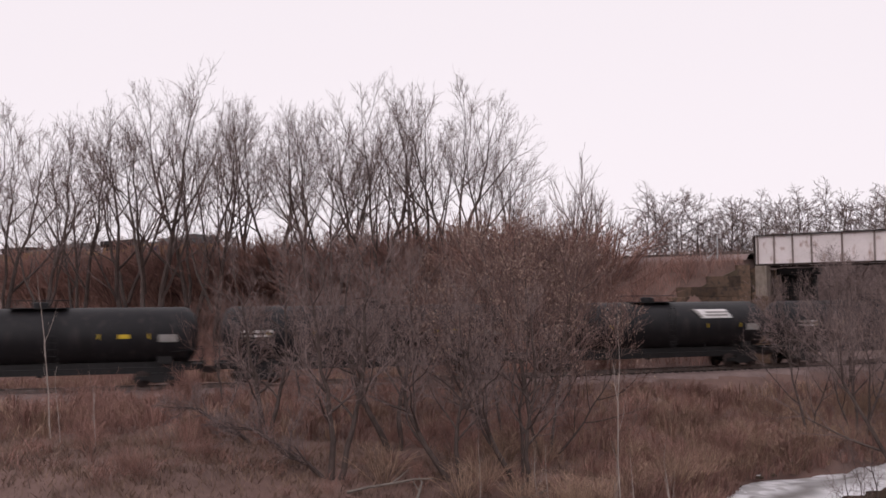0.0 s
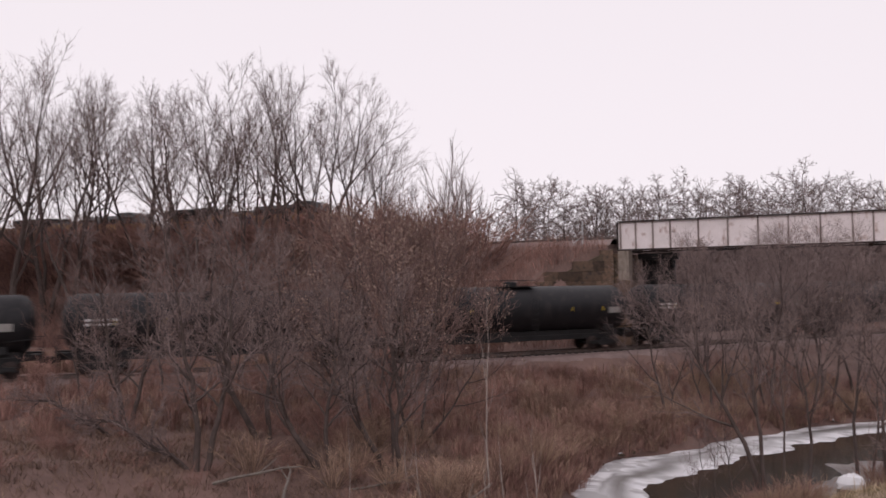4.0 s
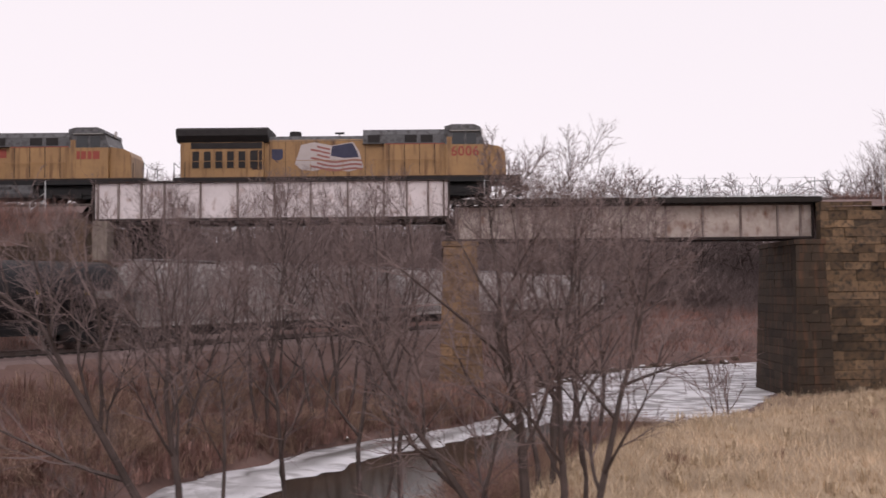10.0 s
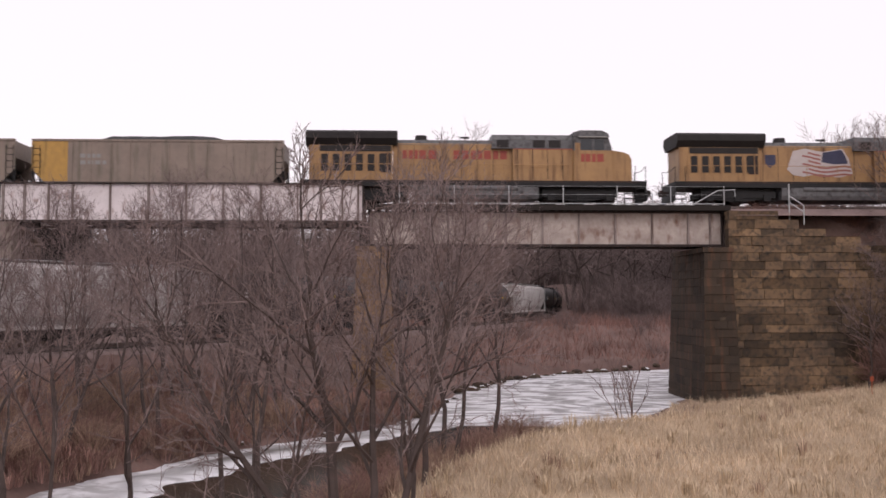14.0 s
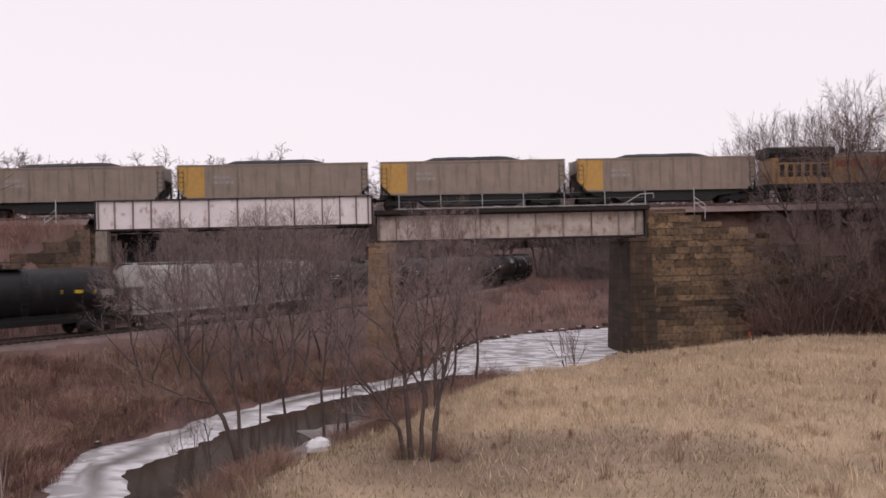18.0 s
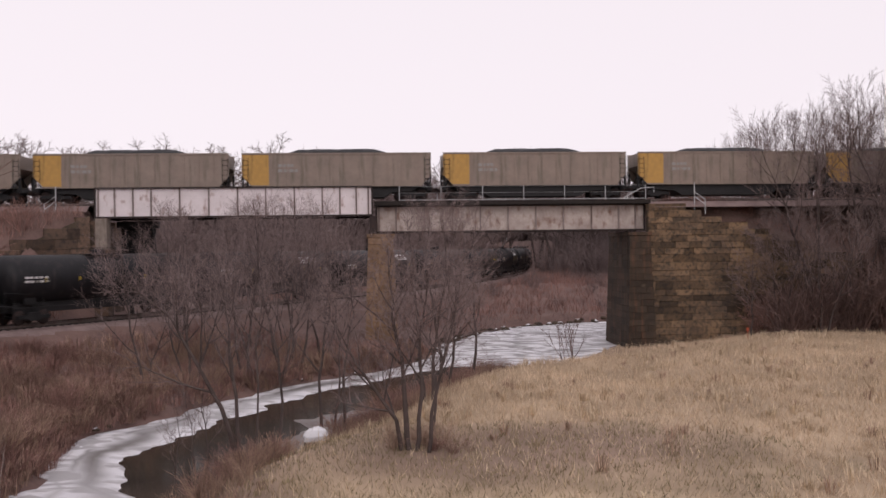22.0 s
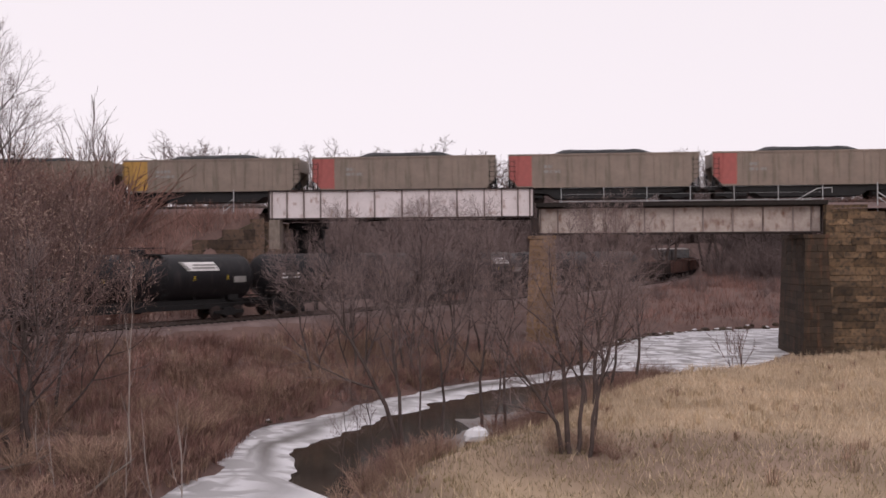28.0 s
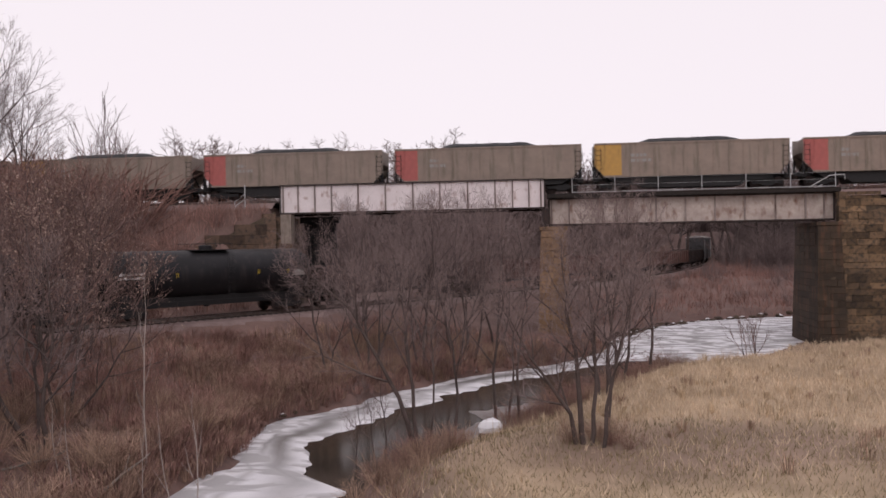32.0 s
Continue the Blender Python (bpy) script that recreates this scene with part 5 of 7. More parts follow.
    part("air_tank", Geo().tube([(-2.5, -1.42, 1.0), (2.6, -1.42, 1.0)], [0.17, 0.17], 10), M_roof_grey, lo)
    for s in (-1, 1):
        y = s * 0.957
        for i in range(7):
            x = -4.9 + i * 1.0
            box_part("hood_door_seam", (x, x + 0.03, y - 0.004, y + 0.004, 1.6, 3.75), M_rust, lo)
        y2 = s * 1.257
        for i in range(4):
            x = 2.6 + i * 0.95
            box_part("cabinet_seam", (x, x + 0.04, y2 - 0.004, y2 + 0.004, 1.6, 3.5), M_rust, lo)
        box_part("red_stripe", (2.4, 6.1, s * 1.262 - 0.003, s * 1.262 + 0.003, 3.5, 3.58), M_red, lo)
        if number:
            cu = bpy.data.curves.new("road_number", "FONT")
            cu.body, cu.size, cu.extrude, cu.offset, cu.space_character = number, 0.84, 0.004, 0.014, 1.08
            cu.materials.append(M_red)
            ob = new("road_number", cu)
            ob.parent = lo
            ob.matrix_basis = pose(7.2 if s < 0 else 9.0, s * 1.528, 2.72, 90, 0, 0 if s < 0 else 180)
        else:
            bars(lo, "number_bar", 7.35, 3.2, s * 1.53, 1.9, 0.5, 1, M_red, rng, (4, 4))
        if flag:
            # waving flag emblem: striped field with a navy corner
            fl = part("flag_emblem", Geo().prism([(-3.3, 2.35), (-2.9, 3.55), (-2.1, 3.72), (-1.0, 3.5), (0.35, 3.72), (0.75, 3.1), (1.0, 2.1), (0.1, 1.85), (-1.2, 2.1), (-2.2, 1.9), (-2.9, 2.0)], y, s * 0.965), M_flag_white, lo, "waving flag emblem on the hood")
            part("flag_corner", Geo().prism([(-1.05, 2.85), (-0.95, 3.46), (0.3, 3.66), (0.6, 3.1), (0.7, 2.75), (-0.2, 2.7)], s * 0.966, s * 0.972), M_navy, fl, "navy corner of the flag")
            for i in range(6):
                z0 = 1.98 + i * 0.26
                for q in range(8):
                    a, b = -2.3 + q * 0.4, -2.3 + (q + 1) * 0.4
                    if a > -1.3 and z0 > 2.6 or z0 > 3.2 and a < -2.0 or (q == 0 and i % 2):
                        continue
                    za, zb = (z0 + 0.1 * math.sin(v * 2.2 + 0.4) - 0.05 * (v + 1) for v in (a, b))
                    part("flag_stripe", Geo().add([(a, s * 0.974, za), (b, s * 0.974, zb), (b, s * 0.974, zb + 0.12), (a, s * 0.974, za + 0.12)], [(0, 1, 2, 3) if s < 0 else (3, 2, 1, 0)]), M_flag_red, fl)
            part("shield_emblem", Geo().prism([(-4.75, 3.3), (-4.75, 2.75), (-4.4, 2.45), (-4.05, 2.75), (-4.05, 3.3)], y, s * 0.965), M_navy, lo)
        else:
            bars(lo, "lettering_bar", -4.6, 3.45, s * 0.962, 2.6, 0.55, 1, M_red, rng, (5, 5))
            bars(lo, "lettering_bar", -1.4, 3.45, s * 0.962, 3.2, 0.55, 1, M_red, rng, (7, 7))
    # the cab stands back from the nose
    for child in lo.children:
        if child.name.split(".")[0] in ("cab", "cab_upper", "cab_visor", "cab_roof", "cab_window", "cab_door", "windshield", "headlight", "road_number", "number_bar"):
            child.matrix_basis = pose(-0.75, 0, 0) @ child.matrix_basis
    return lo


# ---- upper train: two locomotives, then loaded coal cars ----
def upper_rear(t):
    """The rear end of the first coal car along the bridge at t seconds."""
    return -28.9 + 9.19 * (t - 13.0) + 0.0125 * (t - 13.0) ** 2


UPPER, LOWER = [], []
PITCH_UP = 16.2
UPPER.append((locomotive("yellow road locomotive with a flag emblem and grey roof", "6006", True, 1), 50.45))
UPPER.append((locomotive("yellow road locomotive with red lettering and sooty radiators", "", False, 2), 27.1))
order = "YYYYYYRRRYRRYRYR"
cars_made = {}
for i, k in enumerate(order):
    panel, word = (M_yellow_panel, "yellow") if k == "Y" else (M_red_panel, "red")
    if k not in cars_made:
        cars_made[k] = coal_car(PITCH_UP, panel, f"tan coal car with {word} end panel, heaped with coal", i)
        c = cars_made[k]
    else:
        c = copy_thing(cars_made[k], Matrix())
    UPPER.append((c, 7.6 - i * PITCH_UP))

# ---- lower train: mostly black tank cars, some covered hoppers ----
ENDS = [-71.7, -53.7, -35.7, -16.8, 2.1, 21, 40, 59, 78.5, 97.8, 117, 136.4, 155.1, 173.9, 192.6, 215.5, 237.5, 258.5, 278.6, 298, 317, 336.4, 359, 377, 396, 413.2, 432.4, 451, 469, 487, 505, 522.5, 540, 557.6, 575.5]
while ENDS[-1] < 735:
    ENDS.append(ENDS[-1] + 17.9)
PLACARD = (-16.8, 413.2, 432.4, 487, 522.5)
HOPPER = (117, 192.6, 215.5, 237.5, 258.5, 336.4)
made = {}
for i, (a, b) in enumerate(zip(ENDS, ENDS[1:])):
    ln = b - a
    if 575 < a < 682:
        red = 590 < a < 660
        key = ("gondola", red)
        if key in made:
            c = copy_thing(made[key], Matrix())
        else:
            made[key] = c = gondola_car(ln, M_gondola if red else M_rust, "rusty red open gondola car" if red else "dark rusted open gondola car", i)
    elif a >= 682:
        if "box" in made:
            c = copy_thing(made["box"], Matrix())
        else:
            made["box"] = c = box_car(ln, "tall slate grey box car with a pale roof", i)
    elif a in HOPPER:
        bright = a in (117, 336.4)
        c = hopper_car(ln, M_hopper if bright else M_hopper_dull, "pale grey covered hopper car" + (" with a dark slogan" if a == 117 else "") if bright else "dirty grey covered hopper car", i, a == 117)
    else:
        grey = a == 155.1
        key = (a in PLACARD, grey, round(ln), i % 3 if not (a in PLACARD or grey) else 0)
        if key in made:
            c = copy_thing(made[key], Matrix())
        else:
            made[key] = c = tank_car(ln, M_tank_grey if grey else M_tank, "black tank car with a white panel on its side" if a in PLACARD else ("weathered grey tank car" if grey else "glossy black tank car with small stencilled marks"), a in PLACARD, i)
        if grey:
            # a dark stained band and faded painted shapes on the grey tank
            for x0, x1, lo_, hi_ in ((1.1, 2.3, -70, 60), (2.3, 2.9, -30, 20), (3.7, 4.2, -22, 36), (4.2, 5.6, 24, 36), (5.3, 5.8, 6, 30), (4.2, 5.6, 0, 10)):
                patch_on_tank(c, "painted_patch", x0, x1, lo_, hi_, 1.58, 2.84, M_tank_stain)
    LOWER.append((c, (a + b) / 2))


def off_track(x, y, d=3.6):
    return np.abs(np.hypot(x - ARC_C.x, y - ARC_C.y) - ARC_R) > d


def on_bank(x, y):
    d, r = near_line(x, y, FAR_BANK)
    return ~r & (d > 0.25) & off_track(x, y, 4.8)


def cleared(x, y):
    """Short grass round the crooked trees on the left, where few weeds stand."""
    az, dist = np.degrees(np.arctan2(-np.asarray(x, float), y)), np.hypot(x, y)
    return (az > 24) & (az < 62) & (dist < 39 + 2 * smooth_noise(np.asarray(x, float), np.asarray(y, float), 6, 71))


# ---- bare trees ----
def bare_tree(name, label, seed, height, spread=0.5, trunks=1, bark=None, twig=None, levels=4, twig_r=0.012, fork=0.3, dense=1.0, leaves=0, base_r=None, lens=(0.36, 0.4, 0.24, 0.13, 0.075), kids=(6, 7, 6, 5), up=0.5, wob=0.13, join=False, category="tree", group="bare trees"):
    """A leafless tree: stems, limbs that open by spread and bend upwards, branches and fine twigs."""
    rng = random.Random(seed)
    stems, fine, leafq = [], Geo(), []

    def grow(p, d, ln, r, level, geo):
        n = (3, 2, 2, 1, 1)[level] if join else (5, 5, 4, 2, 1)[level]
        pts, rad, dirs = [p], [r], [d]
        r1 = r * (0.5 if level else 0.45)
        for i in range(n):
            w = wob * (1 + 0.35 * level)
            d = Vector((d.x + rng.uniform(-w, w), d.y + rng.uniform(-w, w), d.z + rng.uniform(-w, w) * 0.7 + up * 0.2 * (level > 0))).normalized()
            p = p + d * (ln / n)
            pts.append(p)
            dirs.append(d)
            rad.append(r + (r1 - r) * (i + 1) / n)
        if level >= levels:
            rad[-1] = twig_r * 0.35
        geo.tube([tuple(q) for q in pts], [max(q, twig_r * (0.35 if level >= levels else 0.8)) for q in rad], (3 if join else (7, 5, 4, 3, 3)[level]), cap=False)
        if leaves and level >= levels - 1 and rng.random() < leaves:
            leafq.append(pts[-1])
        if level >= levels:
            return
        count = max(2, int(round(kids[level] * dense + rng.uniform(-1, 1))))
        turn = rng.uniform(0, 6.28)
        for k in range(count):
            lo = fork if level == 0 else 0.2
            f = lo + (1 - lo) * min(1, (k + rng.uniform(0.3, 1.0)) / count)
            f = 1.0 if k >= count - 1 else f
            i = min(int(f * n), n - 1)
            q = pts[i] + (pts[i + 1] - pts[i]) * (f * n - i)
            base = dirs[i + 1]
            turn += 2.4 + rng.uniform(-0.5, 0.5)
            side = Matrix.Rotation(turn, 3, base) @ base.orthogonal().normalized()
            o = (spread + rng.uniform(-0.2, 0.22)) * (0.55 if f > 0.97 else 1.0)
            nd = (base * math.cos(o) + side * math.sin(o)).normalized()
            cl = lens[level + 1] * height * rng.uniform(0.65, 1.15) * (1.1 - 0.4 * f if level else 1.0)
            grow(q, nd, cl, (r + (r1 - r) * f) * rng.uniform(0.45, 0.75), level + 1, fine)

    for k in range(trunks):
        lean = 0.07 if trunks == 1 else rng.uniform(0.12, 0.4)
        a = rng.uniform(0, 6.28) if trunks == 1 else 6.28 * k / trunks + rng.uniform(-0.5, 0.5)
        d = Vector((math.cos(a) * lean, math.sin(a) * lean, 1)).normalized()
        g = fine if join else Geo()
        off = 0.16 * (trunks > 1)
        grow(Vector((math.cos(a) * off, math.sin(a) * off, -0.3)), d, height * lens[0] * rng.uniform(0.8, 1.15), (base_r or height * 0.014) * rng.uniform(0.8, 1.1), 0, g)
        if not join:
            stems.append(g)
    zs = sorted(v[2] for v in fine.v)
    k = height / zs[int(len(zs) * 0.995)]
    t = thing(name, label, category, group)
    for nm, g, m in [("trunk", g, bark or M_bark) for g in stems] + [("crown", fine, twig or M_twig)]:
        g.v = [(x * k, y * k, z * k) for x, y, z in g.v]
        ob = part(nm, g, m, t, fix=False)
    tagged(ob, "bare limbs and fine twigs", kind="stuff")
    if leafq:
        lv, lf = [], []
        for q in leafq:
            for _ in range(rng.randint(1, 3)):
                c = q * k + Vector((rng.gauss(0, 0.15), rng.gauss(0, 0.15), rng.gauss(0, 0.15)))
                u = Vector((rng.gauss(0, 1), rng.gauss(0, 1), rng.gauss(0, 1))).normalized() * 0.045
                w = u.orthogonal().normalized() * 0.03
                i = len(lv)
                lv += [tuple(c - u), tuple(c + w), tuple(c + u), tuple(c - w)]
                lf.append((i, i + 1, i + 2, i + 3))
        tagged(bulk("leaves", lv, lf, M_leaf, t), "withered brown leaves", kind="stuff")
    return t


def crown_tree(name, label, seed, stems, limbs=9, branches=6, twigs=6, sprays=4, first=0.3, open_=0.75, up=0.14, wob=0.12, reach=0.4, twig_r=0.006, depth=0.9, bark=None, twig=None, leaves=0.0, leaf_size=0.04, category="tree", group="bare trees"):
    """A leafless tree on given stems: each stem is its base radius and points (sideways, up); limbs, branches and sprays of fine twigs follow."""
    rng = random.Random(seed)
    fine, boughs, leafq, trunks = Geo(), Geo(), [], []

    def run(p, d, ln, n, w, lift):
        pts, dirs = [p], [d]
        for _ in range(n):
            d = Vector((d.x + rng.uniform(-w, w), d.y + rng.uniform(-w, w), d.z + rng.uniform(-w, w) * 0.7 + lift)).normalized()
            p = p + d * (ln / n)
            pts.append(p)
            dirs.append(d)
        return pts, dirs

    def off(d, turn, o):
        side = Matrix.Rotation(turn, 3, d) @ d.orthogonal().normalized()
        return (d * math.cos(o) + side * math.sin(o)).normalized()

    def along(pts, dirs, f):
        n = len(pts) - 1
        i = min(int(f * n), n - 1)
        return pts[i] + (pts[i + 1] - pts[i]) * (f * n - i), dirs[i + 1]

    def needle(p, d, ln, r):
        u = d.orthogonal().normalized() * r
        w = d.cross(u)
        e = p + d * ln
        fine.add([tuple(p + u), tuple(p - u * 0.5 + w * 0.87), tuple(p - u * 0.5 - w * 0.87), tuple(e)], [(0, 1, 3), (1, 2, 3), (2, 0, 3)])

    def spray(p, d, ln):
        pts, dirs = run(p, d, ln, 2, wob * 1.3, up * 0.7)
        fine.tube([tuple(q) for q in pts], [twig_r * 1.25, twig_r, twig_r * 0.5], 3, cap=False)
        for _ in range(sprays):
            q, e = along(pts, dirs, rng.uniform(0.2, 1.0))
            needle(q, off(e, rng.uniform(0, 6.28), rng.uniform(0.3, 0.9)), ln * rng.uniform(0.35, 0.7), twig_r * 0.85)
        if leaves and rng.random() < leaves:
            leafq.extend([pts[1], pts[2]])

    def branch(p, d, ln, r):
        pts, dirs = run(p, d, ln, 3, wob * 1.2, up)
        fine.tube([tuple(q) for q in pts], [max(r, twig_r * 1.6), max(r * 0.75, twig_r * 1.4), max(r * 0.5, twig_r * 1.2), twig_r], 3, cap=False)
        turn = rng.uniform(0, 6.28)
        for k in range(twigs):
            f = 0.2 + 0.8 * (k + rng.random()) / twigs
            q, e = along(pts, dirs, min(f, 1.0))
            turn += 2.4 + rng.uniform(-0.4, 0.4)
            spray(q, off(e, turn, open_ * rng.uniform(0.5, 1.1)), ln * rng.uniform(0.35, 0.6))

    def limb(p, d, ln, r):
        pts, dirs = run(p, d, ln, 5, wob, up)
        boughs.tube([tuple(q) for q in pts], [max(r * (1 - 0.14 * i), twig_r * 1.8) for i in range(6)], 4, cap=False)
        turn = rng.uniform(0, 6.28)
        for k in range(branches):
            f = 0.22 + 0.78 * (k + rng.random()) / branches
            q, e = along(pts, dirs, min(f, 1.0))
            turn += 2.4 + rng.uniform(-0.4, 0.4)
            branch(q, off(e, turn, open_ * rng.uniform(0.6, 1.1)), ln * rng.uniform(0.35, 0.62), r * 0.4)
        branch(pts[-1], dirs[-1], ln * 0.45, r * 0.4)

    height = max(pt[1] for _, pts in stems for pt in pts)
    for r, line in stems:
        g = Geo()
        y, dy = rng.uniform(-0.15, 0.15), rng.uniform(-depth, depth)
        ctl = [Vector((a, y + dy * b / height, b)) for a, b in [(line[0][0], line[0][1] - 0.4)] + list(line[1:])]
        pts = []
        for a, b in zip(ctl, ctl[1:]):
            for q in range(3):
                j = 0.03 * (b - a).length * (len(pts) > 0)
                pts.append(a + (b - a) * (q / 3) + Vector((rng.uniform(-j, j), rng.uniform(-j, j), rng.uniform(-j, j))))
        pts.append(ctl[-1])
        dirs = [(b - a).normalized() for a, b in zip(pts, pts[1:])]
        dirs = [dirs[0]] + dirs
        n = len(pts) - 1
        ln = sum((b - a).length for a, b in zip(pts, pts[1:]))
        g.tube([tuple(q) for q in pts], [max(r * (1 - 0.88 * (i / n) ** 0.85), twig_r * 2) for i in range(n + 1)], 7, cap=False)
        turn = rng.uniform(0, 6.28)
        for k in range(limbs):
            f = first + (1 - first) * (k + rng.random()) / limbs
            q, d = along(pts, dirs, min(f, 0.995))
            turn += 2.4 + rng.uniform(-0.5, 0.5)
            limb(q, off(d, turn, open_ * rng.uniform(0.7, 1.2)), ln * reach * (1.2 - 0.75 * f) * rng.uniform(0.65, 1.15), r * (1 - 0.85 * f) * 0.6)
        limb(pts[-1], dirs[-1], ln * reach * 0.3, r * 0.12)
        trunks.append(g)
    t = thing(name, label, category, group)
    for g in trunks:
        part("trunk", g, bark or M_bark, t, fix=False)
    t["top"] = sorted(q[2] for q in fine.v)[int(len(fine.v) * 0.997)]
    tagged(part("limb_mass", boughs, bark or M_bark, t, fix=False), "dark rising limbs", kind="stuff")
    tagged(part("crown", fine, twig or M_twig_grey, t, fix=False), "fine grey-brown twigs", kind="stuff")
    if leafq:
        lv, lf = [], []
        for q in leafq:
            for _ in range(rng.randint(1, 3)):
                c = q + Vector((rng.gauss(0, 0.12), rng.gauss(0, 0.12), rng.gauss(0, 0.12)))
                u = Vector((rng.gauss(0, 1), rng.gauss(0, 1), rng.gauss(0, 1))).normalized() * leaf_size
                w = u.orthogonal().normalized() * leaf_size * 0.6
                i = len(lv)
                lv += [tuple(c - u), tuple(c + w), tuple(c + u), tuple(c - w)]
                lf.append((i, i + 1, i + 2, i + 3))
        tagged(bulk("leaves", lv, lf, M_leaf, t), "withered brown leaves", kind="stuff")
    return t


def place(proto, x, y, size=1.0, turn=None, dz=-0.1, label=""):
    """A copy of a tree standing on the ground; the first use moves the tree itself."""
    turn = random.uniform(0, 360) if turn is None else turn
    m = pose(x, y, ground_at(x, y) + dz, random.uniform(-2, 2), random.uniform(-2, 2), turn)
    if "used" in proto:
        c = copy_thing(proto, m)
    else:
        c = proto
        c.matrix_basis = m
        c["used"] = 1
    c.scale = (size, size, size * random.uniform(0.94, 1.06))
    if label:
        tagged(c, label)
    return c


def stand(proto, x, y, top, turn=None, label=""):
    """Place a crown_tree so that its highest twigs reach the height top."""
    return place(proto, x, y, (top - ground_at(x, y)) / proto["top"], turn, label=label)


rs = random.Random(11)
L_BIG = "tall bare tree with fine upright twigs on the embankment"
BIG_STEMS = (
    [(0.3, [(0, 0), (0.3, 5), (-0.4, 10), (0.4, 16)]), (0.18, [(0.1, 3.5), (2.2, 8), (3.6, 12), (4.2, 15)]), (0.17, [(0, 4.5), (-2, 8), (-3.6, 12), (-4.4, 14.5)])],
    [(0.26, [(0, 0), (-0.9, 6), (-2.8, 11), (-4.0, 16)]), (0.24, [(0, 0), (1.2, 6), (3.0, 11), (3.9, 15.5)]), (0.16, [(0.1, 3), (0.4, 8), (0, 12), (0.4, 17)])],
    [(0.24, [(0, 0), (-0.5, 6), (-1.9, 11), (-2.4, 17)]), (0.2, [(0.1, 0), (0.8, 6), (1.6, 11), (2.4, 16.5)]), (0.17, [(0.3, 0), (2.2, 6), (4.6, 10), (6.0, 13.5)])],
    [(0.32, [(0, 0), (0.2, 5), (1.4, 10), (1.2, 16)]), (0.2, [(0.1, 3), (-1.8, 7), (-3.8, 11), (-4.6, 15)]), (0.15, [(0.3, 5), (3, 8), (5, 11), (6, 13)])],
    [(0.25, [(0, 0), (-0.3, 7), (0.5, 12), (0.1, 17.5)]), (0.18, [(0.2, 2), (1.9, 6), (3.4, 10), (4.2, 14)]), (0.15, [(-0.1, 4), (-2, 7), (-3, 10), (-3.6, 13.5)])])
big = [crown_tree("bare_tree", L_BIG, 20 + i, st, limbs=7, branches=5, twigs=6, sprays=3, first=0.25, open_=0.66, up=0.055, wob=0.075, reach=0.46, twig_r=0.0105, depth=3.0, twig=M_twig_far) for i, st in enumerate(BIG_STEMS)]
# the tall row behind the upper line, left of the bridge: angle from straight ahead of the bridge, distance, top height
BIG_ROW = [(64, 94, 26), (62, 92, 27), (59.5, 100, 28), (57.5, 88, 26), (55.5, 104, 30), (53.0, 98, 29), (51.6, 92, 30.5), (49.4, 100, 31), (48.0, 94, 30), (46.2, 104, 31), (44.2, 96, 29), (42.6, 92, 29), (41.0, 88, 27), (39.6, 94, 29.5), (38.0, 84, 29), (36.6, 94, 28), (35.2, 86, 28.2), (33.4, 84, 29), (31.8, 90, 27.5), (30.2, 88, 25), (29.2, 96, 21)]
for i, (az, dist, top) in enumerate(BIG_ROW):
    x, y = -dist * math.sin(radians(az)), dist * math.cos(radians(az))
    stand(big[(i * 3) % 5], x, y, top - 0.7)
slim = [bare_tree("slim_tree", "slender bare tree with few upright branches", 40 + i, 15, spread=0.45, levels=3, twig=M_twig_far, twig_r=0.03, kids=(7, 6, 5), lens=(0.5, 0.34, 0.18, 0.1)) for i in range(2)]
for az, dist, top in ((26.6, 95, 21), (25.4, 97, 23.6), (24.0, 97, 21.5), (22.0, 104, 17), (27.6, 98, 18)):
    x, y = -dist * math.sin(radians(az)), dist * math.cos(radians(az))
    place(slim[i % 2], x, y, (top - ground_at(x, y)) / 15)
    i += 1
orch = [crown_tree("round_tree", "round-crowned bare tree in the far tree line", 60 + i, st, limbs=11, branches=5, twigs=5, sprays=3, first=0.3, open_=0.95, up=-0.01, wob=0.18, reach=0.46, twig_r=0.019, depth=1.2, twig=M_twig_far) for i, st in enumerate((
    [(0.24, [(0, 0), (0.2, 4), (-0.3, 8), (0.2, 12)])], [(0.2, [(0, 0), (-0.8, 4), (-1.8, 8), (-2, 11.5)]), (0.18, [(0.2, 0), (1.2, 4), (2, 8), (2.4, 11)])], [(0.22, [(0, 0), (0.5, 4), (1.4, 8), (1.2, 12)]), (0.15, [(0, 1), (-1.2, 4), (-2.4, 7), (-3, 10)])]))]
for k in range(40):
    az = 22.0 - k * 1.15 + rs.uniform(-0.4, 0.4)
    dist = rs.uniform(150, 172)
    x, y = -dist * math.sin(radians(az)), dist * math.cos(radians(az))
    top = 26.3 + rs.uniform(-1.2, 1.2) - 3.4 * min(1.0, max(0.0, (3 - az) / 6))
    stand(orch[k % 3], x, y, top)

# trees right of the bridge, on and behind the embankment
for az, dist, top in ((-24.6, 88, 19), (-26.0, 86, 22), (-28.0, 90, 23.5), (-30, 88, 24.5), (-32.4, 86, 24.5), (-36, 86, 24), (-39, 84, 24), (-34.6, 94, 25), (-22.0, 132, 24), (-23.0, 136, 26.5), (-24.0, 131, 27), (-25.0, 138, 28.5), (-26.2, 134, 28), (-27.6, 139, 29), (-29, 132, 28), (-30.5, 136, 28)):
    x, y = -dist * math.sin(radians(az)), dist * math.cos(radians(az))
    stand(big[int(dist) % 5], x, y, top - 1.6, label="bare tree with spreading twigs beside the embankment")
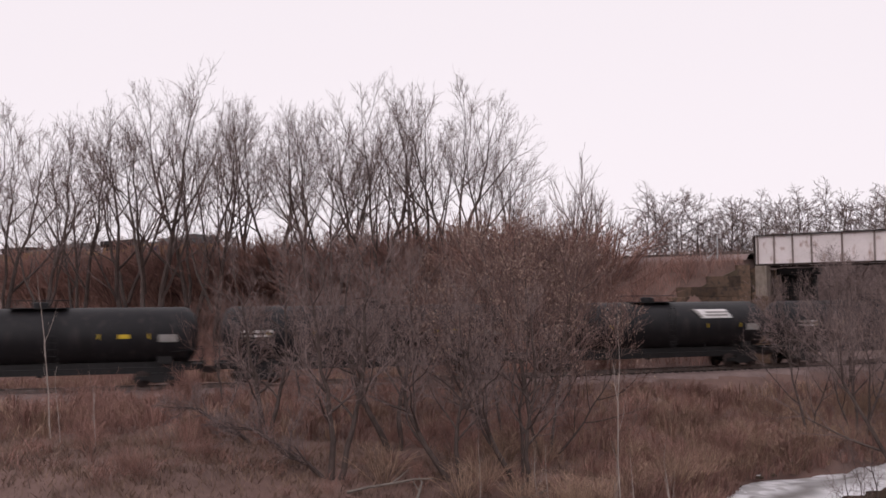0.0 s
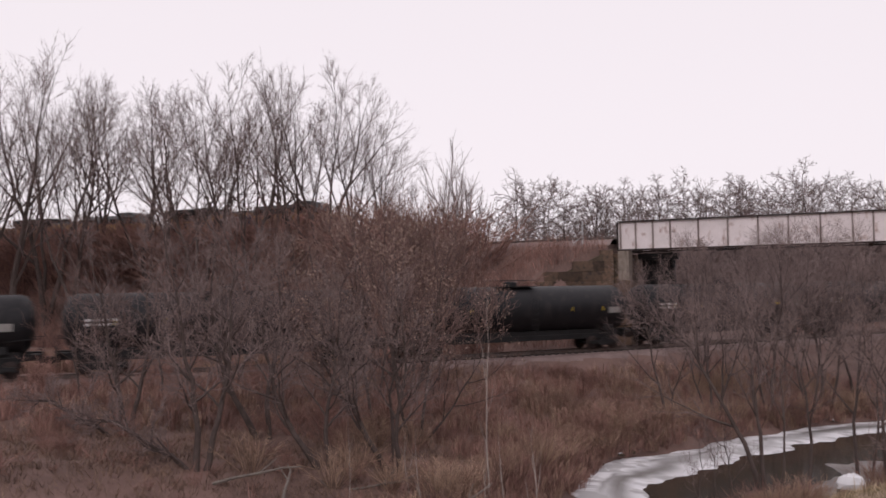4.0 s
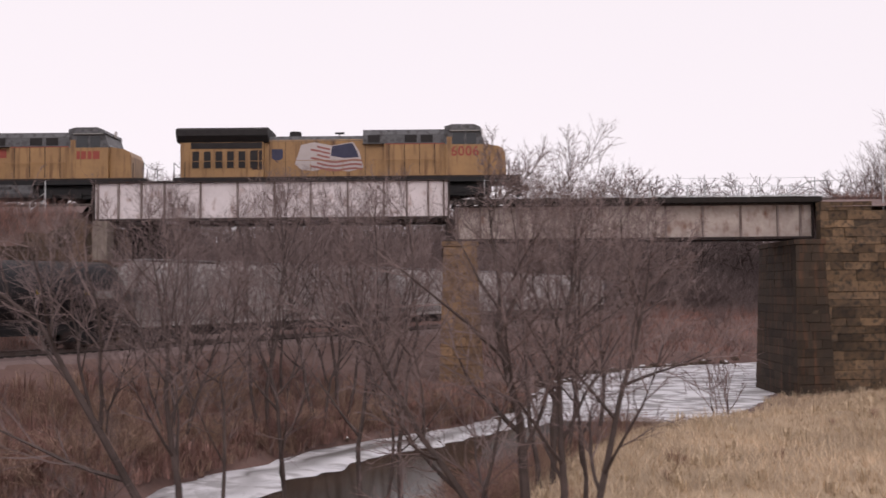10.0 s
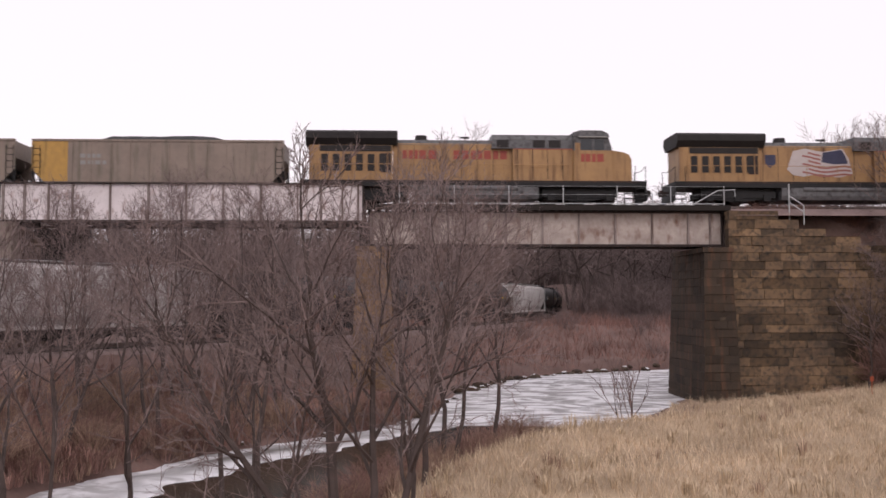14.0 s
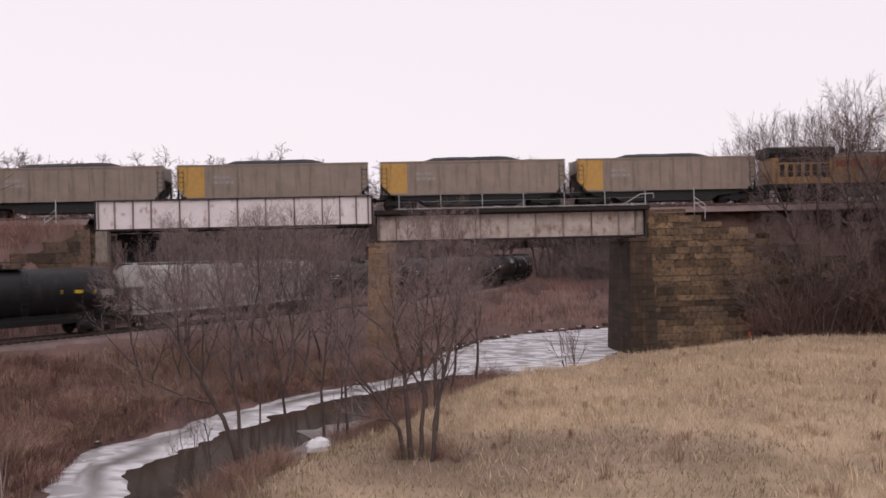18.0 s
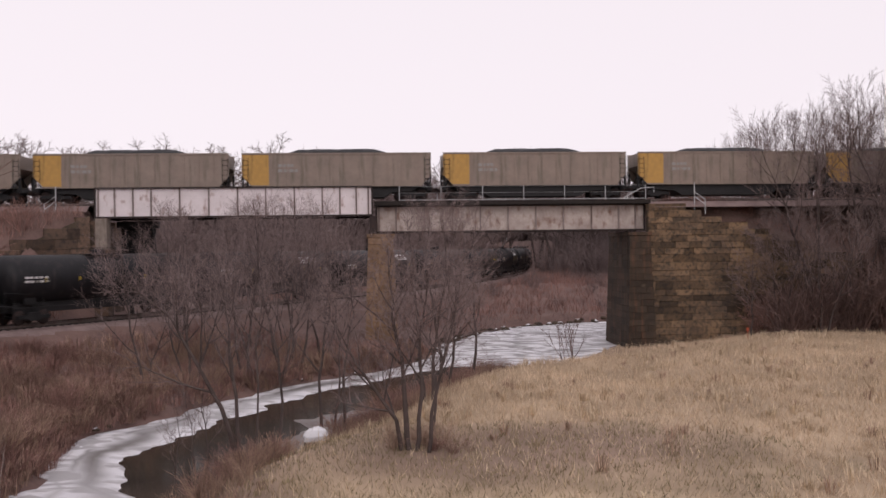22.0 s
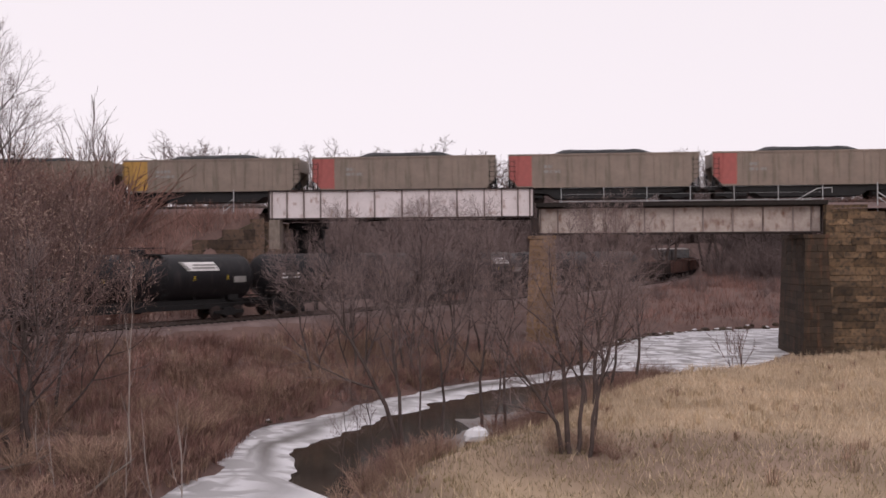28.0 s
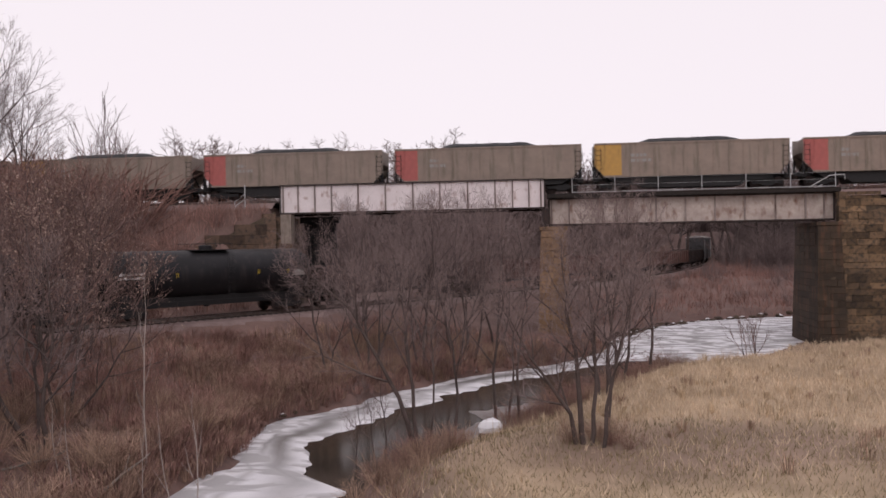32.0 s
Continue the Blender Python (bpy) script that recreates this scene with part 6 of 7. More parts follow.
# trees that grow on the near side of the right embankment, before the trains
slope_tree = [crown_tree("slope_tree", "spreading bare tree on the near side of the embankment", 70 + i, st, limbs=10, branches=5, twigs=6, sprays=3, first=0.4, open_=0.8, up=0.07, wob=0.15, reach=0.4, twig_r=0.0095, depth=1.5, twig=M_twig_far) for i, st in enumerate((
    [(0.22, [(0, 0), (-0.3, 6), (-2.2, 12), (-4.0, 17)]), (0.18, [(0.3, 0), (0.6, 7), (0.9, 13), (0.6, 19)])],
    [(0.24, [(0, 0), (0.3, 6), (-0.8, 13), (-1.4, 20)]), (0.16, [(0.2, 0), (1.6, 6), (3, 12), (3.6, 17)])]))]
for x, y, top, k in ((36.0, 73.2, 21.0, 0), (39.4, 72.6, 22.6, 1), (43.2, 72.2, 23.5, 0), (50, 71.5, 25, 1)):
    stand(slope_tree[k], x, y, top, rs.uniform(-25, 25))

# thickets on the creek banks
BANK = dict(twig_r=0.0046, open_=0.78, up=0.08, wob=0.18)
L_MID = "bare grey multi-stemmed tree on the creek bank"
mid = [crown_tree("bank_tree", L_MID, 80 + i, st, limbs=11, branches=7, twigs=6, sprays=4, first=0.26, reach=0.4, **BANK) for i, st in enumerate((
    [(0.1, [(-0.1, 0), (-0.4, 3), (-0.9, 6), (-0.8, 8.6)]), (0.085, [(0.2, 0), (0.7, 3), (0.9, 6), (1.3, 8)])],
    [(0.11, [(0, 0), (0.2, 3), (0, 6), (0.2, 9)])],
    [(0.1, [(-0.2, 0), (-1, 2.6), (-1.9, 5), (-2.4, 7.4)]), (0.09, [(0, 0), (0.1, 3), (0.3, 6), (0.1, 9)]), (0.07, [(0.2, 0), (0.9, 2.6), (1.3, 5), (1.9, 7)])],
    [(0.1, [(0, 0), (0.6, 3), (1.2, 6), (1.1, 8.8)]), (0.07, [(-0.1, 0), (-0.6, 2), (-1.6, 4.4), (-1.9, 6.8)])]))]
mid += [crown_tree("bank_tree", "slender bare tree at the water's edge", 84 + i, st, limbs=9, branches=5, twigs=5, sprays=4, first=0.34, reach=0.3, **BANK) for i, st in enumerate((
    [(0.1, [(0, 0), (0.15, 3), (-0.2, 6), (0.1, 9)])],
    [(0.095, [(0, 0), (-0.3, 3), (0.2, 6), (0.1, 8.8)]), (0.07, [(0.25, 0), (0.8, 2.6), (1.0, 5), (1.5, 7)])]))]
# two trees at the water with stems that can be told apart
waterside = crown_tree("waterside_tree", "bare tree with four crooked stems beside the creek", 86, [
    (0.1, [(-0.2, 0), (-0.6, 1.1), (-1.8, 3.0), (-2.8, 4.6)]), (0.09, [(0.05, 0), (0.3, 2.0), (0.2, 4.0), (0.4, 5.6)]),
    (0.08, [(0.45, 0), (0.7, 2.2), (1.2, 4.2), (1.4, 5.4)]), (0.11, [(-0.05, 0), (-0.3, 2.4), (-0.7, 4.4), (-0.9, 6.2)])], limbs=11, branches=7, twigs=6, sprays=4, first=0.3, reach=0.37, **BANK)
stand(waterside, 1.5, 33.0, 9.1, -2)
leaning = crown_tree("leaning_tree", "bare tree leaning over the creek with one upright stem", 87, [
    (0.1, [(0, 0), (-0.7, 2.1), (-1.7, 4.0), (-2.4, 5.2), (-3.8, 6.4)]), (0.09, [(0.1, 0), (-0.3, 2.4), (-0.5, 4.6), (-0.8, 6.4)]), (0.05, [(0.2, 0), (0.5, 2.4), (0.4, 4.2), (0.6, 5.4)])], limbs=8, branches=6, twigs=6, sprays=3, first=0.32, reach=0.34, **BANK)
stand(leaning, -4.8, 36.2, 8.6, 7)
# trees between the viewer and the bridge: low ones by the water, taller ones further on
for x, y, top, k in ((2.4, 35.2, 7.8, 4), (-1.1, 41.9, 9.6, 4), (-2.1, 42.9, 9.6, 5), (2.9, 45.4, 11.6, 0), (-3.8, 39.2, 8.8, 4), (-6.2, 35.6, 4.6, 5), (-7.0, 34.4, 3.6, 4), (-11.8, 50.5, 10.2, 3), (-9.9, 53.0, 11.0, 2), (-7.4, 56.5, 11.8, 0), (-5.4, 58.6, 11.8, 3), (-4.6, 60.5, 12.2, 0), (-3.0, 63.5, 12.6, 2), (-8.0, 64.5, 12.0, 2), (-11.2, 59.5, 11.3, 1), (-12.4, 63.0, 11.6, 0), (-5.8, 67.0, 12.2, 3), (4.3, 53.0, 12.2, 0), (6.4, 57.0, 11.0, 1)):
    stand(mid[k], x, y, top, rs.uniform(-40, 40) + (180 if rs.random() < 0.4 else 0))
# the near thicket on the left: a crooked pale tree, leaning stems, and brown twigs with withered leaves
crook = [crown_tree("crooked_tree", "crooked grey tree with low spreading limbs in the thicket", 90, [
    (0.15, [(0, 0), (-0.5, 0.4), (-2.2, 1.4), (-3.2, 2.2), (-4.8, 2.3)]), (0.18, [(0.1, 0), (0, 1.7), (-0.3, 3.8), (-0.9, 6.4), (-1.6, 9.6)]), (0.16, [(0.3, 0), (0.9, 2.2), (1.4, 4.8), (1.3, 7.4), (1.5, 9.6)])], limbs=12, branches=7, twigs=6, sprays=4, first=0.25, reach=0.34, twig_r=0.0078, open_=0.85, up=0.07, wob=0.24, bark=M_bark, twig=M_twig_grey),
    crown_tree("crooked_tree", "leaning dark stems with tangled twigs in the thicket", 91, [
    (0.17, [(0, 0), (-1.2, 1.8), (-2.0, 3.9), (-2.4, 6.2), (-2.2, 8.6)]), (0.14, [(0.3, 0), (0.2, 2.4), (0.7, 4.8), (0.6, 8.2)])], limbs=12, branches=7, twigs=6, sprays=4, first=0.25, reach=0.36, twig_r=0.0062, open_=0.85, up=0.07, wob=0.22, twig=M_twig_grey)]
leafy = [crown_tree("leafy_thicket", "brown thicket with withered leaves still hanging", 95 + i, st, limbs=10, branches=6, twigs=5, sprays=3, first=0.22, reach=0.38, twig_r=0.007, open_=0.75, up=0.1, wob=0.18, twig=M_twig, leaves=lf, leaf_size=0.05) for i, (st, lf) in enumerate((
    ([(0.1, [(0, 0), (-1.4, 2.2), (-2.6, 4.4), (-3.2, 7.2)]), (0.09, [(0.3, 0), (0.1, 3), (0.4, 6), (0.2, 8.8)])], 0.3),
    ([(0.08, [(0, 0), (0.6, 2.4), (1.0, 5), (1.6, 7.4)]), (0.08, [(-0.2, 0), (-0.7, 2.6), (-1.0, 5.2), (-1.0, 8.2)]), (0.06, [(0, 0), (1.6, 1.6), (2.8, 3.4), (3.4, 5.4)])], 0.16),
    ([(0.09, [(0, 0), (-0.4, 3), (-0.2, 6), (-0.6, 8.6)]), (0.07, [(0.2, 0), (1.2, 2), (1.8, 4.4), (2.4, 6.8)])], 0.03)))]
for az, dist, top, k in ((41.2, 33.6, 11.4, 0), (33.8, 34.5, 10.4, 1), (29.6, 35.5, 9.8, 1), (45.4, 38.0, 11.2, 0), (37.4, 39.0, 11.8, 1)):
    x, y = -dist * math.sin(radians(az)), dist * math.cos(radians(az))
    stand(crook[k], x, y, top - 0.3, az)
for k, (az, dist, top) in enumerate(((30.0, 37, 11.0), (31.2, 42, 12.0), (43, 44, 11.4), (28.2, 41, 11.6), (33.5, 47, 12.6), (39.5, 46, 12.2), (30.6, 49, 13.0), (36, 50, 12.6), (47.5, 46, 10.6), (33, 53, 13.2), (28.6, 52, 12.2))):
    x, y = -dist * math.sin(radians(az)), dist * math.cos(radians(az))
    stand(leafy[(0, 0, 2, 1, 2, 2, 1, 2, 2)[k % 9]], x, y, top, az + rs.uniform(-30, 30))
tall_leafy = bare_tree("leafy_tree", "thin tree with withered brown leaves above the track", 101, 10, spread=0.55, trunks=2, twig=M_twig, twig_r=0.012, fork=0.5, base_r=0.1, leaves=0.25, lens=(0.6, 0.34, 0.2, 0.12, 0.08))
for az, dist, top in ((26.9, 52, 13.4), (28.6, 50, 13.8)):
    x, y = -dist * math.sin(radians(az)), dist * math.cos(radians(az))
    place(tall_leafy, x, y, (top - ground_at(x, y)) / 10)
def shrub_mass(name, label, material, places, seed, stems=20, thick=0.016):
    """Many small shrubs in one mesh: fans of crooked stems with side twigs, about 1 m high at size 1."""
    rng = random.Random(seed)
    kinds = []
    for _ in range(4):
        g = Geo()
        for _ in range(stems):
            a, le = rng.uniform(0, 6.28), rng.uniform(0.1, 1.0)
            d = Vector((math.cos(a) * le, math.sin(a) * le, 1.0)).normalized()
            p = Vector((math.cos(a) * 0.1, math.sin(a) * 0.1, -0.08))
            pts = [p]
            for _ in range(2):
                d = Vector((d.x + rng.uniform(-0.3, 0.3), d.y + rng.uniform(-0.3, 0.3), d.z + rng.uniform(-0.1, 0.2))).normalized()
                p = p + d * rng.uniform(0.35, 0.6)
                pts.append(p)
            g.tube([tuple(q) for q in pts], [thick, thick * 0.8, thick * 0.3], 3, cap=False)
            for _ in range(3):
                q = pts[1] + (pts[2] - pts[1]) * rng.uniform(-0.4, 0.8)
                e = q + Vector((d.x + rng.uniform(-0.8, 0.8), d.y + rng.uniform(-0.8, 0.8), d.z * 0.6)) * rng.uniform(0.2, 0.4)
                g.tube([tuple(q), tuple(e)], [thick * 0.6, thick * 0.3], 3, cap=False)
        kinds.append((np.array(g.v), np.array(g.f)))
    V, F, k = [], [], 0
    for i, (x, y, size) in enumerate(places):
        v, f = kinds[i % 4]
        a = rng.uniform(0, 6.28)
        c, sn = math.cos(a) * size, math.sin(a) * size
        V.append(np.column_stack([v[:, 0] * c - v[:, 1] * sn + x, v[:, 0] * sn + v[:, 1] * c + y, v[:, 2] * size * rng.uniform(0.85, 1.15) + ground_at(x, y)]))
        F.append(f + k)
        k += len(v)
    return tagged(bulk(name, np.concatenate(V), np.concatenate(F), material), label, "brush", kind="stuff")


# scrub on the embankments and beyond the bridge
scrub = [bare_tree("scrub_bush", "tangled brown scrub bush", join=True, seed=120 + i, height=4, spread=0.8, trunks=7, levels=3, twig=M_brush, bark=M_brush, twig_r=0.016, fork=0.1, base_r=0.04, kids=(4, 4, 3), lens=(0.5, 0.4, 0.24, 0.14), wob=0.2, category="bush", group="scrub bushes") for i in range(3)]
for k in range(60):
    az, dist = rs.uniform(27.5, 58), rs.uniform(30, 54)
    x, y = -dist * math.sin(radians(az)), dist * math.cos(radians(az))
    da = math.hypot(x - ARC_C.x, y - ARC_C.y) - ARC_R
    if da > 4.5:
        place(scrub[k % 3], x, y, rs.uniform(0.25, 0.6) * (0.6 if cleared(x, y) else 1.0))
for k in range(120):
    x, y = rs.uniform(-36, 4), rs.uniform(20, 68)
    if bool(on_bank(np.array([x]), np.array([y]))[0]) and math.hypot(x - ARC_C.x, y - ARC_C.y) > ARC_R:
        if not cleared(x, y):
            place(scrub[k % 3], x, y, rs.uniform(0.16, 0.46))
mass = []
for k in range(110):
    x, y = -24 - rs.random() ** 1.2 * 70, 71 - rs.random() * 12 + rs.uniform(-2, 2)
    if abs(math.hypot(x - ARC_C.x, y - ARC_C.y) - ARC_R) > 5:
        mass.append((x, y, rs.uniform(1.6, 3.4)))
for k in range(64):
    mass.append((-122 + k * 1.5, rs.uniform(81.4, 83), rs.uniform(2.2, 3.2)))
    mass.append((25 + k * 0.9, rs.uniform(81.4, 83), rs.uniform(2.2, 3.2)))
for k in range(110):
    x, y = -32.5 - k * 0.8 + rs.uniform(-0.5, 0.5), rs.uniform(69.5, 73)
    mass.append((x, y, (rs.uniform(15.0, 16.2) - ground_at(x, y)) / 0.95))
shrub_mass("embankment_scrub", "tangled brown scrub along the railway embankment", M_brush, mass, 201, 26, 0.01)
for k in range(58):
    x = -118 + k * 1.42 + rs.uniform(-0.7, 0.7)
    place(scrub[k % 3], x, rs.uniform(70.5, 72.6), (1.55 if x < -34 else 1.0) * rs.uniform(0.85, 1.15))
mass = []
for k in range(90):
    x, y = rs.uniform(-12, 70), rs.uniform(104, 150)
    da = math.hypot(x - ARC_C.x, y - ARC_C.y) - ARC_R
    if ground_at(x, y) > 0.3 and da > 5:
        mass.append((x, y, rs.uniform(1.2, 2.6)))
for k in range(120):
    az, dist = rs.uniform(-22, -7), rs.uniform(140, 185)
    x, y = -dist * math.sin(radians(az)), dist * math.cos(radians(az))
    if math.hypot(x - ARC_C.x, y - ARC_C.y) - ARC_R > 6 and ground_at(x, y) > 0.3:
        mass.append((x, y, rs.uniform(4, 7)))
for k in range(420):
    az, dist = rs.uniform(-24, 21), rs.uniform(150, 215)
    x, y = -dist * math.sin(radians(az)), dist * math.cos(radians(az))
    da = math.hypot(x - ARC_C.x, y - ARC_C.y) - ARC_R
    if ground_at(x, y) > 0.3 and (da < -8 or (da > 8 and dist > 175)):
        mass.append((x, y, rs.uniform(6, 11)))
shrub_mass("far_scrub", "brown scrub on the slope beyond the bridge", M_twig_far, mass, 202, 26, 0.009)
mass = []
for k in range(90):
    x = 33 + 28 * rs.random()
    y = rs.uniform(71.5, 74.4)
    mass.append((x, y, rs.uniform(2.5, 5.0) + min(3.0, (x - 33) * 0.25)))
shrub_mass("wall_scrub", "dark brown brush growing against the stone wall", M_twig, mass, 205, 26, 0.008)
mass = []
for k in range(520):
    x, y = rs.uniform(-48, 4), rs.uniform(18, 68)
    if bool(on_bank(np.array([x]), np.array([y]))[0]) and math.hypot(x - ARC_C.x, y - ARC_C.y) > ARC_R:
        mass.append((x, y, rs.uniform(0.6, 1.5) * (0.4 if cleared(x, y) else 1.0)))
shrub_mass("bank_shrubs", "low red-brown shrubs covering the creek bank", M_brush, mass, 203, 30, 0.01)
mass = [(x, y, rs.uniform(0.6, 1.35)) for x, y in ((rs.uniform(-7, 9), rs.uniform(28, 60)) for k in range(700)) if 0.2 < float(near_line(np.array([x]), np.array([y]), NEAR_BANK)[0][0]) < 2.2 and bool(near_line(np.array([x]), np.array([y]), NEAR_BANK)[1][0]) and not (abs(x + 2.1) < 1.4 and 35.5 < y < 41)]
mass += [(x + rs.gauss(0, 0.7), y + rs.gauss(0, 0.5), rs.uniform(0.5, 0.95)) for x, y in ((1.5, 33.4), (2.1, 34.8), (-0.6, 42.4), (-4.4, 38.2), (3.2, 46.5)) for k in range(7)]
shrub_mass("waterside_shrubs", "tan and brown weeds along the water's edge", M_brush_tan, mass, 204, 22, 0.009)
mass = []
for k in range(900):
    x, y = rs.uniform(-34, 2), rs.uniform(24, 64)
    d_, r_ = near_line(np.array([x]), np.array([y]), FAR_BANK)
    if not r_[0] and 0.35 < d_[0] < 9 and (d_[0] < 2.5 or smooth_noise(np.array([x]), np.array([y]), 5, 61)[0] > 0.25) and off_track(x, y, 6):
        mass.append((x, y, rs.uniform(0.9, 1.7)))
shrub_mass("bank_bush_clumps", "tan and brown bushes overhanging the icy bank", M_brush_tan, mass, 206, 34, 0.009)
mass = []
for k in range(700):
    x, y = rs.uniform(-6, 8), rs.uniform(32, 60)
    d_, r_ = near_line(np.array([x]), np.array([y]), NEAR_BANK)
    if r_[0] and 0.1 < d_[0] < 1.8 and not (abs(x + 2.1) < 1.4 and 35.5 < y < 41):
        mass.append((x, y, rs.uniform(0.7, 1.5)))
mass += [(1.5 + rs.gauss(0, 0.8), 33.3 + rs.gauss(0, 0.5), rs.uniform(0.35, 0.65)) for k in range(8)]
shrub_mass("creekside_brush", "red-brown brush round the tree stems at the creek", M_brush, mass, 207, 30, 0.008)
mass = [(rs.uniform(24.5, 50), rs.uniform(75.6, 76.9), rs.uniform(0.5, 1.0)) for k in range(130)]
shrub_mass("wall_top_brush", "brown brush along the top of the stone wall", M_brush, mass, 208, 26, 0.008)
mass = []
for k in range(90):
    az, dist = rs.uniform(-16, -3), rs.uniform(300, 350)
    mass.append((-dist * math.sin(radians(az)), dist * math.cos(radians(az)), rs.uniform(9, 14)))
shrub_mass("far_thicket", "grey-brown thicket in the far distance", M_twig_far, mass, 209, 26, 0.012)
log_rng = random.Random(88)
for x, y, turn, ln, lift in ((-16.5, 26.8, 150, 3.4, 0.5), (-18.6, 25.4, 130, 2.6, 0.7), (-15.0, 28.2, 118, 2.2, 0.5), (-20.8, 24.6, 12, 3.0, 0.25), (-13.8, 27.6, 65, 2.0, 0.9), (-17.6, 27.9, 40, 2.4, 0.3)):
    pts = [(0.0, 0.0, 0.0)]
    for q in range(4):
        pts.append((pts[-1][0] + ln / 4, pts[-1][1] + log_rng.uniform(-0.2, 0.2), pts[-1][2] + lift / 4 + log_rng.uniform(-0.06, 0.14)))
    fallen = Geo().tube(pts, [0.06, 0.052, 0.045, 0.036, 0.02], 6)
    fallen.tube([pts[2], (pts[2][0] + 0.5, pts[2][1] + 0.3, pts[2][2] + 0.45)], [0.03, 0.012], 5)
    tagged(part("fallen_branch", fallen, M_bark_pale, at=pose(x, y, ground_at(x, y) + 0.03, 0, 0, turn)), "pale fallen branch lying in the weeds", "branch", "fallen branches")
for k in range(26):
    x = rs.uniform(31, 64)
    place(scrub[k % 3], x, 74 - rs.random() ** 2 * 8 if x > 38 else 73.8, rs.uniform(0.4, 1.0))
for x, y, top, k in ((33.5, 72.8, 12.5, 0), (36.0, 71.5, 14.0, 2), (39.0, 72.5, 15.0, 1), (42.0, 70.5, 14.5, 3), (45.0, 72.0, 15.5, 0), (30.8, 73.2, 9.5, 1)):
    stand(mid[k], x, y, top, label="bare tree growing against the stone wall")
for k in range(16):
    s_, off = rs.uniform(158, 225), rs.uniform(5, 12)
    x, y = arc_point(s_, off)
    place(orch[k % 3], x, y, rs.uniform(0.8, 1.1))
# dense woods far beyond the bridge
wood_far = [bare_tree("wood_tree", "grey-brown tree in the wood beyond the creek", join=True, seed=140 + i, height=10, spread=0.6, trunks=3, levels=3, twig=M_twig_far, bark=M_twig_far, twig_r=0.05, fork=0.1, base_r=0.12, kids=(5, 5, 3), lens=(0.55, 0.32, 0.18, 0.1)) for i in range(3)]
for k in range(225):
    az = rs.uniform(-36, 20)
    dist = rs.uniform(135, 240)
    x, y = -dist * math.sin(radians(az)), dist * math.cos(radians(az))
    da = math.hypot(x - ARC_C.x, y - ARC_C.y) - ARC_R
    if abs(da) < 6 or ground_at(x, y) < 0.3 or (da > 0 and dist < 175 and az > -16):
        continue
    place(wood_far[k % 3], x, y, rs.uniform(1.15, 1.6) * (0.8 if dist < 165 else 1.0))

for k in range(60):
    az, dist = rs.uniform(-15, -1), rs.uniform(185, 255)
    x, y = -dist * math.sin(radians(az)), dist * math.cos(radians(az))
    if abs(math.hypot(x - ARC_C.x, y - ARC_C.y) - ARC_R) > 5:
        place(wood_far[k % 3], x, y, rs.uniform(1.3, 1.7))

for k in range(56):
    az, dist = rs.uniform(-14.5, -4), rs.uniform(262, 340)
    x, y = -dist * math.sin(radians(az)), dist * math.cos(radians(az))
    if abs(math.hypot(x - ARC_C.x, y - ARC_C.y) - ARC_R) > 6:
        place(wood_far[k % 3], x, y, rs.uniform(1.3, 1.9))
for k in range(18):
    az, dist = -6.5 - k * 0.32, 285 + (k * 7) % 40
    x, y = -dist * math.sin(radians(az)), dist * math.cos(radians(az))
    place(wood_far[k % 3], x, y, rs.uniform(1.5, 1.9))

bush = bare_tree("shore_bush", "small bare shrub with three stems at the ice edge", 160, 4.2, spread=0.4, trunks=3, levels=3, twig_r=0.014, base_r=0.06, kids=(3, 4, 3), category="bush")
place(bush, 14.8, 67.9, 1.0)


# ---- stems, grass and litter ----
def blades(name, label, places, height, width, material, seed, lean=0.35, per=1, parent=None):
    """Thin upright blades: one narrow triangle each, scattered over places."""
    rng = np.random.RandomState(seed)
    P = np.repeat(places, per, axis=0)
    n = len(P)
    P = P + np.column_stack([rng.normal(0, 0.12, n), rng.normal(0, 0.12, n), np.zeros(n)]) * (per > 1)
    a = rng.uniform(0, math.pi, n)
    h = height * rng.uniform(0.45, 1.15, n)
    w = width * rng.uniform(0.7, 1.3, n)
    base = np.column_stack([np.cos(a) * w, np.sin(a) * w, np.zeros(n)])
    tip = P + np.column_stack([rng.normal(0, lean, n) * h, rng.normal(0, lean, n) * h, h])
    V = np.stack([P - base - [0, 0, 0.05], P + base - [0, 0, 0.05], tip], 1).reshape(-1, 3)
    F = np.arange(n * 3).reshape(-1, 3)
    ob = bulk(name, V, F, material)
    return tagged(ob, label, "grass" if "grass" in name else "brush", kind="stuff")


def scatter(n, x0, x1, y0, y1, seed, keep):
    rng = np.random.RandomState(seed)
    x, y = rng.uniform(x0, x1, n), rng.uniform(y0, y1, n)
    m = keep(x, y)
    x, y = x[m], y[m]
    return np.column_stack([x, y, ground_height(x, y)])


def worn(x, y):
    """Thin short grass near the trees by the water."""
    d = near_line(x, y, NEAR_BANK)[0]
    n = smooth_noise(x, y, 3, 31)
    return (np.hypot((x - 4.0) / 1.7, y - 31.0) + n * 1.5 < 6.8) | ((d + n < 2.6) & (y < 58))


def on_meadow(x, y):
    d, near = near_line(x, y, NEAR_BANK)
    return near & (d > 0.8) & (y < 74.6) & ~((x > 44) & (y > 58))


def patchy(x, y, size, seed, cut):
    return smooth_noise(x, y, size, seed) > cut


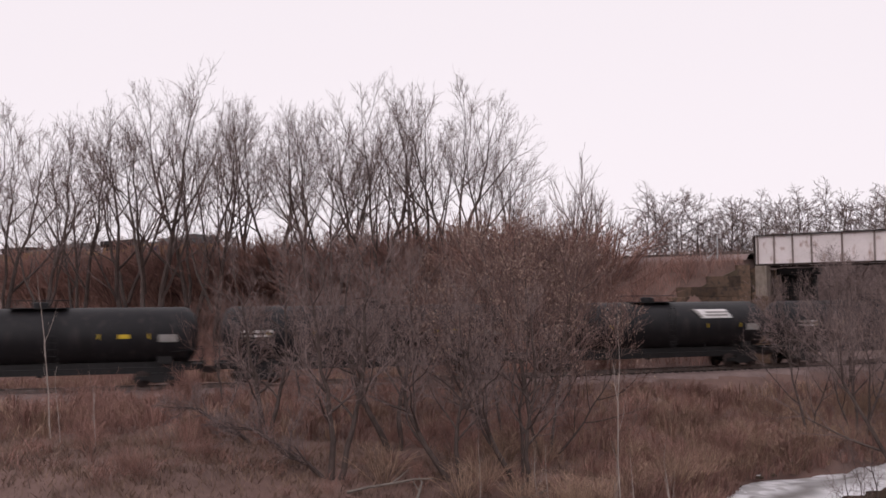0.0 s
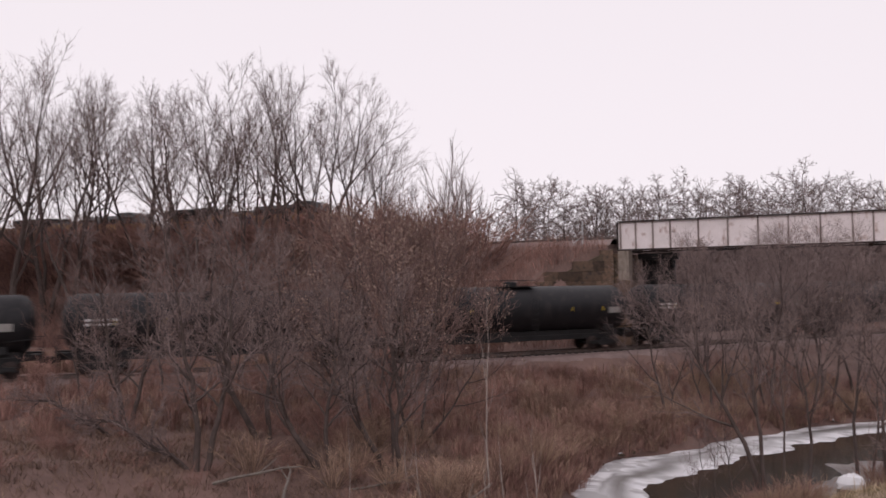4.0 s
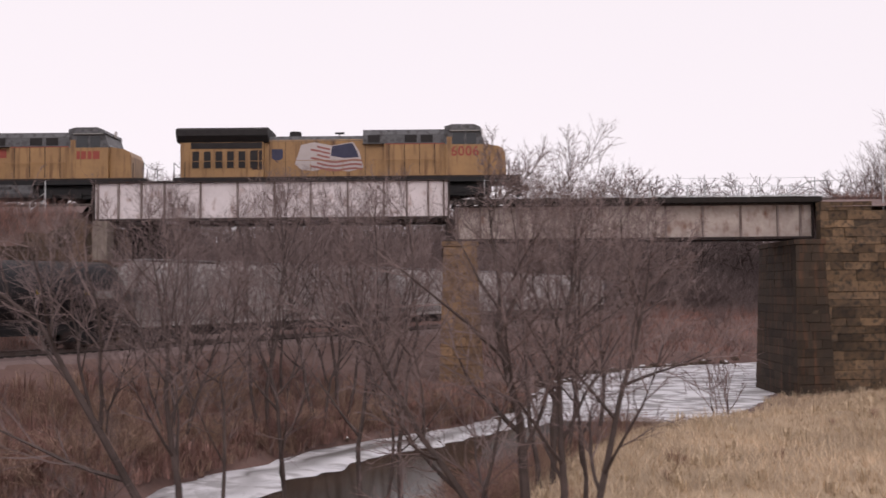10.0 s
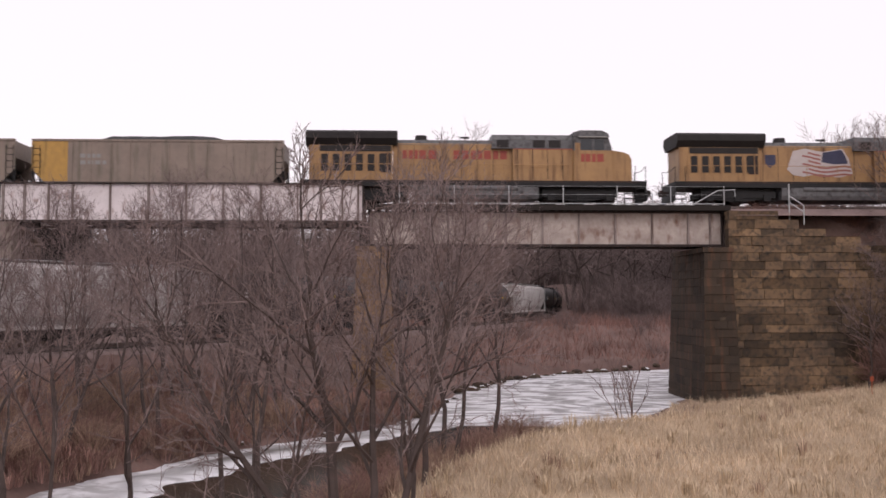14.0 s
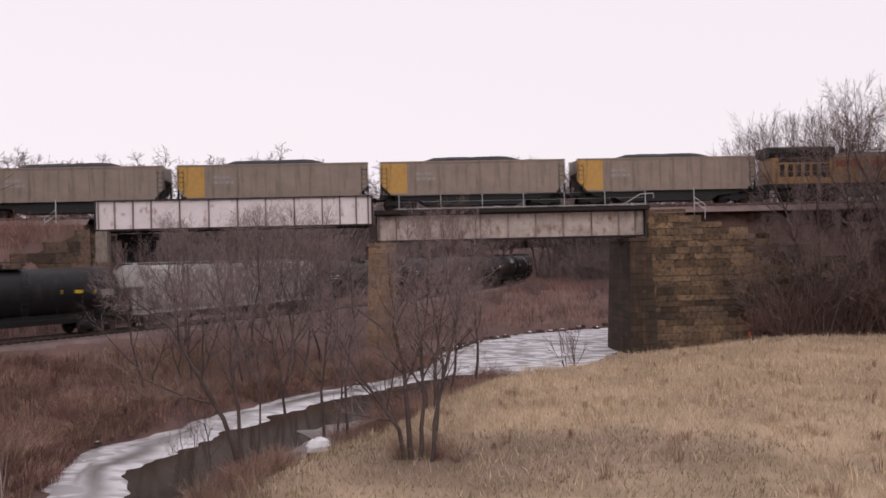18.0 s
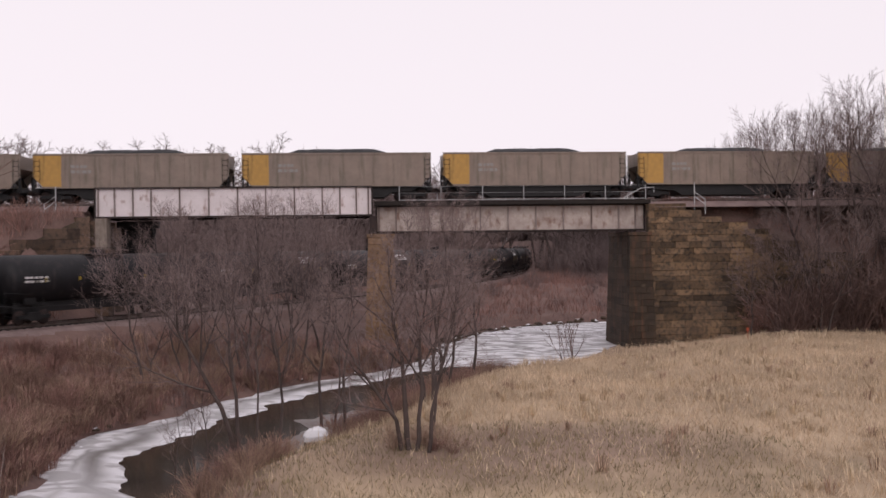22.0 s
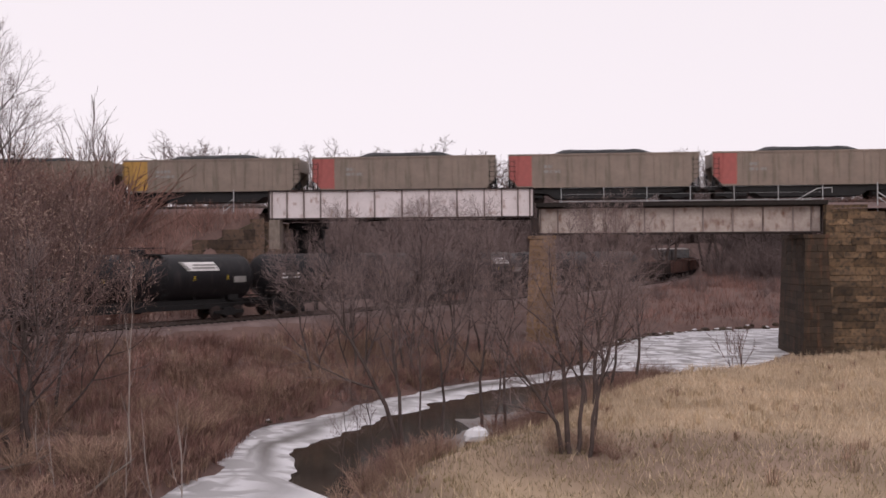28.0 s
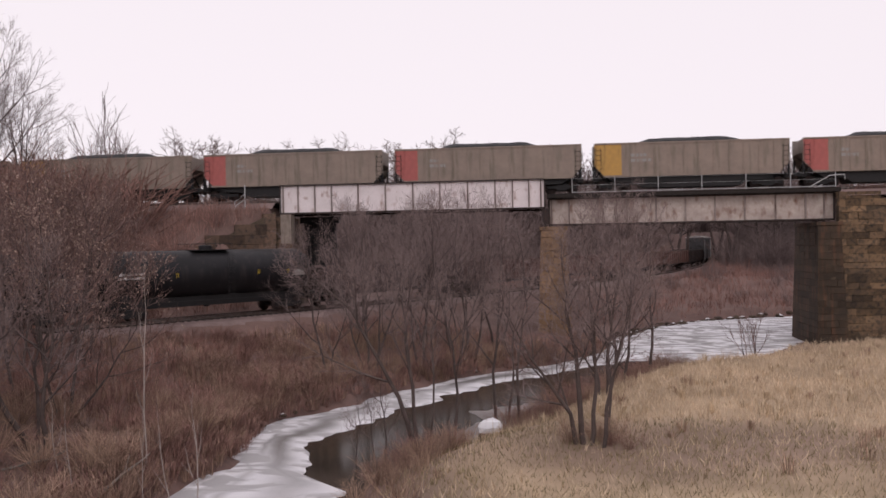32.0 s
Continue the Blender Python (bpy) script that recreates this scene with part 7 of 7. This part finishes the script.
def tufts(name, label, places, height, width, material, seed, per=24, open_=0.5):
    """Clumps of blades that fan out from each place."""
    rng = np.random.RandomState(seed)
    size = np.repeat(rng.uniform(0.5, 1.25, len(places)), per)
    P = np.repeat(places, per, axis=0)
    n = len(P)
    a, q = rng.uniform(0, 6.283, n), rng.uniform(0, 1, n) ** 0.5
    out = np.column_stack([np.cos(a), np.sin(a), np.zeros(n)])
    P = P + out * (q * 0.22 * size)[:, None]
    h = height * size * rng.uniform(0.6, 1.1, n)
    w = np.column_stack([-np.sin(a), np.cos(a), np.zeros(n)]) * (width * rng.uniform(0.7, 1.3, n))[:, None]
    mid_ = P + out * (h * open_ * 0.3)[:, None] + np.column_stack([np.zeros((n, 2)), h * 0.65])
    tip = P + out * (h * open_ * rng.uniform(0.5, 1.4, n))[:, None] + np.column_stack([np.zeros((n, 2)), h * rng.uniform(0.75, 1.0, n)])
    V = np.stack([P - w - [0, 0, 0.05], P + w - [0, 0, 0.05], mid_ + w * 0.8, mid_ - w * 0.8, tip], 1).reshape(-1, 3)
    k = np.arange(n)[:, None] * 5
    F = np.concatenate([k + [0, 1, 2], k + [0, 2, 3], k + [3, 2, 4]], 1).reshape(-1, 3)
    return tagged(bulk(name, V, F, material), label, "grass", kind="stuff")


tufts("meadow_tuft", "bleached tussocks in the meadow", scatter(1500, -6, 50, 22, 75, 21, lambda x, y: on_meadow(x, y) & patchy(x, y, 7, 15, -0.1) & ~worn(x, y)), 0.55, 0.014, M_grass_pale, 22)
tufts("meadow_weed", "brown weeds in the meadow", scatter(330, -6, 50, 22, 75, 23, lambda x, y: on_meadow(x, y) & patchy(x, y, 5, 17, 0.15)), 0.6, 0.012, M_brush_tan, 24)
tufts("bank_tussock", "tan tussocks of dead grass on the bank", scatter(2000, -50, 6, 16, 68, 25, lambda x, y: on_bank(x, y) & patchy(x, y, 8, 19, 0.0) & ~cleared(x, y)), 0.95, 0.016, M_brush_tan, 26)
tufts("bank_weed", "red-brown clumps of weeds on the bank", scatter(1500, -50, 6, 16, 68, 27, lambda x, y: on_bank(x, y) & ~cleared(x, y)), 1.15, 0.015, M_brush, 28)
blades("meadow_grass", "dry straw-coloured meadow grass", scatter(80000, -6, 50, 22, 75, 1, lambda x, y: on_meadow(x, y) & (~worn(x, y) | (np.sin(x * 91 + y * 57) > 0.8))), 0.34, 0.018, M_grass, 2, 0.5, per=2)
blades("meadow_grass_tall", "tufts of taller dry grass", scatter(9000, -6, 50, 22, 75, 3, lambda x, y: on_meadow(x, y) & patchy(x, y, 4, 5, 0.35) & ~worn(x, y)), 0.7, 0.016, M_grass, 4, 0.35, per=3)
blades("bank_brush", "red-brown weed stalks covering the bank", scatter(60000, -60, 10, 14, 70, 5, lambda x, y: on_bank(x, y) & patchy(x, y, 5, 7, -0.5) & ~(cleared(x, y) & patchy(x, y, 2.5, 73, -0.55))), 0.75, 0.014, M_brush, 6, 0.6, per=3)
blades("worn_grass", "short olive-brown grass near the water", scatter(15000, -6, 16, 22, 60, 41, lambda x, y: on_meadow(x, y) & worn(x, y)), 0.22, 0.018, M_grass_olive, 42, 0.6, per=2)
blades("bank_grass", "tan dry grass among the weeds", scatter(42000, -60, 10, 14, 70, 7, lambda x, y: on_bank(x, y) & patchy(x, y, 6, 9, -0.1) & ~cleared(x, y)), 0.7, 0.017, M_brush_tan, 8, 0.5, per=3)
edge_line = lambda x, y, lo, hi: (near_line(x, y, FAR_BANK)[0] > lo) & (near_line(x, y, FAR_BANK)[0] < hi) & ~near_line(x, y, FAR_BANK)[1]
tufts("ice_edge_grass", "brown grass hanging over the ice edge", scatter(9000, -20, 8, 22, 72, 61, lambda x, y: edge_line(x, y, 0.0, 2.4)), 0.75, 0.013, M_brush, 62, per=16, open_=0.8)
tufts("ice_edge_straw", "tan straw hanging over the ice edge", scatter(5000, -20, 8, 22, 72, 63, lambda x, y: edge_line(x, y, 0.0, 3.0)), 0.7, 0.013, M_brush_tan, 64, per=14, open_=0.8)
blades("cleared_grass", "short tan grass and leaf litter under the crooked trees", scatter(34000, -45, -6, 10, 40, 51, lambda x, y: on_bank(x, y) & cleared(x, y) & patchy(x, y, 3, 53, -0.7)), 0.3, 0.018, M_litter, 52, 0.7, per=3)
blades("embankment_brush", "brown brush on the railway embankment", scatter(22000, -110, -22, 56, 74.2, 9, lambda x, y: off_track(x, y, 3.8)), 1.3, 0.02, M_brush, 10, 0.35, per=3)
blades("far_bank_brush", "brown brush beyond the bridge", scatter(30000, -12, 75, 84, 190, 11, lambda x, y: on_bank(x, y)), 1.2, 0.03, M_brush, 12, 0.35, per=2)
blades("waterside_brush", "brown stalks along the meadow's edge", scatter(14000, -7, 24, 26, 80, 13, lambda x, y: (near_line(x, y, NEAR_BANK)[0] < 2.6) & near_line(x, y, NEAR_BANK)[1] & (y < 58) & ~((np.abs(x + 2.1) < 1.2) & (y > 36) & (y < 41))), 0.8, 0.014, M_brush_tan, 14, 0.35, per=2)
blades("right_bank_brush", "dark brush on the right embankment", scatter(9000, 34, 75, 58, 75, 15, lambda x, y: (x > 46) | (y > 72)), 1.3, 0.02, M_brush, 16, 0.35, per=3)


sapling = [bare_tree("sapling", "thin pale dead sapling on the bank", 170 + i, 5, spread=0.5, trunks=1, levels=2, bark=M_stalk, twig=M_stalk, twig_r=0.007, fork=0.35, base_r=0.025, kids=(4, 2), lens=(0.8, 0.2, 0.1), up=0.6, wob=0.08, category="sapling", group="saplings") for i in range(3)]
for i, (x, y, h) in enumerate(((-13.35, 30.2, 7.0), (-11.9, 28.9, 4.4), (-11.4, 29.6, 4.9), (-12.5, 28.0, 3.6), (-14.6, 27.6, 3.2), (-15.8, 29.0, 2.9), (-33.0, 21.5, 6.6), (-31.4, 20.8, 3.2), (-29.4, 20.9, 3.0), (-17.0, 27.0, 3.0))):
    place(sapling[i % 3], x, y, h / 5)
tagged(part("marker_post", Geo().tube([(0, 0, -0.2), (0, 0, 0.9)], [0.025, 0.025], 6).box(-0.1, 0.1, -0.02, 0.02, 0.72, 0.98), M_orange, at=pose(29.0, 69.5, ground_at(29.0, 69.5))), "small orange marker on a post in the grass", "marker")


# ---- movement of the two trains ----
def lower_run(t):
    return 19.3 * t - 0.045 * t * t


def motions():
    for c, off in UPPER:
        walk(c, [(t, pose(upper_rear(t) + off, AXIS_Y, RAIL_UP)) for t in range(0, 33, 4)])
    for c, q in LOWER:
        walk(c, [(t, arc_pose(q + 1.4 - lower_run(t))) for t in range(0, 33, 2)])


motions()
